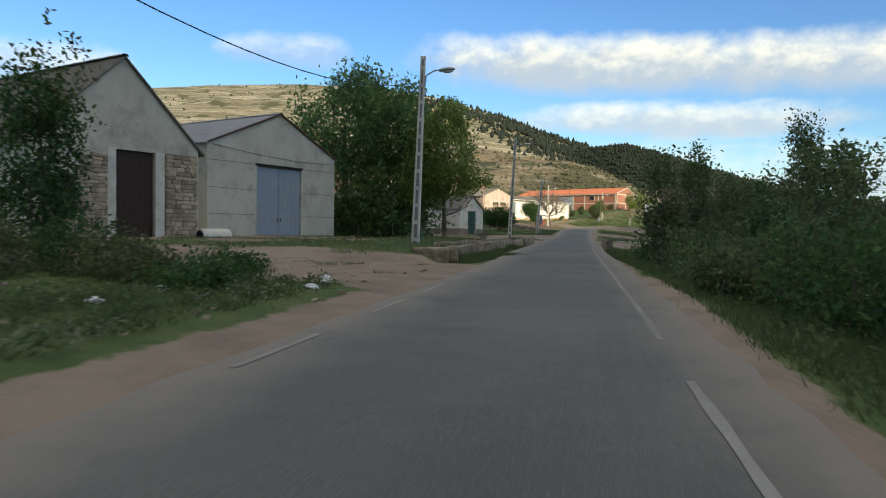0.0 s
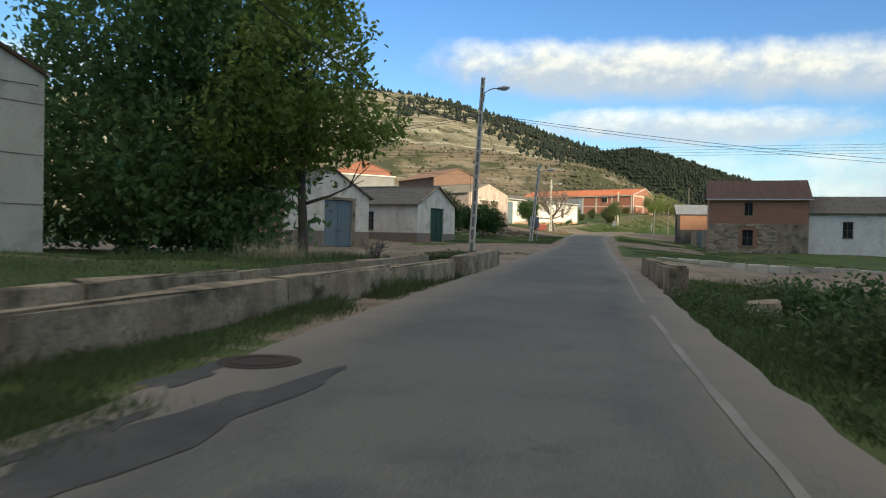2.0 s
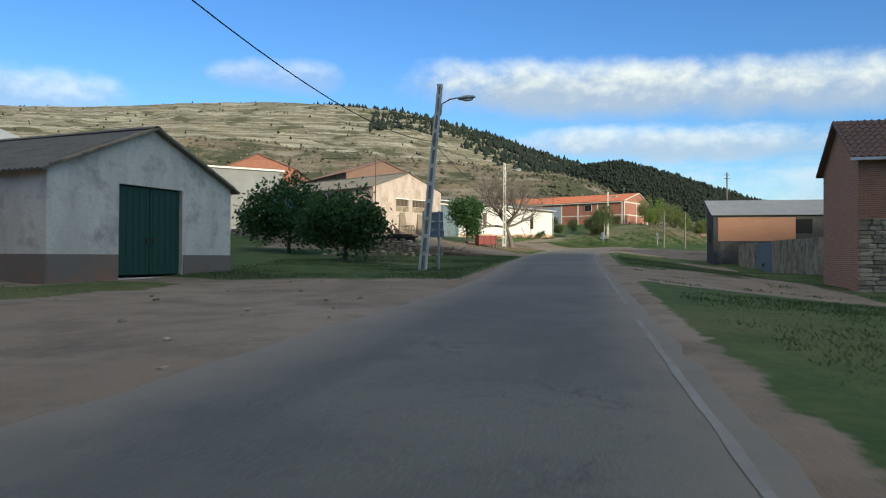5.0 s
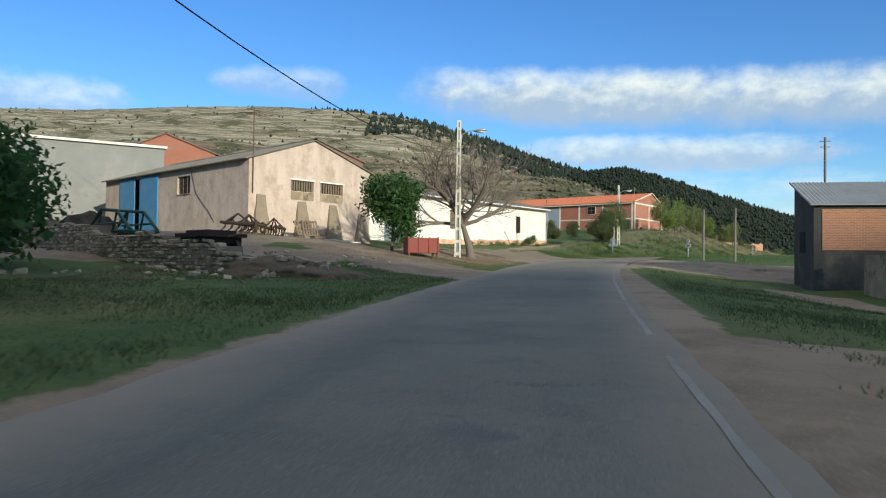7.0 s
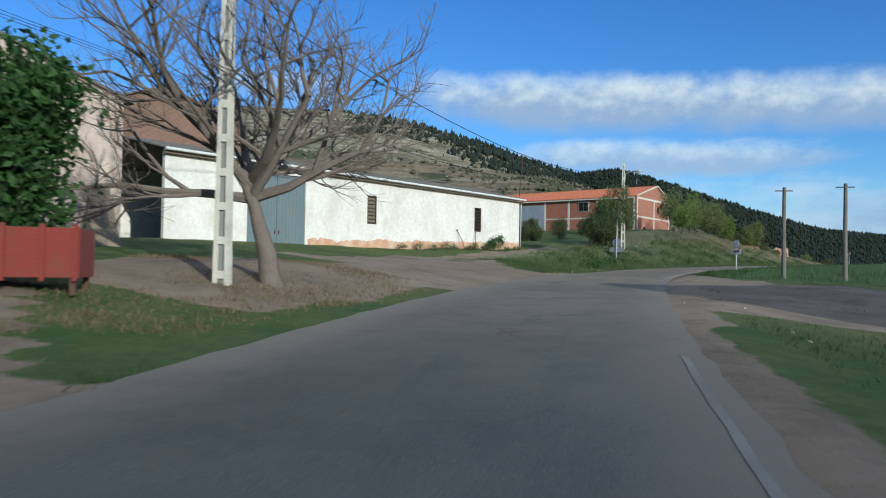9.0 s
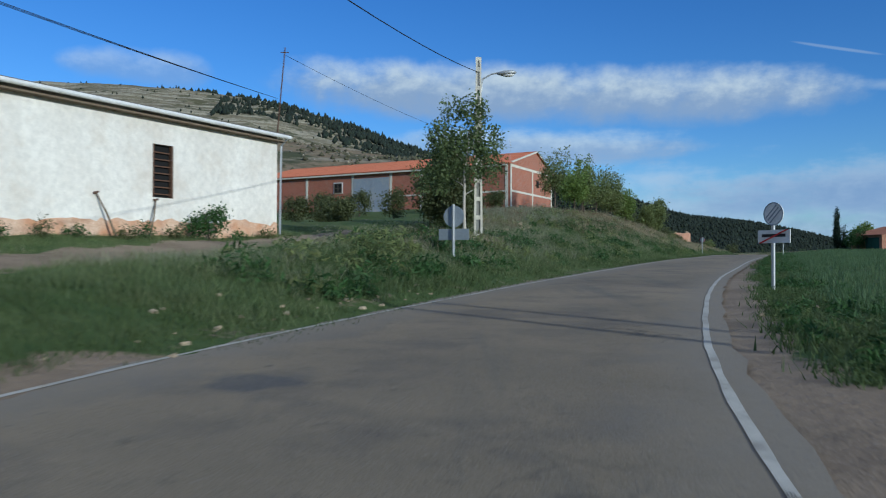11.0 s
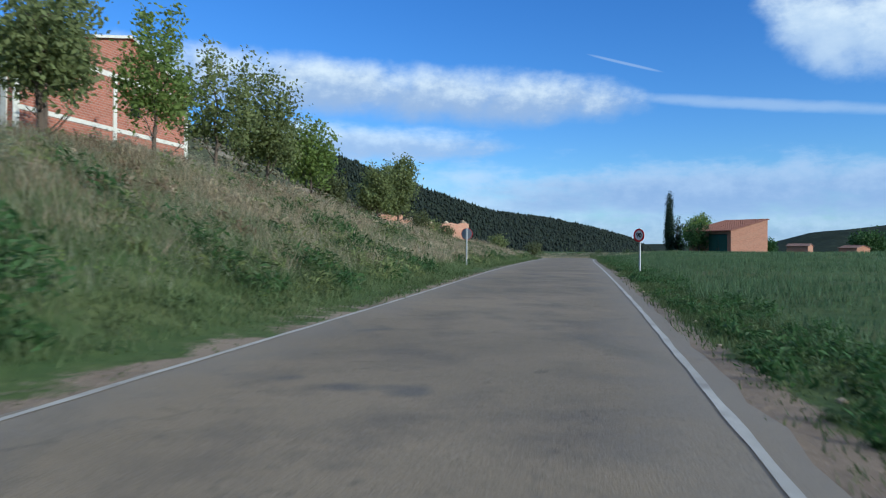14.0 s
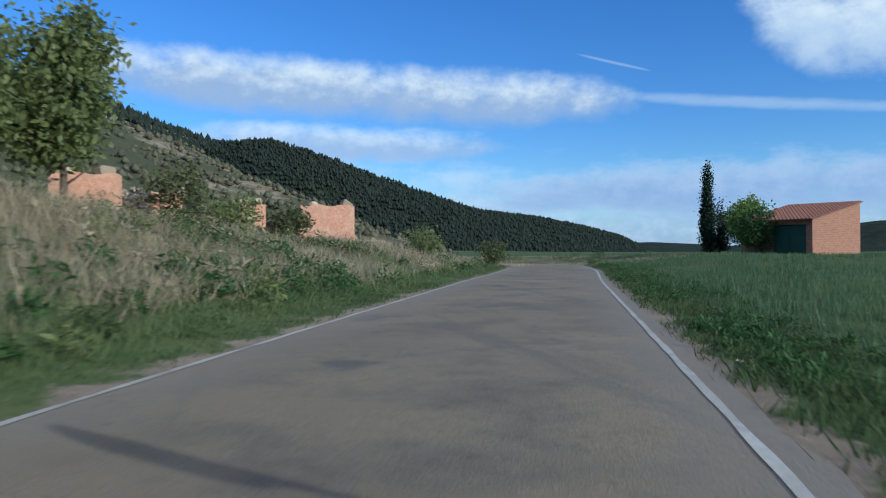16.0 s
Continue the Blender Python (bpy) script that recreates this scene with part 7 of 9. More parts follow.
for v0, v1, z0, z1 in ((6.95, 8.45, 10.45, 11.7), (20.6, 21.7, 10.1, 11.2)):
    strip(LF_RED, 33.494 - v1 - 0.1, 33.494 - v0 + 0.1, -0.05, -0.002, z0 - 0.1, z1 + 0.1, SIGN_WHITE, B_RED, "window_surround")
    win = window(LF_RED, 33.494 - v1, 33.494 - v0, z0, z1, B_RED, bars=2, rails=1, inset=-0.09, pane=DARK)
plank_door("door_leaf", LF_RED, 33.494 - 19.0, 33.494 - 14.2, 6.0, 11.6, STEEL_BLUE, B_RED, leaves=2, inset=-0.1, ribs=10)
for u0, z0 in ((7.2, 10.4), (2.2, 7.4), (8.2, 7.4)):
    # black slabs on the brick in place of unlit vents
    strip(FR_RED, u0, u0 + 0.7, -0.03, -0.002, z0, z0 + 0.75, DARK, B_RED, "vent_opening")
bm = bmesh.new()
tube(bm, [FR_RED(0.9, 0.4, 12.4), FR_RED(0.9, 0.4, 14.8)], [0.02, 0.015], 5)
for z in (14.2, 14.5):
    tube(bm, [FR_RED(0.5, 0.4, z), FR_RED(1.3, 0.4, z)], [0.012, 0.012], 4)
part("aerial", bm, GALV, B_RED, "thin roof aerial")
# the block shed: brick panel, openings, lean-to wall and blue gate
strip(FR_BLOCK, 0.35, 6.0, -0.03, -0.003, 2.0, 3.85, OLDBRICK, B_BLOCK, "brick_panel")
# black slabs, here and on the side wall, paint unlit openings; none is cut
strip(FR_BLOCK, 6.0, 7.2, -0.02, -0.004, 2.6, 3.7, DARK, B_BLOCK, "opening")
side = FR_BLOCK.turned(0, 3.2, -1)
strip(side, 1.0, 1.9, -0.02, -0.004, 1.9, 2.9, DARK, B_BLOCK, "opening")
yard = thing("yard_wall", "grey concrete block yard wall with faded blue gate", "wall")
yf = Frame(9.6, 125.6, math.atan2(-23.5, 0.6))
for u0, u1 in ((0, 5.2), (9.3, 20.8)):
    strip(yf, u0, u1, 0, 0.2, -1.2, 1.75, CONCRETE, yard, "wall_panel")
plank_door("gate_leaf", yf, 5.25, 9.25, -0.9, 1.7, STEEL_TEAL, yard, leaves=2, inset=0.04, ribs=8)


def annex():
    """The low white house joined to the brick and stone one."""
    b = thing("white_annex", "low white rendered house with grey roof", "house")
    fr = Frame(15.87, 94.6, -0.1)
    wall("front_wall", fr, 13, lambda u: 3.05, ((2.6, 3.4, 0.9, 2.3), (7.5, 8.5, -0.9, 1.6)), WHITE, b, -1.4, 0.3)
    wall("back_wall", fr.turned(13, 6, 2), 13, lambda u: 3.05, (), WHITE, b, -1.4, 0.3)
    wall("gable_wall", fr.turned(13, 0.303, 1), 5.4, lambda u: 3.05 + 1.4 * (1 - abs(u - 2.7) / 2.7), (), WHITE, b, -1.4, 0.3, peaks=(2.7,))
    sheet_roof("roof_slope", fr(0.0, -0.3, 3.0), fr(13.2, -0.3, 3.0), fr(13.2, 3, 4.6), fr(0.0, 3, 4.6), FIBRE, b, rows=3, step=0.012)
    sheet_roof("roof_slope", fr(13.2, 6.3, 3.0), fr(0.0, 6.3, 3.0), fr(0.0, 3, 4.6), fr(13.2, 3, 4.6), FIBRE, b, rows=3, step=0.012)
    window(fr, 2.6, 3.4, 0.9, 2.3, b)
    plank_door("door_leaf", fr, 7.5, 8.5, -0.9, 1.6, WOOD, b, leaves=1, ribs=5)


annex()


def far_barn(name, label, x, y, ang, width, depth, z0, eave, apex, wall_mat, roof_mat, style="sheet"):
    b = thing(name, label, "barn")
    fr = Frame(x, y, ang)
    gable_walls(fr, width, depth, eave, apex, width / 2, wall_mat, b, z0)
    gable_roof(fr, width, depth, eave, apex, width / 2, roof_mat, b, style=style)
    return fr, b


far_barn("green_hall", "tall dark green sheet-steel farm hall", -65.5, 108.0, 0.15, 17.0, 20, 0.5, 9.9, 13.4, GREEN_SHEET, GREYROOF)
FB, FBB = far_barn("brick_barn", "long brick barn with dark tiled roof", -38.8, 129.7, math.atan2(14.3, 12.2) + math.pi / 2, 9.0, 20, 1.0, 8.4, 10.5, OLDBRICK, OLDTILE, "tile")
# black slab painted on as an unlit opening
strip(FB.turned(9.0, 0, 1), 4, 6.5, -0.02, -0.003, 6.9, 7.9, DARK, FBB, "opening")
grey = thing("grey_store", "grey rendered store with pale roof edge", "shed")
gf2 = Frame(-57.0, 127.0, math.atan2(145.6 - 139.7, -36.2 + 42.9))
wall("front_wall", gf2, 27.5, lambda u: 10.35, (), GREYBLOCK, grey, 1.0)
strip(gf2, -0.2, 27.7, -0.25, 0.4, 10.353, 10.55, WHITE, grey, "roof_edge")
sheet_roof("roof_slope", gf2(-0.2, 0.4, 10.5), gf2(27.7, 0.4, 10.5), gf2(27.7, 9, 11.2), gf2(-0.2, 9, 11.2), OLDTILE, grey, pitch=0.24, height=0.05, rows=12, step=0.03)
wall("side_wall", gf2.turned(27.5, 0.253, 1), 8.5, lambda u: 10.4 + u * 0.08, (), RENDER, grey, 1.0)
far_barn("brick_gable_barn", "brick gabled barn with dull tiled roof", -54.5, 164.0, 0.25, 11.0, 14, 2.0, 13.4, 15.6, BRICK, OLDTILE, "tile")
far_barn("brick_gable_barn", "brick gabled barn with dull tiled roof", -31.5, 153.5, 0.75, 10.0, 14, 2.0, 11.2, 13.0, BROWNBRICK, OLDTILE, "tile")


for k, (x, y, w, h) in enumerate(((121, 312, 5.5, 5.6), (130, 309, 4.0, 5.3))):
    far_barn("far_shed", "small dark brick field shed far off", x, y, 0.7 - 0.5 * k, w, 4.0, 2.5, h, h + 0.5, OLDBRICK, OLDTILE)


def mono_barn():
    b = thing("field_barn", "pale orange brick field barn with red roof and green door", "barn")
    fr = Frame(61.2, 251.25, math.atan2(3.1, 6.4))
    wall("front_wall", fr, 7.6, lambda u: 6.2 + 1.4 * u / 7.6, (), FIELDBRICK, b, 2.5, 0.25)
    wall("side_wall", fr.turned(0, 4.8, -1), 4.547, lambda u: 6.16, ((2.2, 4.4, 3.2, 5.85),), FIELDBRICK, b, 2.5, 0.25)
    wall("side_wall", fr.turned(7.6, 0.253, 1), 4.547, lambda u: 7.55, (), FIELDBRICK, b, 2.5, 0.25)
    wall("back_wall", fr.turned(7.34, 4.8, 2), 7.08, lambda u: 7.5 - 1.3 * u / 7.6, (), FIELDBRICK, b, 2.5, 0.25)
    sheet_roof("roof_slope", fr(-0.3, 5.0, 6.18), fr(-0.3, -0.15, 6.18), fr(7.75, -0.15, 7.66), fr(7.75, 5.0, 7.66), FIELDTILE, b, pitch=0.24, height=0.05, rows=18, step=0.03)
    plank_door("door_leaf", fr.turned(0, 4.8, -1), 2.2, 4.4, 3.2, 5.83, STEEL_GREEN, b, leaves=2, ribs=6)


mono_barn()


def ruin(x, y, ang, w, d, h, mat, seed, stones=10, course=0.0):
    """A broken wall stump with a ragged stepped top; rubble pieces on and round it."""
    r = thing("ruined_wall", "broken orange brick and rubble wall stump", "ruin", "ruined walls")
    rng = random.Random(seed)
    z = ground_z(x, y)
    fr = Frame(x, y, ang, z)
    n = max(9, int(w / 0.16))
    worn = 0.22 if mat is STONE else 0.05
    prof = [h * (1 - worn * abs(math.sin(seed + 2.3 * k / n * 3)) - rng.uniform(0, worn * 0.6)) for k in range(n)]
    wall("stump", fr, w, lambda u: float(np.interp(u, np.linspace(0, w, n), prof)), (), mat, r, -0.4, d, peaks=tuple(np.linspace(0, w, n)[1:-1]))
    if course:
        stone_face(fr, 0, w, -0.1, course, r, seed + 200, w=0.34, h=0.17, proud=0.07, deep=0.2, wild=9, name="rubble_stone")
    for k in range(stones):
        ob = new("rubble_stone", rng.choice(STONES))
        ob.parent = r
        q = rng.uniform(0.5, 1.2)
        if k % 3:
            at = fr(rng.uniform(-0.6, w + 0.6), rng.uniform(-0.8, -0.2), 0.05)
        else:
            u = rng.uniform(0.1, w - 0.1)
            at = fr(u, d * rng.uniform(0.2, 0.8), float(np.interp(u, np.linspace(0, w, n), prof)) + 0.04)
        ob.matrix_basis = pose(*at, rng.uniform(0, 90), rng.uniform(0, 30), rng.uniform(0, 180)) @ Matrix.Diagonal((0.4 * q, 0.3 * q, 0.25 * q, 1))
    return r


ruin(28.45, 241.6, 0.0, 2.2, 1.8, 1.7, MUDWALL, 1, 6)
ruin(26.2, 238.0, 0.1, 0.9, 0.7, 1.35, MUDWALL, 2)
ruin(23.8, 234.2, 0.1, 0.9, 0.8, 1.25, MUDWALL, 3)
ruin(21.9, 231.3, 0.05, 1.6, 0.6, 1.1, MUDWALL, 4, 12)
ruin(24.9, 236.0, 0.6, 2.2, 0.45, 1.15, STONE, 5, 16, 0.95)
ruin(19.8, 227.8, 0.5, 1.7, 0.5, 1.2, STONE, 6, 14, 1.0)
ruin(27.2, 239.6, 0.9, 1.4, 0.4, 0.95, STONE, 7, 14, 0.8)
ruin(22.9, 233.0, 0.95, 1.6, 0.45, 1.2, STONE, 8, 14, 1.0)
ruin(30.6, 243.4, 0.75, 2.6, 0.4, 0.45, STONE, 9, 14, 0.4)


# ---------------------------------------------------------------- signs
def disc(bm, c, axis, r, t, sides=40):
    q = Vector(axis).to_track_quat("Z", "Y").to_matrix().to_4x4()
    bmesh.ops.create_cone(bm, cap_ends=True, segments=sides, radius1=r, radius2=r, depth=t, matrix=Matrix.Translation(c) @ q)


def ring(bm, c, axis, r0, r1, t, sides=40):
    q = Matrix.Translation(c) @ Vector(axis).to_track_quat("Z", "Y").to_matrix().to_4x4()
    rows = []
    for r, z in ((r0, -t / 2), (r1, -t / 2), (r1, t / 2), (r0, t / 2)):
        rows.append([bm.verts.new(q @ Vector((r * math.cos(a), r * math.sin(a), z))) for a in (2 * math.pi * k / sides for k in range(sides))])
    for k in range(4):
        for i in range(sides):
            bm.faces.new((rows[k][i], rows[k][(i + 1) % sides], rows[(k + 1) % 4][(i + 1) % sides], rows[(k + 1) % 4][i]))


def post(x, y, z0, z1, parent, mat=None, r=0.038):
    bm = bmesh.new()
    tube(bm, [(x, y, z0), (x, y, z1)], [r, r], 10)
    return part("post", bm, mat or GALV, parent)


def lettering(name, text, size, at, mat, parent):
    cu = bpy.data.curves.new(name, "FONT")
    cu.body, cu.size, cu.align_x, cu.align_y, cu.extrude, cu.offset = text, size, "CENTER", "CENTER", 0.002, 0.012
    tmp = bpy.data.objects.new(name, cu)
    me = bpy.data.meshes.new_from_object(tmp)
    bpy.data.objects.remove(tmp)
    me.materials.append(mat)
    ob = new(name, me)
    ob.parent = parent
    ob.matrix_basis = at
    return ob


def speed_sign(x, y, zc, facing, base):
    s = thing("speed_limit_sign", "round red-rimmed 90 speed limit sign on a steel post", "road sign")
    a = Vector((math.cos(facing), math.sin(facing), 0))
    post(x - a.x * 0.05, y - a.y * 0.05, base, zc + 0.3, s)
    bm = bmesh.new()
    disc(bm, (x, y, zc), a, 0.27, 0.02)
    face = part("sign_plate", bm, SIGN_WHITE, s)
    bm = bmesh.new()
    ring(bm, Vector((x, y, zc)) + a * 0.012, a, 0.2, 0.272, 0.012)
    part("red_rim", bm, SIGN_RED, face)
    m = Matrix.Translation(Vector((x, y, zc)) + a * 0.016) @ Matrix.Rotation(facing + math.pi / 2, 4, "Z") @ Matrix.Rotation(math.pi / 2, 4, "X")
    lettering("numerals", "90", 0.26, m, SIGN_BLACK, face)
    return s


speed_sign(29.88, 212.1, 4.43, math.radians(203), 2.6)
back = thing("road_sign_back", "grey back of a round road sign on a steel post", "road sign")
post(23.15, 214.0, 2.7, 4.68, back, r=0.03)
bm = bmesh.new()
disc(bm, (23.17, 214.06, 4.45), (0.57, 0.82, 0), 0.225, 0.02)
plate = part("sign_plate", bm, SIGN_BACK, back)
bm = bmesh.new()
ring(bm, (23.175, 214.072, 4.45), (0.57, 0.82, 0), 0.215, 0.24, 0.03)
part("sign_rim", bm, SIGN_RED, plate)

# town end sign, with a struck-through plate and an end-of-limit disc
end = thing("town_end_sign", "white town end plate below a round end-of-limit sign", "road sign")
post(6.58, 159.15, 1.7, 3.72, end)
a = Vector((-0.89, -0.45, 0)).normalized()
b = Vector((0, 0, 1)).cross(a)
bm = bmesh.new()
disc(bm, Vector((6.56, 159.08, 3.55)), a, 0.23, 0.02)
plate = part("round_plate", bm, SIGN_WHITE, end)
bm = bmesh.new()
ring(bm, Vector((6.56, 159.08, 3.55)) + a * 0.012, a, 0.212, 0.232, 0.01)
part("rim", bm, SIGN_BACK, plate)
for off in (-0.07, 0.0, 0.07):
    bm = bmesh.new()
    c = Vector((6.56, 159.08, 3.55)) + a * 0.014
    d1 = (b * 0.707 + Vector((0, 0, 0.707)))
    d2 = (b * -0.707 + Vector((0, 0, 0.707)))
    o = c + d2 * off
    hexa(bm, [o - d1 * 0.18 - d2 * 0.012, o + d1 * 0.18 - d2 * 0.012, o + d1 * 0.18 + d2 * 0.012, o - d1 * 0.18 + d2 * 0.012] + [p + a * 0.004 for p in (o - d1 * 0.18 - d2 * 0.012, o + d1 * 0.18 - d2 * 0.012, o + d1 * 0.18 + d2 * 0.012, o - d1 * 0.18 + d2 * 0.012)])
    part("stripe", bm, SIGN_BACK, plate)


def board(c, wide, high, axis, mat, parent, name, t=0.02):
    bm = bmesh.new()
    s = Vector((0, 0, 1)).cross(axis)
    up = Vector((0, 0, 1))
    p = [c - s * wide / 2 - up * high / 2, c + s * wide / 2 - up * high / 2, c + s * wide / 2 + up * high / 2, c - s * wide / 2 + up * high / 2]
    hexa(bm, [q - axis * t / 2 for q in p] + [q + axis * t / 2 for q in p])
    bmesh.ops.recalc_face_normals(bm, faces=bm.faces)
    return part(name, bm, mat, parent)


plate = board(Vector((6.56, 159.07, 3.1)), 0.76, 0.26, a, SIGN_WHITE, end, "name_plate")
board(Vector((6.56, 159.07, 3.12)) + a * 0.014, 0.56, 0.06, a, SIGN_BLACK, plate, "unreadable_name_bar", 0.006)
bm = bmesh.new()
c = Vector((6.56, 159.07, 3.1)) + a * 0.02
hexa(bm, [c - b * 0.36 - Vector((0, 0, 0.13)), c - b * 0.28 - Vector((0, 0, 0.13)), c + b * 0.36 + Vector((0, 0, 0.13)), c + b * 0.28 + Vector((0, 0, 0.13))] + [q + a * 0.004 for q in (c - b * 0.36 - Vector((0, 0, 0.13)), c - b * 0.28 - Vector((0, 0, 0.13)), c + b * 0.36 + Vector((0, 0, 0.13)), c + b * 0.28 + Vector((0, 0, 0.13)))])
part("diagonal_bar", bm, SIGN_RED, plate, "red diagonal bar")

# backs of the town entry sign opposite
entry = thing("town_entry_sign_back", "grey backs of a round and a rectangular sign", "road sign")
post(0.14, 162.6, 2.0, 4.0, entry)
f = Vector((0.35, 0.94, 0))
bm = bmesh.new()
disc(bm, (0.15, 162.65, 3.7), f, 0.27, 0.02)
part("round_plate", bm, SIGN_BACK, entry)
board(Vector((0.15, 162.65, 3.25)), 0.8, 0.28, f, SIGN_BACK, entry, "name_plate")

# three stacked direction boards, seen from behind, on two posts
panel = thing("direction_sign_back", "grey-blue backs of three stacked direction boards on two posts", "road sign")
for x, y in ((-7.9, 94.88), (-7.3, 95.0)):
    post(x, y, -0.3, 2.42, panel, r=0.045)
f = Vector((0.12, 0.99, 0)).normalized()
for z, w, h in ((2.2, 0.82, 0.36), (1.84, 0.84, 0.32), (1.52, 0.92, 0.28)):
    pl = board(Vector((-7.54, 95.05, z)), w, h, f, SIGN_BACK, panel, "board")
    for dz in (-h / 2 + 0.03, h / 2 - 0.03):
        board(Vector((-7.54, 95.03, z + dz)) - f * 0.02, w, 0.03, f, GALV, pl, "stiffener", 0.03)
bm = bmesh.new()
FRB = Frame(-8.1, 94.7, 0.2, ground_z(-7.7, 94.8))
FRB.box(bm, 0, 0.5, 0, 0.35, -0.1, 0.1)
part("concrete_foot", bm, CONCRETE, panel)

# two slim posts at the field corner
for x, y, h in ((6.3, 148.2, 3.8), (8.36, 147.3, 3.9)):
    p = thing("line_post", "slim grey concrete line post", "post", "line posts")
    z = ground_z(x, y)
    bm = bmesh.new()
    tube(bm, [(x, y, z - 0.3), (x, y, z + h * 0.5), (x + 0.02, y, z + h)], [0.1, 0.085, 0.07], 9)
    part("shaft", bm, FIBRE, p)
    bm = bmesh.new()
    tube(bm, [(x - 0.35, y, z + h - 0.15), (x + 0.35, y, z + h - 0.15)], [0.025, 0.025], 5)
    part("cross_arm", bm, RUSTY, p)
mast3 = thing("wire_mast", "tall slim steel mast behind the block shed", "mast")
bm = bmesh.new()
tube(bm, [(9.85, 131.75, ground_z(9.85, 131.75) - 0.3), (9.85, 131.75, 4.0), (9.85, 131.75, 7.9)], [0.075, 0.065, 0.06], 8)
part("pole", bm, FIBRE, mast3)
for z in (7.4, 7.7):
    bm = bmesh.new()
    tube(bm, [(9.6, 131.75, z), (10.1, 131.75, z)], [0.02, 0.02], 5)
    part("cross_arm", bm, RUSTY, mast3)


# ---------------------------------------------------------------- cables
def cable(a, b, sag, r=0.014, label="sagging black overhead cable"):
    a, b = Vector(a), Vector(b)
    bm = bmesh.new()
    tube(bm, [a.lerp(b, k / 24) - Vector((0, 0, 4 * sag * (k / 24) * (1 - k / 24))) for k in range(25)], [r] * 25, 5, cap=False)
    tagged(part("overhead_cable", bm, CABLE), label, "cable", "overhead cables")


cable((-7.2, 28.5, 6.1), (-7.0, -7, 5.5), 2.2, 0.013)
cable((-7.2, 28.5, 6.1), (-7.3, 64, 6.6), 2.0, 0.013)
cable((-7.3, 64, 6.4), (-7.4, 94.2, 5.05), 1.4, 0.013)
cable((-7.4, 94.2, 5.05), (-8.6, 128.7, 7.2), 1.08, 0.013)
cable((-8.6, 128.7, 7.15), (0.9, 170.1, 9.25), 1.3, 0.013)
cable((-7.3, 64, 6.65), (30.0, 75.0, 4.6), 0.6, 0.013)
cable((-7.3, 64, 6.55), (30.0, 75.0, 4.4), 0.65, 0.011)
cable((-7.3, 64, 6.6), (-45, 77, 5.7), 0.5)
cable((-7.3, 64, 6.5), (-45, 77.5, 5.1), 0.5)
for k in range(4):
    cable((-62, 66, 4.9 + 0.12 * k), (60, 60, 4.75 + 0.14 * k), 0.5, 0.006, "thin overhead telephone wire")
for k in range(3):
    cable((-20.3 + 0.3 * k, 128.0, 9.3), (-90, 150 + 4 * k, 17), 1.0, 0.008, "thin overhead service wire")
    cable((-20.3 + 0.3 * k, 128.0, 9.3), (-6.9, 172.6, 8.9), 0.6, 0.008, "thin overhead service wire")
cable((-6.6, 172.6, 10.6), (5.5, 218.2, 13.9), 0.7, 0.008, "thin overhead service wire")
mast2 = thing("roof_mast", "thin steel wire mast on the shed gable", "mast")
bm = bmesh.new()
tube(bm, [(-6.9, 172.6, 7.4), (-6.6, 172.6, 10.9)], [0.03, 0.022], 6)
part("pole", bm, RUSTY, mast2)
bm = bmesh.new()
tube(bm, [(-6.78, 172.6, 10.7), (-6.45, 172.6, 10.7)], [0.018, 0.018], 5)
part("cross_arm", bm, RUSTY, mast2)


# ---------------------------------------------------------------- farm clutter
def skip(x, y, ang):
    s = thing("red_trailer_box", "rusty red steel trailer box on short legs", "trailer")
    z = ground_z(x, y)
    fr = Frame(x, y, ang, z)
    for u0, u1, w0, w1 in ((0, 1.5, 0, 0.04), (0, 1.5, 0.96, 1.0), (0, 0.04, 0.04, 0.96), (1.46, 1.5, 0.04, 0.96)):
        strip(fr, u0, u1, w0, w1, 0.15, 0.85, RED_PAINT, s, "side_panel")
    strip(fr, 0.04, 1.46, 0.04, 0.96, 0.15, 0.19, RED_PAINT, s, "floor_panel")
    for u in (0.02, 0.5, 1.0, 1.42):
        strip(fr, u, u + 0.06, -0.04, -0.002, 0.1, 0.9, RED_PAINT, s, "stay")
    for u, w in ((0.05, 0.05), (1.37, 0.05), (0.05, 0.87), (1.37, 0.87)):
        strip(fr, u, u + 0.08, w, w + 0.08, -0.1, 0.15, RUSTY, s, "leg")


skip(-10.2, 124.3, 0.45)


def plough(x, y, ang, mat, label, tines=6, length=2.0):
    p = thing("farm_implement", label, "farm machine", "farm machines by the barn")
    z = ground_z(x, y)
    fr = Frame(x, y, ang, z)
    for w in (0.0, 0.7):
        bm = bmesh.new()
        tube(bm, [fr(0, w, 0.5), fr(length, w, 0.42)], [0.08, 0.08], 6)
        part("beam", bm, mat, p)
    for k in range(tines):
        u = length * (k + 0.5) / tines
        bm = bmesh.new()
        w = 0.7 * (k % 2)
        tube(bm, [fr(u - 0.05, w, 0.46), fr(u + 0.2, w + 0.05, 0.5 + 0.06 * (k % 3)), fr(u + 0.14, w, 0.24), fr(u - 0.1, w - 0.05, 0.02)], [0.05, 0.05, 0.045, 0.02], 5)
        part("tine", bm, mat, p)
    for u in (0.2, length - 0.2):
        bm = bmesh.new()
        tube(bm, [fr(u, 0, 0.48), fr(length / 2, 0.35, 0.95), fr(u, 0.7, 0.46)], [0.05] * 3, 5)
        part("hitch_bar", bm, mat, p)
    bm = bmesh.new()
    ring(bm, fr(length + 0.1, 0.35, 0.32), fr.c, 0.22, 0.3, 0.06, 20)
    part("wheel", bm, RUSTY, p)


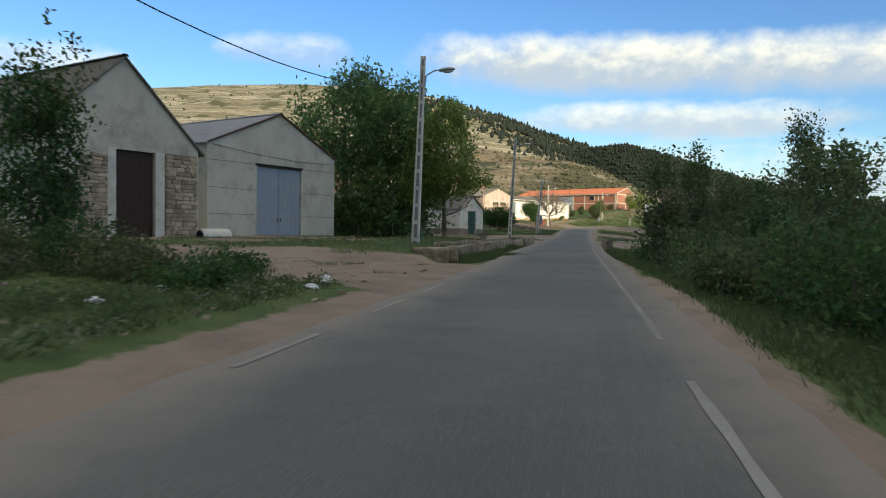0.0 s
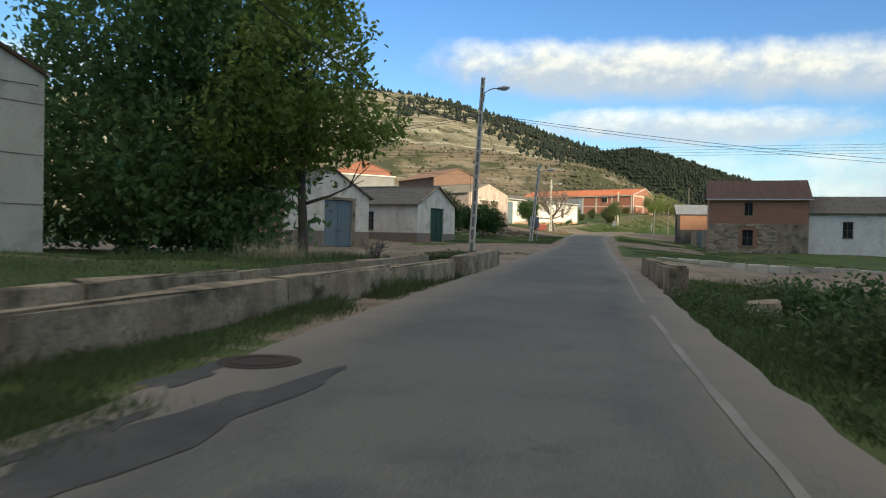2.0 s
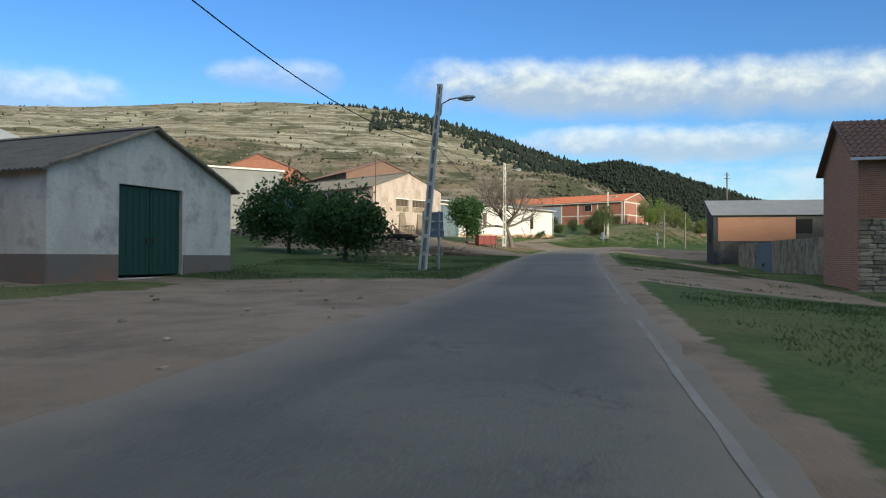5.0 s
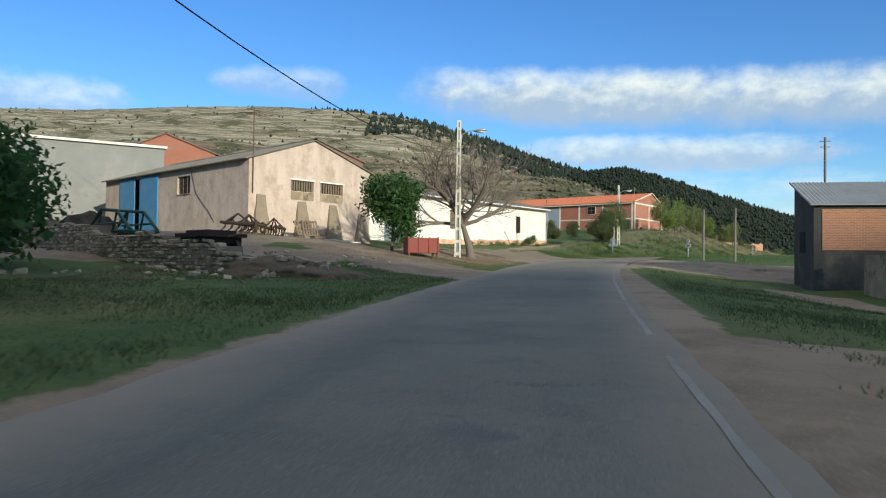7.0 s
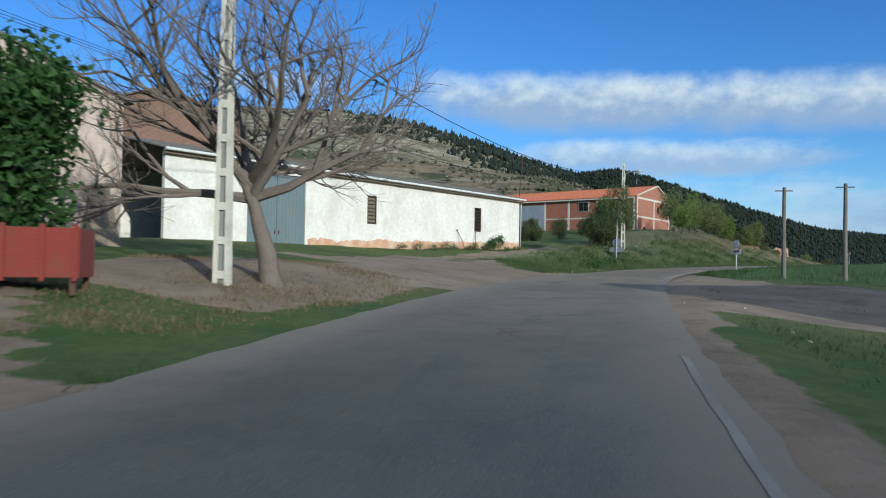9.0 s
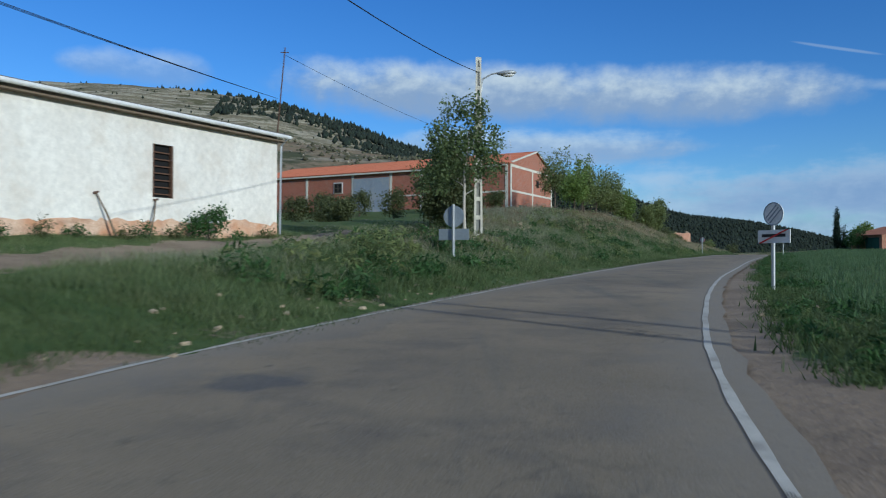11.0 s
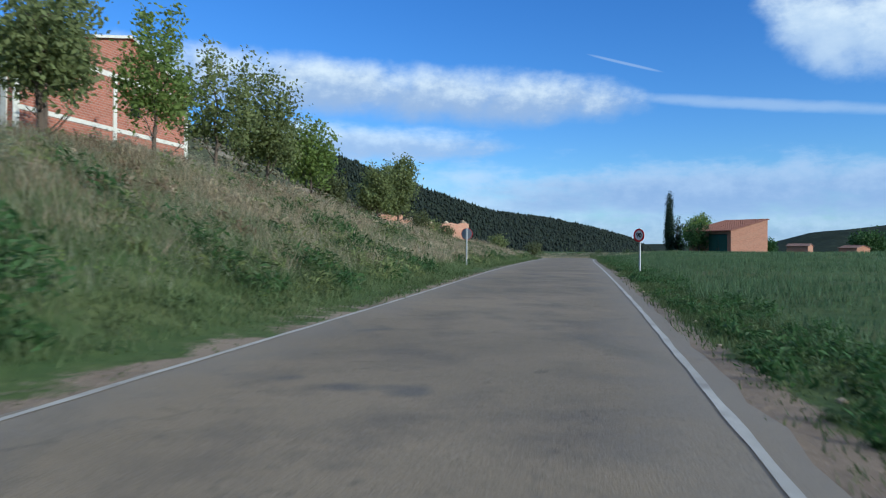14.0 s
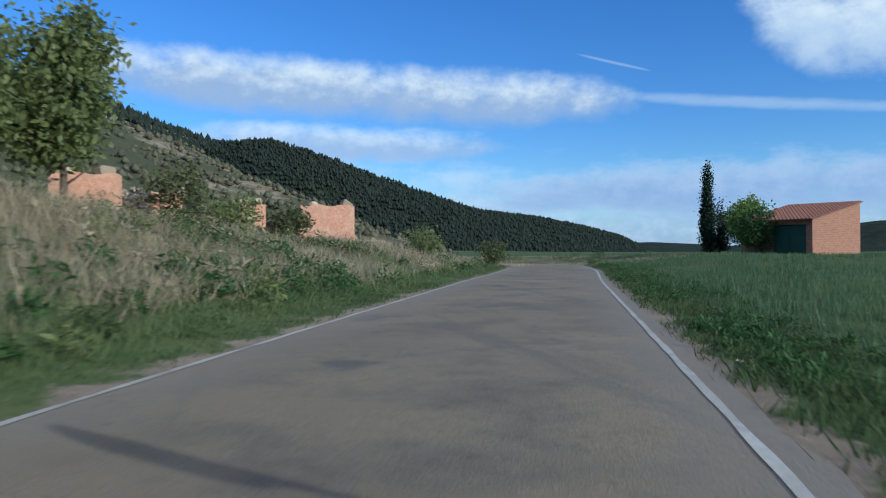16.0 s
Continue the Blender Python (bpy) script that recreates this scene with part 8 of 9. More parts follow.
OLD_IRON = material("dark old iron", (0.045, 0.033, 0.027), rough=0.85, second=(0.075, 0.05, 0.035), scale=3, fine=30)
plough(-18.9, 124.7, 0.9, OLD_IRON, "rusty spring-tine cultivator by the barn", 7, 1.3)
plough(-19.7, 124.2, 0.3, OLD_IRON, "rusty old harrow beside the barn wall", 9, 1.6)
plough(-17.6, 125.9, 1.5, OLD_IRON, "heap of rusty iron farm parts", 8, 1.1)


def net_heap(x, y, rx, ry, h, seed):
    """A heap of brushwood: a lumpy mound."""
    bm = bmesh.new()
    bmesh.ops.create_icosphere(bm, subdivisions=4, radius=1)
    z = ground_z(x, y)
    for v in bm.verts:
        n = noise.noise(v.co * 2.1 + Vector((seed, 0, 0))) * 0.28 + noise.noise(v.co * 5.0) * 0.12
        q = v.co * (1 + n)
        v.co = Vector((x + q.x * rx, y + q.y * ry, z - 0.1 + max(q.z, -0.05) * h))
    tagged(part("brush_heap", bm, GREEN_NET), "dark brown heap of brushwood above the wall", "heap")


GREEN_NET = material("dark brushwood", (0.055, 0.042, 0.03), rough=0.9, second=(0.10, 0.075, 0.05), scale=3.0, fine=14, amount=0.9, bump=0.8, bump_size=0.05)
net_heap(-23.6, 119.6, 1.5, 1.2, 1.3, 3.0)


def earth_bank(x, y, rx, ry, h, ang, seed):
    """A slumped bank of bare earth."""
    bm = bmesh.new()
    bmesh.ops.create_icosphere(bm, subdivisions=5, radius=1)
    c, s = math.cos(ang), math.sin(ang)
    for v in bm.verts:
        n = noise.noise(v.co * 1.7 + Vector((seed, 0, 0))) * 0.3 + noise.noise(v.co * 6.0) * 0.08
        q = v.co * (1 + n)
        px, py = x + q.x * rx * c - q.y * ry * s, y + q.x * rx * s + q.y * ry * c
        v.co = Vector((px, py, ground_z(px, py) - 0.12 + max(q.z, -0.02) * h))
    tagged(part("earth_bank", bm, EARTH, smooth=True), "slumped bank of bare brown earth", "earth bank", kind="structure")


earth_bank(-10.9, 111.5, 3.2, 1.5, 0.62, -0.5, 1.0)
for k in range(46):
    rng = random.Random(500 + k)
    a, q = rng.uniform(0, 6.28), math.sqrt(rng.random())
    x, y = -10.9 + 2.9 * q * math.cos(a) * 0.88 + 1.3 * q * math.sin(a) * 0.48, 111.5 - 2.9 * q * math.cos(a) * 0.48 + 1.3 * q * math.sin(a) * 0.88
    ob = new("stone", rng.choice(STONES))
    tagged(ob, "pale stone fallen from the terrace wall", "stone", "fallen wall stones")
    d = rng.uniform(0.1, 0.34)
    ob.matrix_basis = pose(x, y, ground_z(x, y) - 0.1 + 0.62 * math.sqrt(max(0.0, 1 - q * q)), rng.uniform(-30, 30), rng.uniform(-30, 30), rng.uniform(0, 180)) @ Matrix.Diagonal((d, d * 0.8, d * 0.6, 1))


def green_frame(x, y, ang, z):
    """A triangulated steel lifting frame of a farm machine."""
    g = thing("farm_machine", "green painted triangulated steel farm frame above the wall", "farm machine")
    fr = Frame(x, y, ang, z)
    for w in (0.0, 1.0):
        for pts, r in (((0, 0), (3.7, 0)), 0.07), (((0, 0), (1.3, 0.85)), 0.06), (((1.3, 0.85), (2.6, 0.75)), 0.06), (((2.6, 0.75), (3.7, 0.05)), 0.06), (((1.0, 0.0), (1.3, 0.85)), 0.045), (((2.6, 0.75), (2.3, 0.0)), 0.045), (((0.8, 0.3), (3.2, 0.3)), 0.04):
            bm = bmesh.new()
            tube(bm, [fr(u, w, h) for u, h in pts], [r, r], 6)
            part("bar", bm, STEEL_GREEN, g)
    for u, h in ((0, 0), (1.3, 0.85), (2.6, 0.75), (3.7, 0)):
        bm = bmesh.new()
        tube(bm, [fr(u, -0.05, h), fr(u, 1.05, h)], [0.05, 0.05], 6)
        part("cross_bar", bm, STEEL_GREEN, g)
    for u in (0.3, 3.4):
        for w in (0.05, 0.95):
            q = fr(u, w, 0)
            bm = bmesh.new()
            tube(bm, [(q.x, q.y, ground_z(q.x, q.y) - 0.1), (q.x, q.y, z)], [0.05, 0.05], 6)
            part("leg", bm, STEEL_GREEN, g)


green_frame(-20.9, 116.2, math.atan2(-3.8, 6.5), 2.15)


def flat_cart(x, y, ang, z):
    t = thing("flat_cart", "low rusty dark farm cart at the wall edge", "cart")
    fr = Frame(x, y, ang, z)
    strip(fr, 0, 1.9, 0, 1.4, 0.0, 0.12, OLD_IRON, t, "bed")
    strip(fr, 0.15, 1.75, 0.1, 1.3, -0.2, -0.003, OLD_IRON, t, "chassis")
    strip(fr, 0.3, 1.6, 0.2, 1.2, 0.123, 0.22, RUST, t, "load")
    bm = bmesh.new()
    tube(bm, [fr(1.9, 0.75, 0.0), fr(2.5, 0.75, 0.06)], [0.05, 0.04], 6)
    part("drawbar", bm, RUSTY, t)
    for u in (0.4, 1.5):
        q = fr(u, 1.1, 0)
        bm = bmesh.new()
        ring(bm, Vector((q.x, q.y, (ground_z(q.x, q.y) + z) / 2)), fr.n, 0.12, max(0.2, (z - ground_z(q.x, q.y)) / 2), 0.14, 22)
        part("wheel", bm, OLD_IRON, t)


flat_cart(-14.7, 112.3, math.atan2(-3.8, 6.5), 1.85)
for k, (x, y, tilt) in enumerate(((-17.2, 128.6, 75), (-16.6, 128.9, 12), (-17.4, 128.3, 60))):
    pal = thing("wooden_pallet", "grey weathered wooden pallet against the barn", "pallet", "pallets by the barn")
    pal.matrix_basis = pose(x, y, ground_z(x, y) + 0.1, tilt, 0, 58)
    loc = Frame(0, 0, 0)
    for i in range(6):
        strip(loc, i * 0.18, i * 0.18 + 0.1, 0, 0.9, 0.08, 0.1, WOOD, pal, "slat")
    for i in range(3):
        strip(loc, 0, 1.0, 0.02 + i * 0.39, 0.1 + i * 0.39, 0, 0.08, WOOD, pal, "bearer")
for k, (u, w) in enumerate(((3.6, 1.3), (4.6, 1.1), (5.6, 1.2), (6.7, 1.0))):
    p = FR_OCHRE(u, -w, 0)
    sl = thing("concrete_plank", "grey concrete plank lying by the barn wall", "plank", "planks by the barn")
    fr = Frame(p.x, p.y, 1.02 + 0.1 * k, ground_z(p.x, p.y))
    strip(fr, -0.6, 0.7, 0, 0.3, 0.0, 0.1, PALE, sl, "slab")

# loose stones on the banks and in the yard
def scatter_stones(name, label, count, region, size, seed, group, joined=False):
    """Loose stones over a stretch of the plan: single things, or one joined scatter where they are too small to tell apart."""
    rng = random.Random(seed)
    bm = bmesh.new()
    for k in range(count):
        s, d = rng.uniform(region[0], region[1]), rng.uniform(region[2], region[3])
        p = road_at(s, d)
        z = ground_z(p[0], p[1])
        q = size * rng.uniform(0.4, 1.3)
        me = rng.choice(STONES)
        m = pose(p[0], p[1], z + q * 0.12, rng.uniform(-20, 20), rng.uniform(-20, 20), rng.uniform(0, 180)) @ Matrix.Diagonal((q, q * 0.8, q * 0.55, 1))
        if joined:
            vs = [bm.verts.new(m @ v.co) for v in me.vertices]
            for f in me.polygons:
                bm.faces.new([vs[i] for i in f.vertices])
        else:
            ob = new(name, me)
            tagged(ob, label, "stone", group)
            ob.matrix_basis = m
    if joined:
        tagged(part(name, bm, STONE_FAR), label, "stones", kind="stuff")
    else:
        bm.free()


scatter_stones("stone", "pale rounded stone lying by the yard", 40, (6, 19, -9, -3.6), 0.1, 1, "stones by the yard")
scatter_stones("stone", "pale stone on the lane bank", 75, (107, 120, -15, -7.5), 0.26, 2, "stones on the lane bank")
scatter_stones("loose_stones", "pale stones on the grassy bank top", 130, (170, 226, -12.5, -8.8), 0.2, 3, "stones on the bank", joined=True)
scatter_stones("loose_stones", "small loose stones in the dirt yard", 90, (53, 88, -14, -3.4), 0.1, 11, "stones in the dirt yard", joined=True)
scatter_stones("loose_stones", "small stones on the road verge", 60, (120, 230, 1.3, 3.0), 0.06, 4, "stones on the verge", joined=True)
scatter_stones("loose_stones", "small stones at the bank foot", 40, (150, 190, -6.0, -3.9), 0.08, 5, "stones at the bank foot", joined=True)


# ---------------------------------------------------------------- marks on the road, weeds by the wall
def blot(name, label, s, d, length, width, seed, mat, lift=0.011, turn=0.0):
    """A flat stain with a ragged outline, lying on the road."""
    rng = random.Random(seed)
    bm = bmesh.new()
    ring_pts = []
    for k in range(36):
        a = 2 * math.pi * k / 36
        r = 1 + 0.22 * math.sin(3 * a + seed) + 0.16 * math.sin(7 * a + 2 * seed) + rng.uniform(-0.07, 0.07)
        u, v = length * r * math.cos(a), width * r * math.sin(a)
        u, v = u * math.cos(turn) - v * math.sin(turn), u * math.sin(turn) + v * math.cos(turn)
        p = road_at(s + u, d + v)
        ring_pts.append(bm.verts.new((p[0], p[1], p[2] + lift)))
    bm.faces.new(ring_pts[::-1])
    bmesh.ops.recalc_face_normals(bm, faces=bm.faces)
    for f in bm.faces:
        if f.normal.z < 0:
            f.normal_flip()
    tagged(part(name, bm, mat), label, "road stain", kind="structure")


blot("wet_stain", "dark wet stain on the asphalt", 31.0, -2.1, 1.6, 0.26, 1, PATCH, turn=0.12)
blot("wet_stain", "dark wet stain on the asphalt", 32.3, -2.85, 0.5, 0.16, 2, PATCH)
blot("wet_stain", "dark wet stain on the asphalt", 30.6, -2.5, 0.6, 0.1, 3, PATCH, turn=0.1)
blot("wet_stain", "dark wet stain on the asphalt", 45.6, 0.6, 0.75, 0.2, 4, PATCH)
bm = bmesh.new()
p = road_at(33.0, -2.6)
bmesh.ops.create_cone(bm, cap_ends=True, segments=28, radius1=0.36, radius2=0.35, depth=0.03, matrix=pose(p[0], p[1], p[2] - 0.002))
cover = part("drain_cover", bm, OLD_IRON)
tagged(cover, "round dark iron drain cover in the road", "drain cover")
bm = bmesh.new()
ring(bm, (p[0], p[1], p[2] + 0.014), (0, 0, 1), 0.22, 0.25, 0.008, 24)
part("raised_ring", bm, OLD_IRON, cover)
dead = thing("dead_shrub", "bleached bare dead shrub by the wall", "shrub")
z = ground_z(-7.4, 47.4)
for k in range(16):
    rng = random.Random(700 + k)
    a = k * 2.4
    e = Vector((-7.4 + math.cos(a) * rng.uniform(0.15, 0.5), 47.4 + math.sin(a) * rng.uniform(0.15, 0.5), z + rng.uniform(0.25, 0.7)))
    o = Vector((-7.4, 47.4, z - 0.05))
    bm = bmesh.new()
    m = o.lerp(e, 0.5) + Vector((rng.uniform(-0.1, 0.1), rng.uniform(-0.1, 0.1), 0.12))
    tube(bm, [o, m, e], [0.02, 0.014, 0.006], 5)
    for q in range(3):
        f0 = m.lerp(e, rng.random())
        tube(bm, [f0, f0 + Vector((rng.uniform(-0.3, 0.3), rng.uniform(-0.3, 0.3), rng.uniform(0, 0.3)))], [0.012, 0.004], 4)
    part("branch", bm, GREYBARK, dead)
for k, (x, y, z1) in enumerate(((-24.2, 66.6, 3.0), (-23.0, 66.95, 3.1))):
    pp = thing("fence_post", "slim galvanised steel fence post", "post", "steel posts by the store")
    post(x, y, ground_z(x, y) - 0.2, z1, pp, r=0.06)

for k, (x, y, q) in enumerate(((2.7, 45.2, 0.8), (3.6, 45.6, 0.6), (2.1, 43.4, 0.45))):
    ob = new("boulder", STONES[k + 2])
    tagged(ob, "pale lichen-covered boulder in the ditch grass", "boulder", "boulders by the bridge")
    ob.matrix_basis = pose(x, y, ground_z(x, y) + q * 0.2, 12 * k, -8, 40 * k) @ Matrix.Diagonal((q, q * 0.7, q * 0.62, 1))


# ---------------------------------------------------------------- by the white shed wall
for u0, z0, u1, z1 in ((22.11, 3.45, 21.7, 4.6), (23.27, 3.4, 23.78, 4.52)):
    st = thing("leaning_stick", "grey wooden stick leaning on the white wall", "stick", "sticks by the wall")
    bm = bmesh.new()
    a, b = FR_WHITE(u0, -0.45, z0 - 0.15), FR_WHITE(u1, -0.06, z1)
    tube(bm, [a, a.lerp(b, 0.5) + Vector((0.03, 0, 0.02)), b], [0.035, 0.03, 0.022], 7)
    part("shaft", bm, WOOD, st)
    bm = bmesh.new()
    tube(bm, [b - Vector((0.05, 0.05, 0.02)), b + Vector((0.05, 0.07, 0.03))], [0.04, 0.03], 6)
    part("knob", bm, RUSTY, st)
q = FR_WHITE(25.4, -0.75, 0)
tree("rose_bush", "small dark leafy bush against the white wall", q.x, q.y, 1.1, [(0, 0, 0.62, 0.62, 0.5, 0.42), (0.25, 0.3, 0.9, 0.3, 0.3, 0.25), (-0.3, -0.3, 0.45, 0.4, 0.4, 0.3)], 1500, 0.07, LEAF_DARK, 180, trunk=0.02, nlimbs=8, start=0.05, category="bush")
for k, (u, w, h) in enumerate(((18.6, -0.6, 0.55), (19.8, -0.7, 0.7), (20.8, -0.5, 0.45), (22.3, -0.7, 0.5), (23.0, -0.6, 0.6), (24.0, -0.7, 0.4), (26.8, -0.6, 0.4), (28.2, -0.6, 0.5), (17.2, -0.6, 0.7), (15.6, -0.6, 0.5))):
    q = FR_WHITE(u, w, 0)
    tree("mallow_clump", "leafy green mallow clump along the white wall", q.x, q.y, h, [(0, 0, h * 0.35, 0.32, 0.32, h * 0.36)], 320, 0.05, LEAF_OLIVE if k % 2 else LEAF_DARK, 190 + k, trunk=0.012, nlimbs=5, start=0.05, category="weeds", group="weeds along the shed wall")
# paper scraps and pale rubble on the verge by the yard
for k, (s, d) in enumerate(((11.3, -4.4), (12.5, -4.6), (9.2, -5.2), (13.6, -5.0), (8.0, -6.0), (10.4, -6.6))):
    rng = random.Random(900 + k)
    p = road_at(s, d)
    bm = bmesh.new()
    bmesh.ops.create_icosphere(bm, subdivisions=2, radius=0.09)
    for v in bm.verts:
        v.co = v.co * (1 + 0.5 * noise.noise(v.co * 14 + Vector((k, 0, 0))))
        v.co = Vector((v.co.x * 1.3 + p[0], v.co.y + p[1], v.co.z * 0.6 + ground_z(p[0], p[1]) + 0.04))
    tagged(part("paper_scrap", bm, SIGN_WHITE), "crumpled white paper scrap on the verge", "litter", "scraps by the yard")
scatter_stones("stone", "pale broken stone on the yard edge", 30, (12.5, 15.5, -6.2, -4.6), 0.1, 8, "rubble by the yard")
scatter_stones("earth_clods", "reddish clods of dry earth on the bank edge", 40, (147, 157, -4.9, -4.0), 0.08, 9, "clods at the bank foot", joined=True)


# ---------------------------------------------------------------- grass
def tufts(name, label, category, count, region, height, blades, mat, seed, width=0.02, spread=0.12, need=0.5, lean=0.45, near=None, spots=0.0, keep=None):
    """Grass in tufts over a stretch of the plan (arc length and offset): one joined mesh of bent blades."""
    rng = np.random.default_rng(seed)
    s = rng.uniform(region[0], region[1], count)
    u = rng.uniform(0, 1, count)
    d = region[2] + (region[3] - region[2]) * (u ** near if near else u)
    x, y, z = (np.interp(s, LINE_S, LINE[:, k]) for k in range(3))
    tx, ty = (np.interp(s, LINE_S, LINE_T[:, k]) for k in range(2))
    x, y = x + ty * d, y - tx * d
    g, s2, d2 = land(x, y)
    ok = turf_mask(x, y, s2, d2) + 0.5 * wave(x, y, 1.3, 7.0) * (np.abs(d2) < 25) > need
    if spots:
        ok &= wave(x, y, 4.0, seed) + 0.6 * wave(x, y, 1.5, seed + 1) > spots
    if keep is not None:
        ok &= keep(x, y, s2, d2)
    for cx, cy in CLEAR:
        ok &= np.hypot(x - cx, y - cy) > 1.5
    x, y, z = x[ok], y[ok], g[ok]
    n = len(x) * blades
    size = height * (0.75 + 0.35 * wave(x, y, 3.0, seed * 1.3))
    bx = np.repeat(x, blades) + rng.normal(scale=spread, size=n)
    by = np.repeat(y, blades) + rng.normal(scale=spread, size=n)
    bz = np.repeat(z, blades) - 0.04
    hh = np.repeat(size, blades) * rng.uniform(0.45, 1.15, n)
    a = rng.uniform(0, 2 * np.pi, n)
    w = width * rng.uniform(0.6, 1.3, n)
    fx, fy = rng.normal(scale=lean, size=n) * hh, rng.normal(scale=lean, size=n) * hh
    base1 = np.stack([bx - np.cos(a) * w, by - np.sin(a) * w, bz], 1)
    base2 = np.stack([bx + np.cos(a) * w, by + np.sin(a) * w, bz], 1)
    tip = np.stack([bx + fx, by + fy, bz + hh], 1)
    V = np.stack([base1, base2, tip], 1).reshape(-1, 3)
    ob = raw(name, V, np.arange(n * 3).reshape(-1, 3), mat)
    return tagged(ob, label, category, kind="stuff")


def herbs(name, label, clumps, region, size, leaves, leaf, mat, seed, spots=0.0, keep=None):
    """Low leafy plants in domes over a stretch of the plan: one joined mesh of small leaves."""
    rng = np.random.default_rng(seed)
    s, d = (region[k] + (region[k + 1] - region[k]) * rng.random(clumps) for k in (0, 2))
    x, y = (np.interp(s, LINE_S, LINE[:, k]) for k in range(2))
    tx, ty = (np.interp(s, LINE_S, LINE_T[:, k]) for k in range(2))
    x, y = x + ty * d, y - tx * d
    g, s2, d2 = land(x, y)
    ok = (turf_mask(x, y, s2, d2) > 0.3) & (wave(x, y, 3.0, seed) + 0.6 * wave(x, y, 1.2, seed + 2) > spots)
    for cx, cy in CLEAR:
        ok &= np.hypot(x - cx, y - cy) > 1.5
    x, y, g = x[ok], y[ok], g[ok]
    r = size * rng.uniform(0.5, 1.4, len(x))
    n = len(x) * leaves
    u = rng.normal(size=(n, 3))
    u /= np.linalg.norm(u, axis=1)[:, None]
    u[:, 2] = np.abs(u[:, 2])
    pts = np.stack([np.repeat(v, leaves) for v in (x, y, g)], 1) + u * np.repeat(r, leaves)[:, None] * rng.uniform(0.4, 1.0, n)[:, None]
    a = rng.normal(size=(n, 3))
    a /= np.linalg.norm(a, axis=1)[:, None]
    b = np.cross(a, rng.normal(size=(n, 3)))
    b /= np.linalg.norm(b, axis=1)[:, None] + 1e-9
    k = leaf * rng.uniform(0.6, 1.4, n)[:, None]
    V = np.stack([pts - a * k, pts + b * k * 0.5, pts + a * k], 1)
    ob = raw(name, V.reshape(-1, 3), np.arange(n * 3).reshape(-1, 3), mat)
    return tagged(ob, label, "weeds", kind="stuff")


CLEAR = ((29.0, 240.6), (26.5, 237.4), (24.2, 233.6), (22.6, 230.8), (25.6, 236.2), (20.4, 227.6), (27.6, 239.4))
WEED = leaf_material("dark verge weeds", (0.085, 0.13, 0.045), (0.125, 0.155, 0.06), 0.45)
GREYGRASS = leaf_material("grey-green thistles", (0.29, 0.315, 0.20), (0.36, 0.34, 0.225), 0.55)
BROWN = leaf_material("brown dead stalks", (0.20, 0.145, 0.085), (0.26, 0.20, 0.125), 0.3)
off_house = lambda x, y, s, d: ~((s > 120) & (s < 150) & (d < -11))  # noqa: E731
# the bank after the bend
tufts("bank_grass", "long green grass on the roadside bank", "grass", 11000, (152, 262, -4.3, -9.5), 0.2, 9, GRASS, 1, need=0.3, near=1.0, width=0.007)
tufts("bank_grass", "grey-green thistles and scrub on the bank", "grass", 5500, (156, 250, -5.0, -15), 0.26, 9, GREYGRASS, 2, need=0.3, spots=-0.4, width=0.007)
tufts("bank_straw", "dry pale straw grass on the bank", "grass", 5000, (206, 262, -5.0, -13), 0.34, 11, STRAW, 3, need=0.3, spots=0.0, width=0.005, lean=0.5)
tufts("bank_stalks", "brown dead stalks on the bank", "weeds", 5000, (196, 252, -6.5, -14), 0.36, 9, BROWN, 4, need=0.3, spots=0.0, width=0.005)
tufts("bank_foot_weeds", "dark leafy weeds along the road edge", "weeds", 10000, (150, 262, -3.7, -5.2), 0.12, 9, WEED, 5, need=0.15, width=0.012)
# the cereal field and its dark edge
tufts("cereal_crop", "young green cereal crop", "crop", 16000, (148, 275, 2.5, 14), 0.32, 8, CROP, 6, need=0.2, width=0.012, lean=0.25, near=1.3)
tufts("cereal_crop", "young green cereal crop", "crop", 10000, (150, 300, 12, 45), 0.34, 7, CROP, 7, need=0.2, width=0.03, lean=0.25, spread=0.2)
tufts("field_edge_weeds", "dark weeds along the field edge", "weeds", 8000, (148, 262, 1.4, 3.0), 0.17, 9, WEED, 8, need=0.15, width=0.012)
# the village half
# the darker WEED green here paints the shade on the village verge
tufts("verge_grass", "short verge grass coloured dark green for shade", "grass", 10000, (88, 122, -3.9, -13), 0.14, 8, WEED, 9, need=0.5, width=0.012, keep=off_house)
tufts("verge_grass", "long grass above the retaining wall", "grass", 6500, (21, 49, -4.9, -12), 0.2, 9, GRASS, 10, need=0.4, width=0.009)
tufts("verge_grass", "rough grass at the foot of the retaining wall", "grass", 6000, (21, 47, -3.3, -4.6), 0.24, 10, WEED, 11, need=-0.6, spots=-0.5, width=0.007)
tufts("bank_weeds", "tall dark weeds on the stream bank", "weeds", 9000, (-4, 52, 1.7, 7.5), 0.36, 10, WEED, 12, need=0.3, width=0.01, keep=lambda x, y, s, d: ~((s > 41) & (s < 51.5) & (d < 2.3)))
tufts("meadow_grass", "short green meadow grass", "grass", 9000, (62, 118, 2.2, 14), 0.13, 8, WEED, 13, need=0.5, width=0.018)
tufts("yard_weeds", "dark weeds and grass beside the yard", "weeds", 4200, (-2, 20, -4.2, -12), 0.16, 9, WEED, 14, need=0.35, width=0.01)
tufts("yard_weeds", "grass strips by the barn walls", "weeds", 2600, (20, 44, -11, -17.5), 0.16, 8, GRASS, 15, need=0.2, spots=0.1)
tufts("yard_weeds", "grass tufts in the dirt yard", "weeds", 1500, (56, 88, -4.5, -16), 0.15, 8, GRASS, 16, need=0.55, width=0.018)
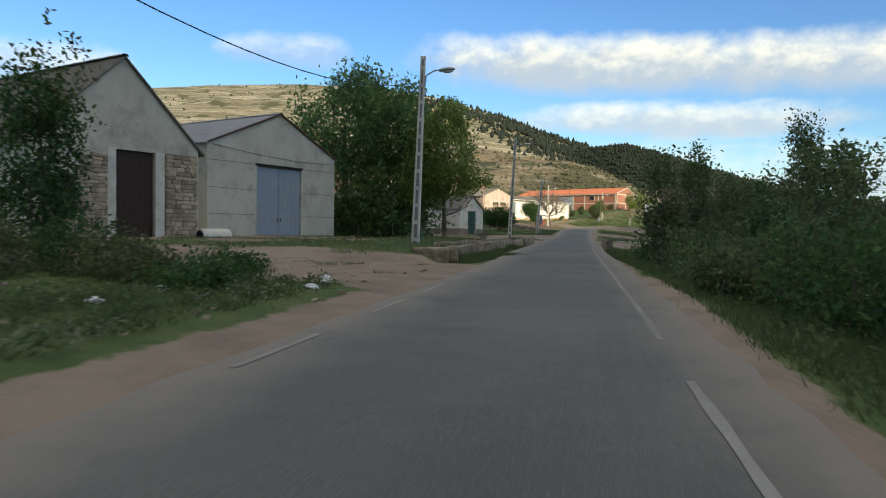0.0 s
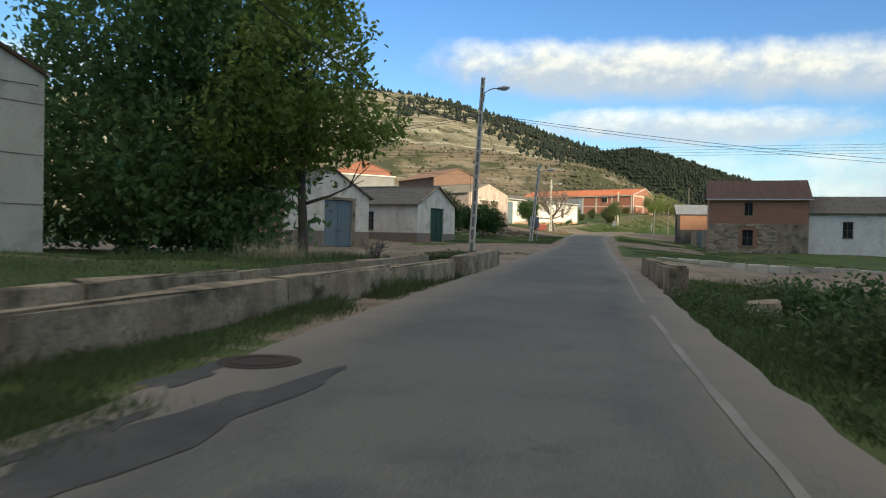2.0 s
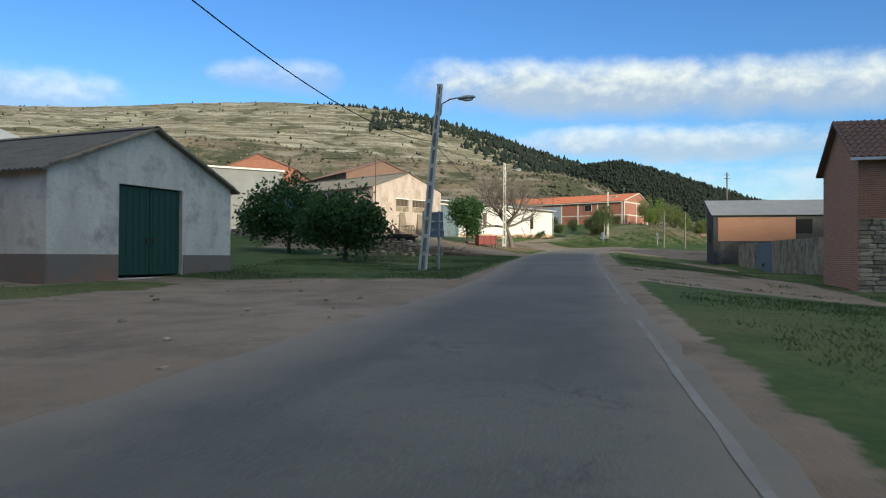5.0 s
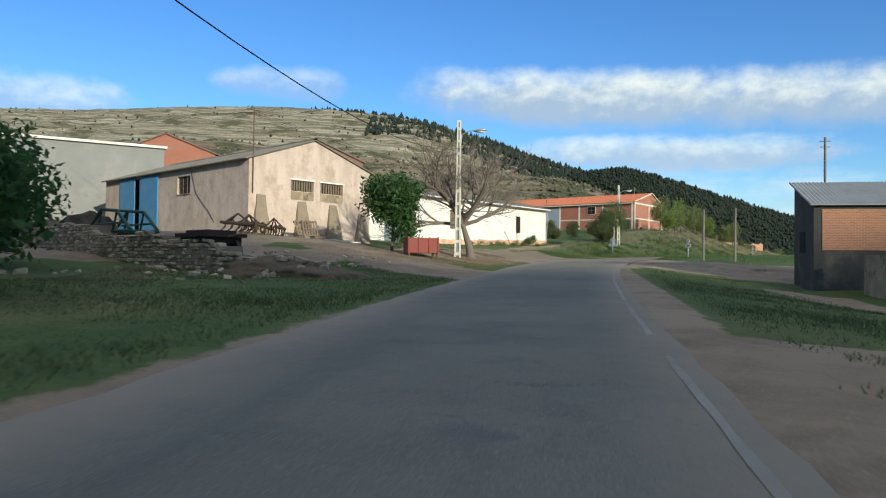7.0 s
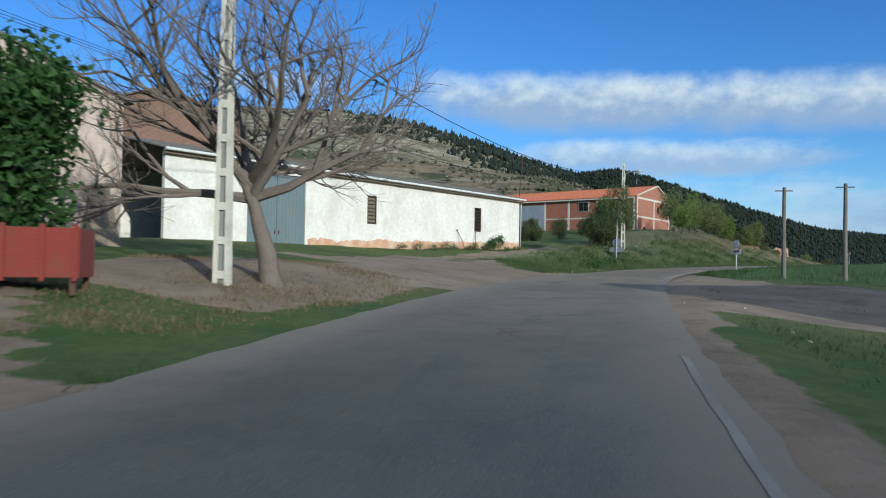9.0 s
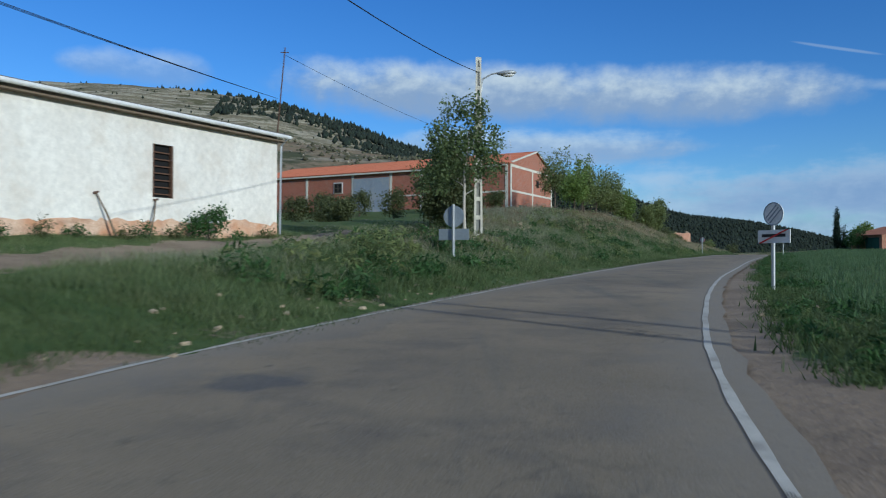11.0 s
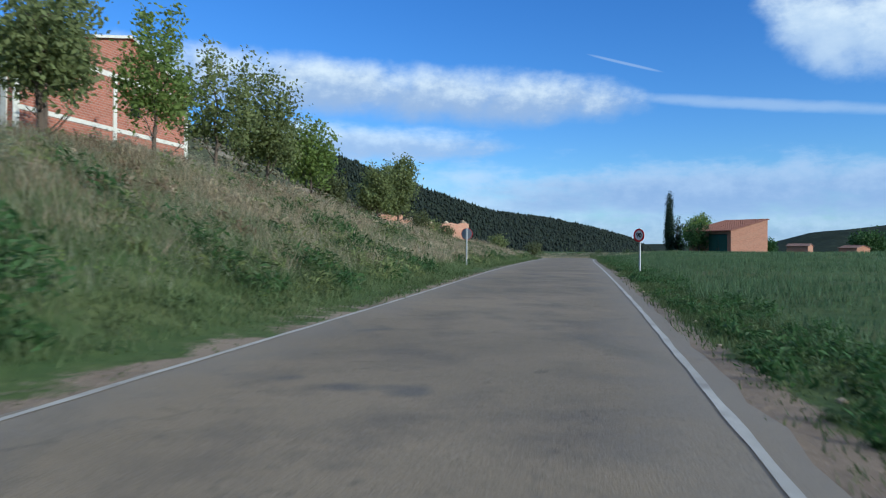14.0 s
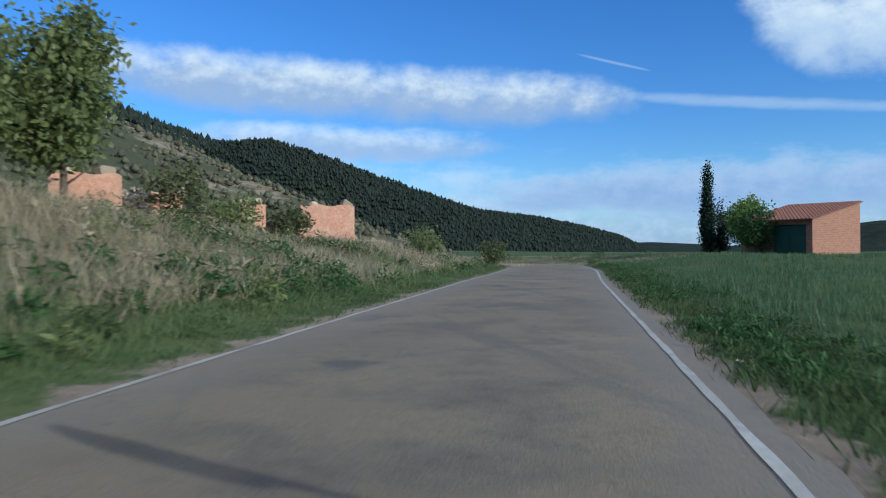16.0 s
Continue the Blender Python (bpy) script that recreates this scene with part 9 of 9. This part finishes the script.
tufts("mound_grass", "long green grass on the mound by the lane", "grass", 9500, (147.5, 178, -4.3, -11), 0.2, 9, WEED, 17, need=0.3, width=0.007)
tufts("wall_weeds", "weeds along the white shed wall", "weeds", 6500, (148, 172, -9, -17), 0.2, 9, GRASS, 18, need=0.35, width=0.008)
tufts("corner_grass", "dry brown weeds on the corner by the lamp", "grass", 3600, (122, 137, -4.8, -11), 0.13, 8, BROWN, 19, need=-0.1, spots=-0.3, width=0.012)
tufts("verge_grass", "rough grass beside the block shed", "grass", 3200, (96, 146, 2.2, 9), 0.14, 9, WEED, 20, need=0.4, width=0.01)
tufts("far_bank_grass", "dull grass on the far bank", "grass", 6000, (235, 330, -30, -5), 0.4, 6, GREYGRASS, 21, need=0.2, width=0.05, spread=0.25)
tufts("dry_stalks", "pale dry reed stalks above the wall", "weeds", 70, (42.0, 44.5, -6.4, -7.8), 0.9, 9, STRAW, 30, need=-1.0, width=0.006, lean=0.22)
tufts("tall_weeds", "tall leafy green weeds above the wall", "weeds", 900, (40, 49, -5.4, -9.5), 0.36, 10, WEED, 31, need=-1.0, width=0.009)
tufts("wall_foot_grass", "tall grass clump at the wall foot", "grass", 600, (40, 47.5, -3.4, -4.4), 0.36, 12, WEED, 32, need=-1.0, width=0.012)
tufts("parapet_grass", "grass clump beyond the parapet", "grass", 600, (51.8, 54.8, -3.7, -5.6), 0.5, 12, WEED, 33, need=-1.0, width=0.008)
tufts("bank_straw", "pale dry grass over the upper bank", "grass", 5000, (202, 262, -7.5, -13), 0.3, 10, STRAW, 35, need=0.3, spots=-0.3, width=0.006, lean=0.5)
herbs("bank_herbs", "leafy green thistles and mallow on the bank", 2600, (154, 255, -4.2, -13), 0.28, 26, 0.045, WEED, 41, -0.2)
herbs("bank_herbs", "grey-green sage scrub on the bank", 2200, (158, 250, -5.5, -14), 0.32, 26, 0.04, GREYGRASS, 42, 0.0)
herbs("bank_herbs", "fresh yellow-green spurge on the bank", 500, (156, 230, -4.6, -12), 0.22, 22, 0.04, LEAF_BRIGHT, 43, 0.3)
herbs("verge_herbs", "low leafy weeds along the verges", 2600, (149, 260, 1.55, 3.0), 0.15, 22, 0.035, WEED, 44, -0.5)
herbs("verge_herbs", "low leafy weeds on the stream bank", 1600, (0, 52, 1.9, 7), 0.34, 26, 0.05, WEED, 45, -0.4)
herbs("verge_herbs", "low leafy weeds by the yard", 700, (-2, 50, -4.0, -12), 0.2, 22, 0.04, WEED, 46, 0.0)
tufts("straw_tussock", "arching pale straw tussocks on the bank", "grass", 700, (200, 252, -5.2, -11), 0.6, 50, STRAW, 51, need=0.3, spots=-0.2, width=0.006, spread=0.2, lean=0.45)
tufts("dead_stalks", "tall grey dead stalks on the bank top", "weeds", 260, (182, 235, -8.5, -13), 0.7, 30, BROWN, 52, need=0.3, spots=-0.2, width=0.005, spread=0.25, lean=0.35)
herbs("bank_brambles", "dark green bramble clumps on the bank", 230, (158, 250, -4.6, -11.5), 0.6, 200, 0.06, WEED, 53, 0.25)
herbs("bank_brambles", "grey-green broom clumps on the bank top", 200, (164, 240, -8.5, -14), 0.6, 200, 0.05, GREYGRASS, 54, 0.2)
herbs("yard_herbs", "dark leafy weeds spreading beside the yard", 900, (1, 13, -4.2, -12.5), 0.26, 40, 0.045, WEED, 55, -0.3)
herbs("yard_herbs", "grey dry weeds beside the yard", 300, (1, 13, -4.2, -12.5), 0.2, 30, 0.04, GREYGRASS, 56, 0.3)
tufts("pole_grass", "ragged dark grass patch round the pole", "grass", 900, (61.2, 64.8, -4.6, -8.2), 0.15, 12, WEED, 61, need=0.1, width=0.008)
tufts("far_field_grass", "dry brown and green rough grass of the far field", "grass", 6000, (262, 340, -14, 10), 0.3, 8, STRAW, 62, need=0.0, spots=0.0, width=0.02, spread=0.3)
herbs("far_field_shrubs", "low dark shrubs in the far field", 160, (262, 330, -16, 9), 0.7, 120, 0.09, WEED, 63, 0.2)
# larger clumps that give the bank its broken light and dark
herbs("bank_clumps", "dark leafy nettle clumps on the bank", 700, (154, 254, -4.5, -9.5), 0.42, 90, 0.085, LEAF_DARK, 71, -0.1)
herbs("bank_clumps", "bright green mallow clumps on the bank", 620, (154, 254, -4.4, -12.5), 0.4, 90, 0.085, LEAF_ALMOND, 72, 0.15)
herbs("bank_clumps", "pale dry grass clumps on the bank", 420, (204, 254, -5.2, -13), 0.42, 90, 0.09, STRAW, 73, 0.1)
herbs("bank_clumps", "brown dead dock clumps on the bank", 180, (196, 254, -6.5, -13), 0.4, 90, 0.08, BROWN, 74, 0.2)
herbs("verge_clumps", "dark weed clumps along the field edge", 900, (149.5, 262, 1.6, 3.2), 0.19, 60, 0.055, LEAF_DARK, 75, -0.5)
tufts("long_straw", "long pale straw grass drooping down the bank", "grass", 900, (206, 254, -5.0, -10), 0.65, 34, STRAW, 76, need=0.3, spots=-0.1, width=0.012, spread=0.22, lean=0.5)
# long soft grass over the whole bank: greener by the road, greyer and drier towards the top
tufts("bank_long_grass", "long soft green grass on the bank", "grass", 9000, (152, 262, -4.3, -8.0), 0.36, 12, GRASS, 81, need=0.3, width=0.007, spread=0.16, lean=0.4)
tufts("bank_long_grass", "long grey-green grass on the bank", "grass", 10500, (154, 262, -5.2, -13.5), 0.42, 12, GREYGRASS, 82, need=0.3, spots=-0.5, width=0.007, spread=0.16, lean=0.4)
tufts("bank_long_grass", "tawny dry grass on the bank", "grass", 6000, (160, 262, -6.0, -13.5), 0.46, 12, STRAW, 83, need=0.3, spots=0.05, width=0.007, spread=0.18, lean=0.45)
tufts("bank_dead_stems", "purplish brown dead stems on the upper bank", "weeds", 4000, (164, 250, -7.5, -13.5), 0.5, 10, BROWN, 84, need=0.3, spots=-0.1, width=0.006, spread=0.2, lean=0.35)
herbs("parapet_weeds", "leafy dark weeds beside the parapet end", 320, (41, 47, 1.85, 3.2), 0.36, 50, 0.055, WEED, 93, -2.0)
herbs("parapet_weeds", "dense dark green weeds beyond the parapet", 280, (51.7, 54.8, -3.7, -5.6), 0.38, 60, 0.06, WEED, 91, -2.0)
tufts("ditch_grass", "dark wet grass at the road edge below the wall", "grass", 3000, (21.5, 35, -2.5, -3.6), 0.16, 9, WEED, 94, need=0.3, spots=-0.3, width=0.01)
tufts("earth_bank_weeds", "dry brown weeds on the slumped earth", "weeds", 1500, (106, 117, -7.0, -13), 0.16, 9, BROWN, 92, need=-0.2, spots=-0.1, width=0.012)
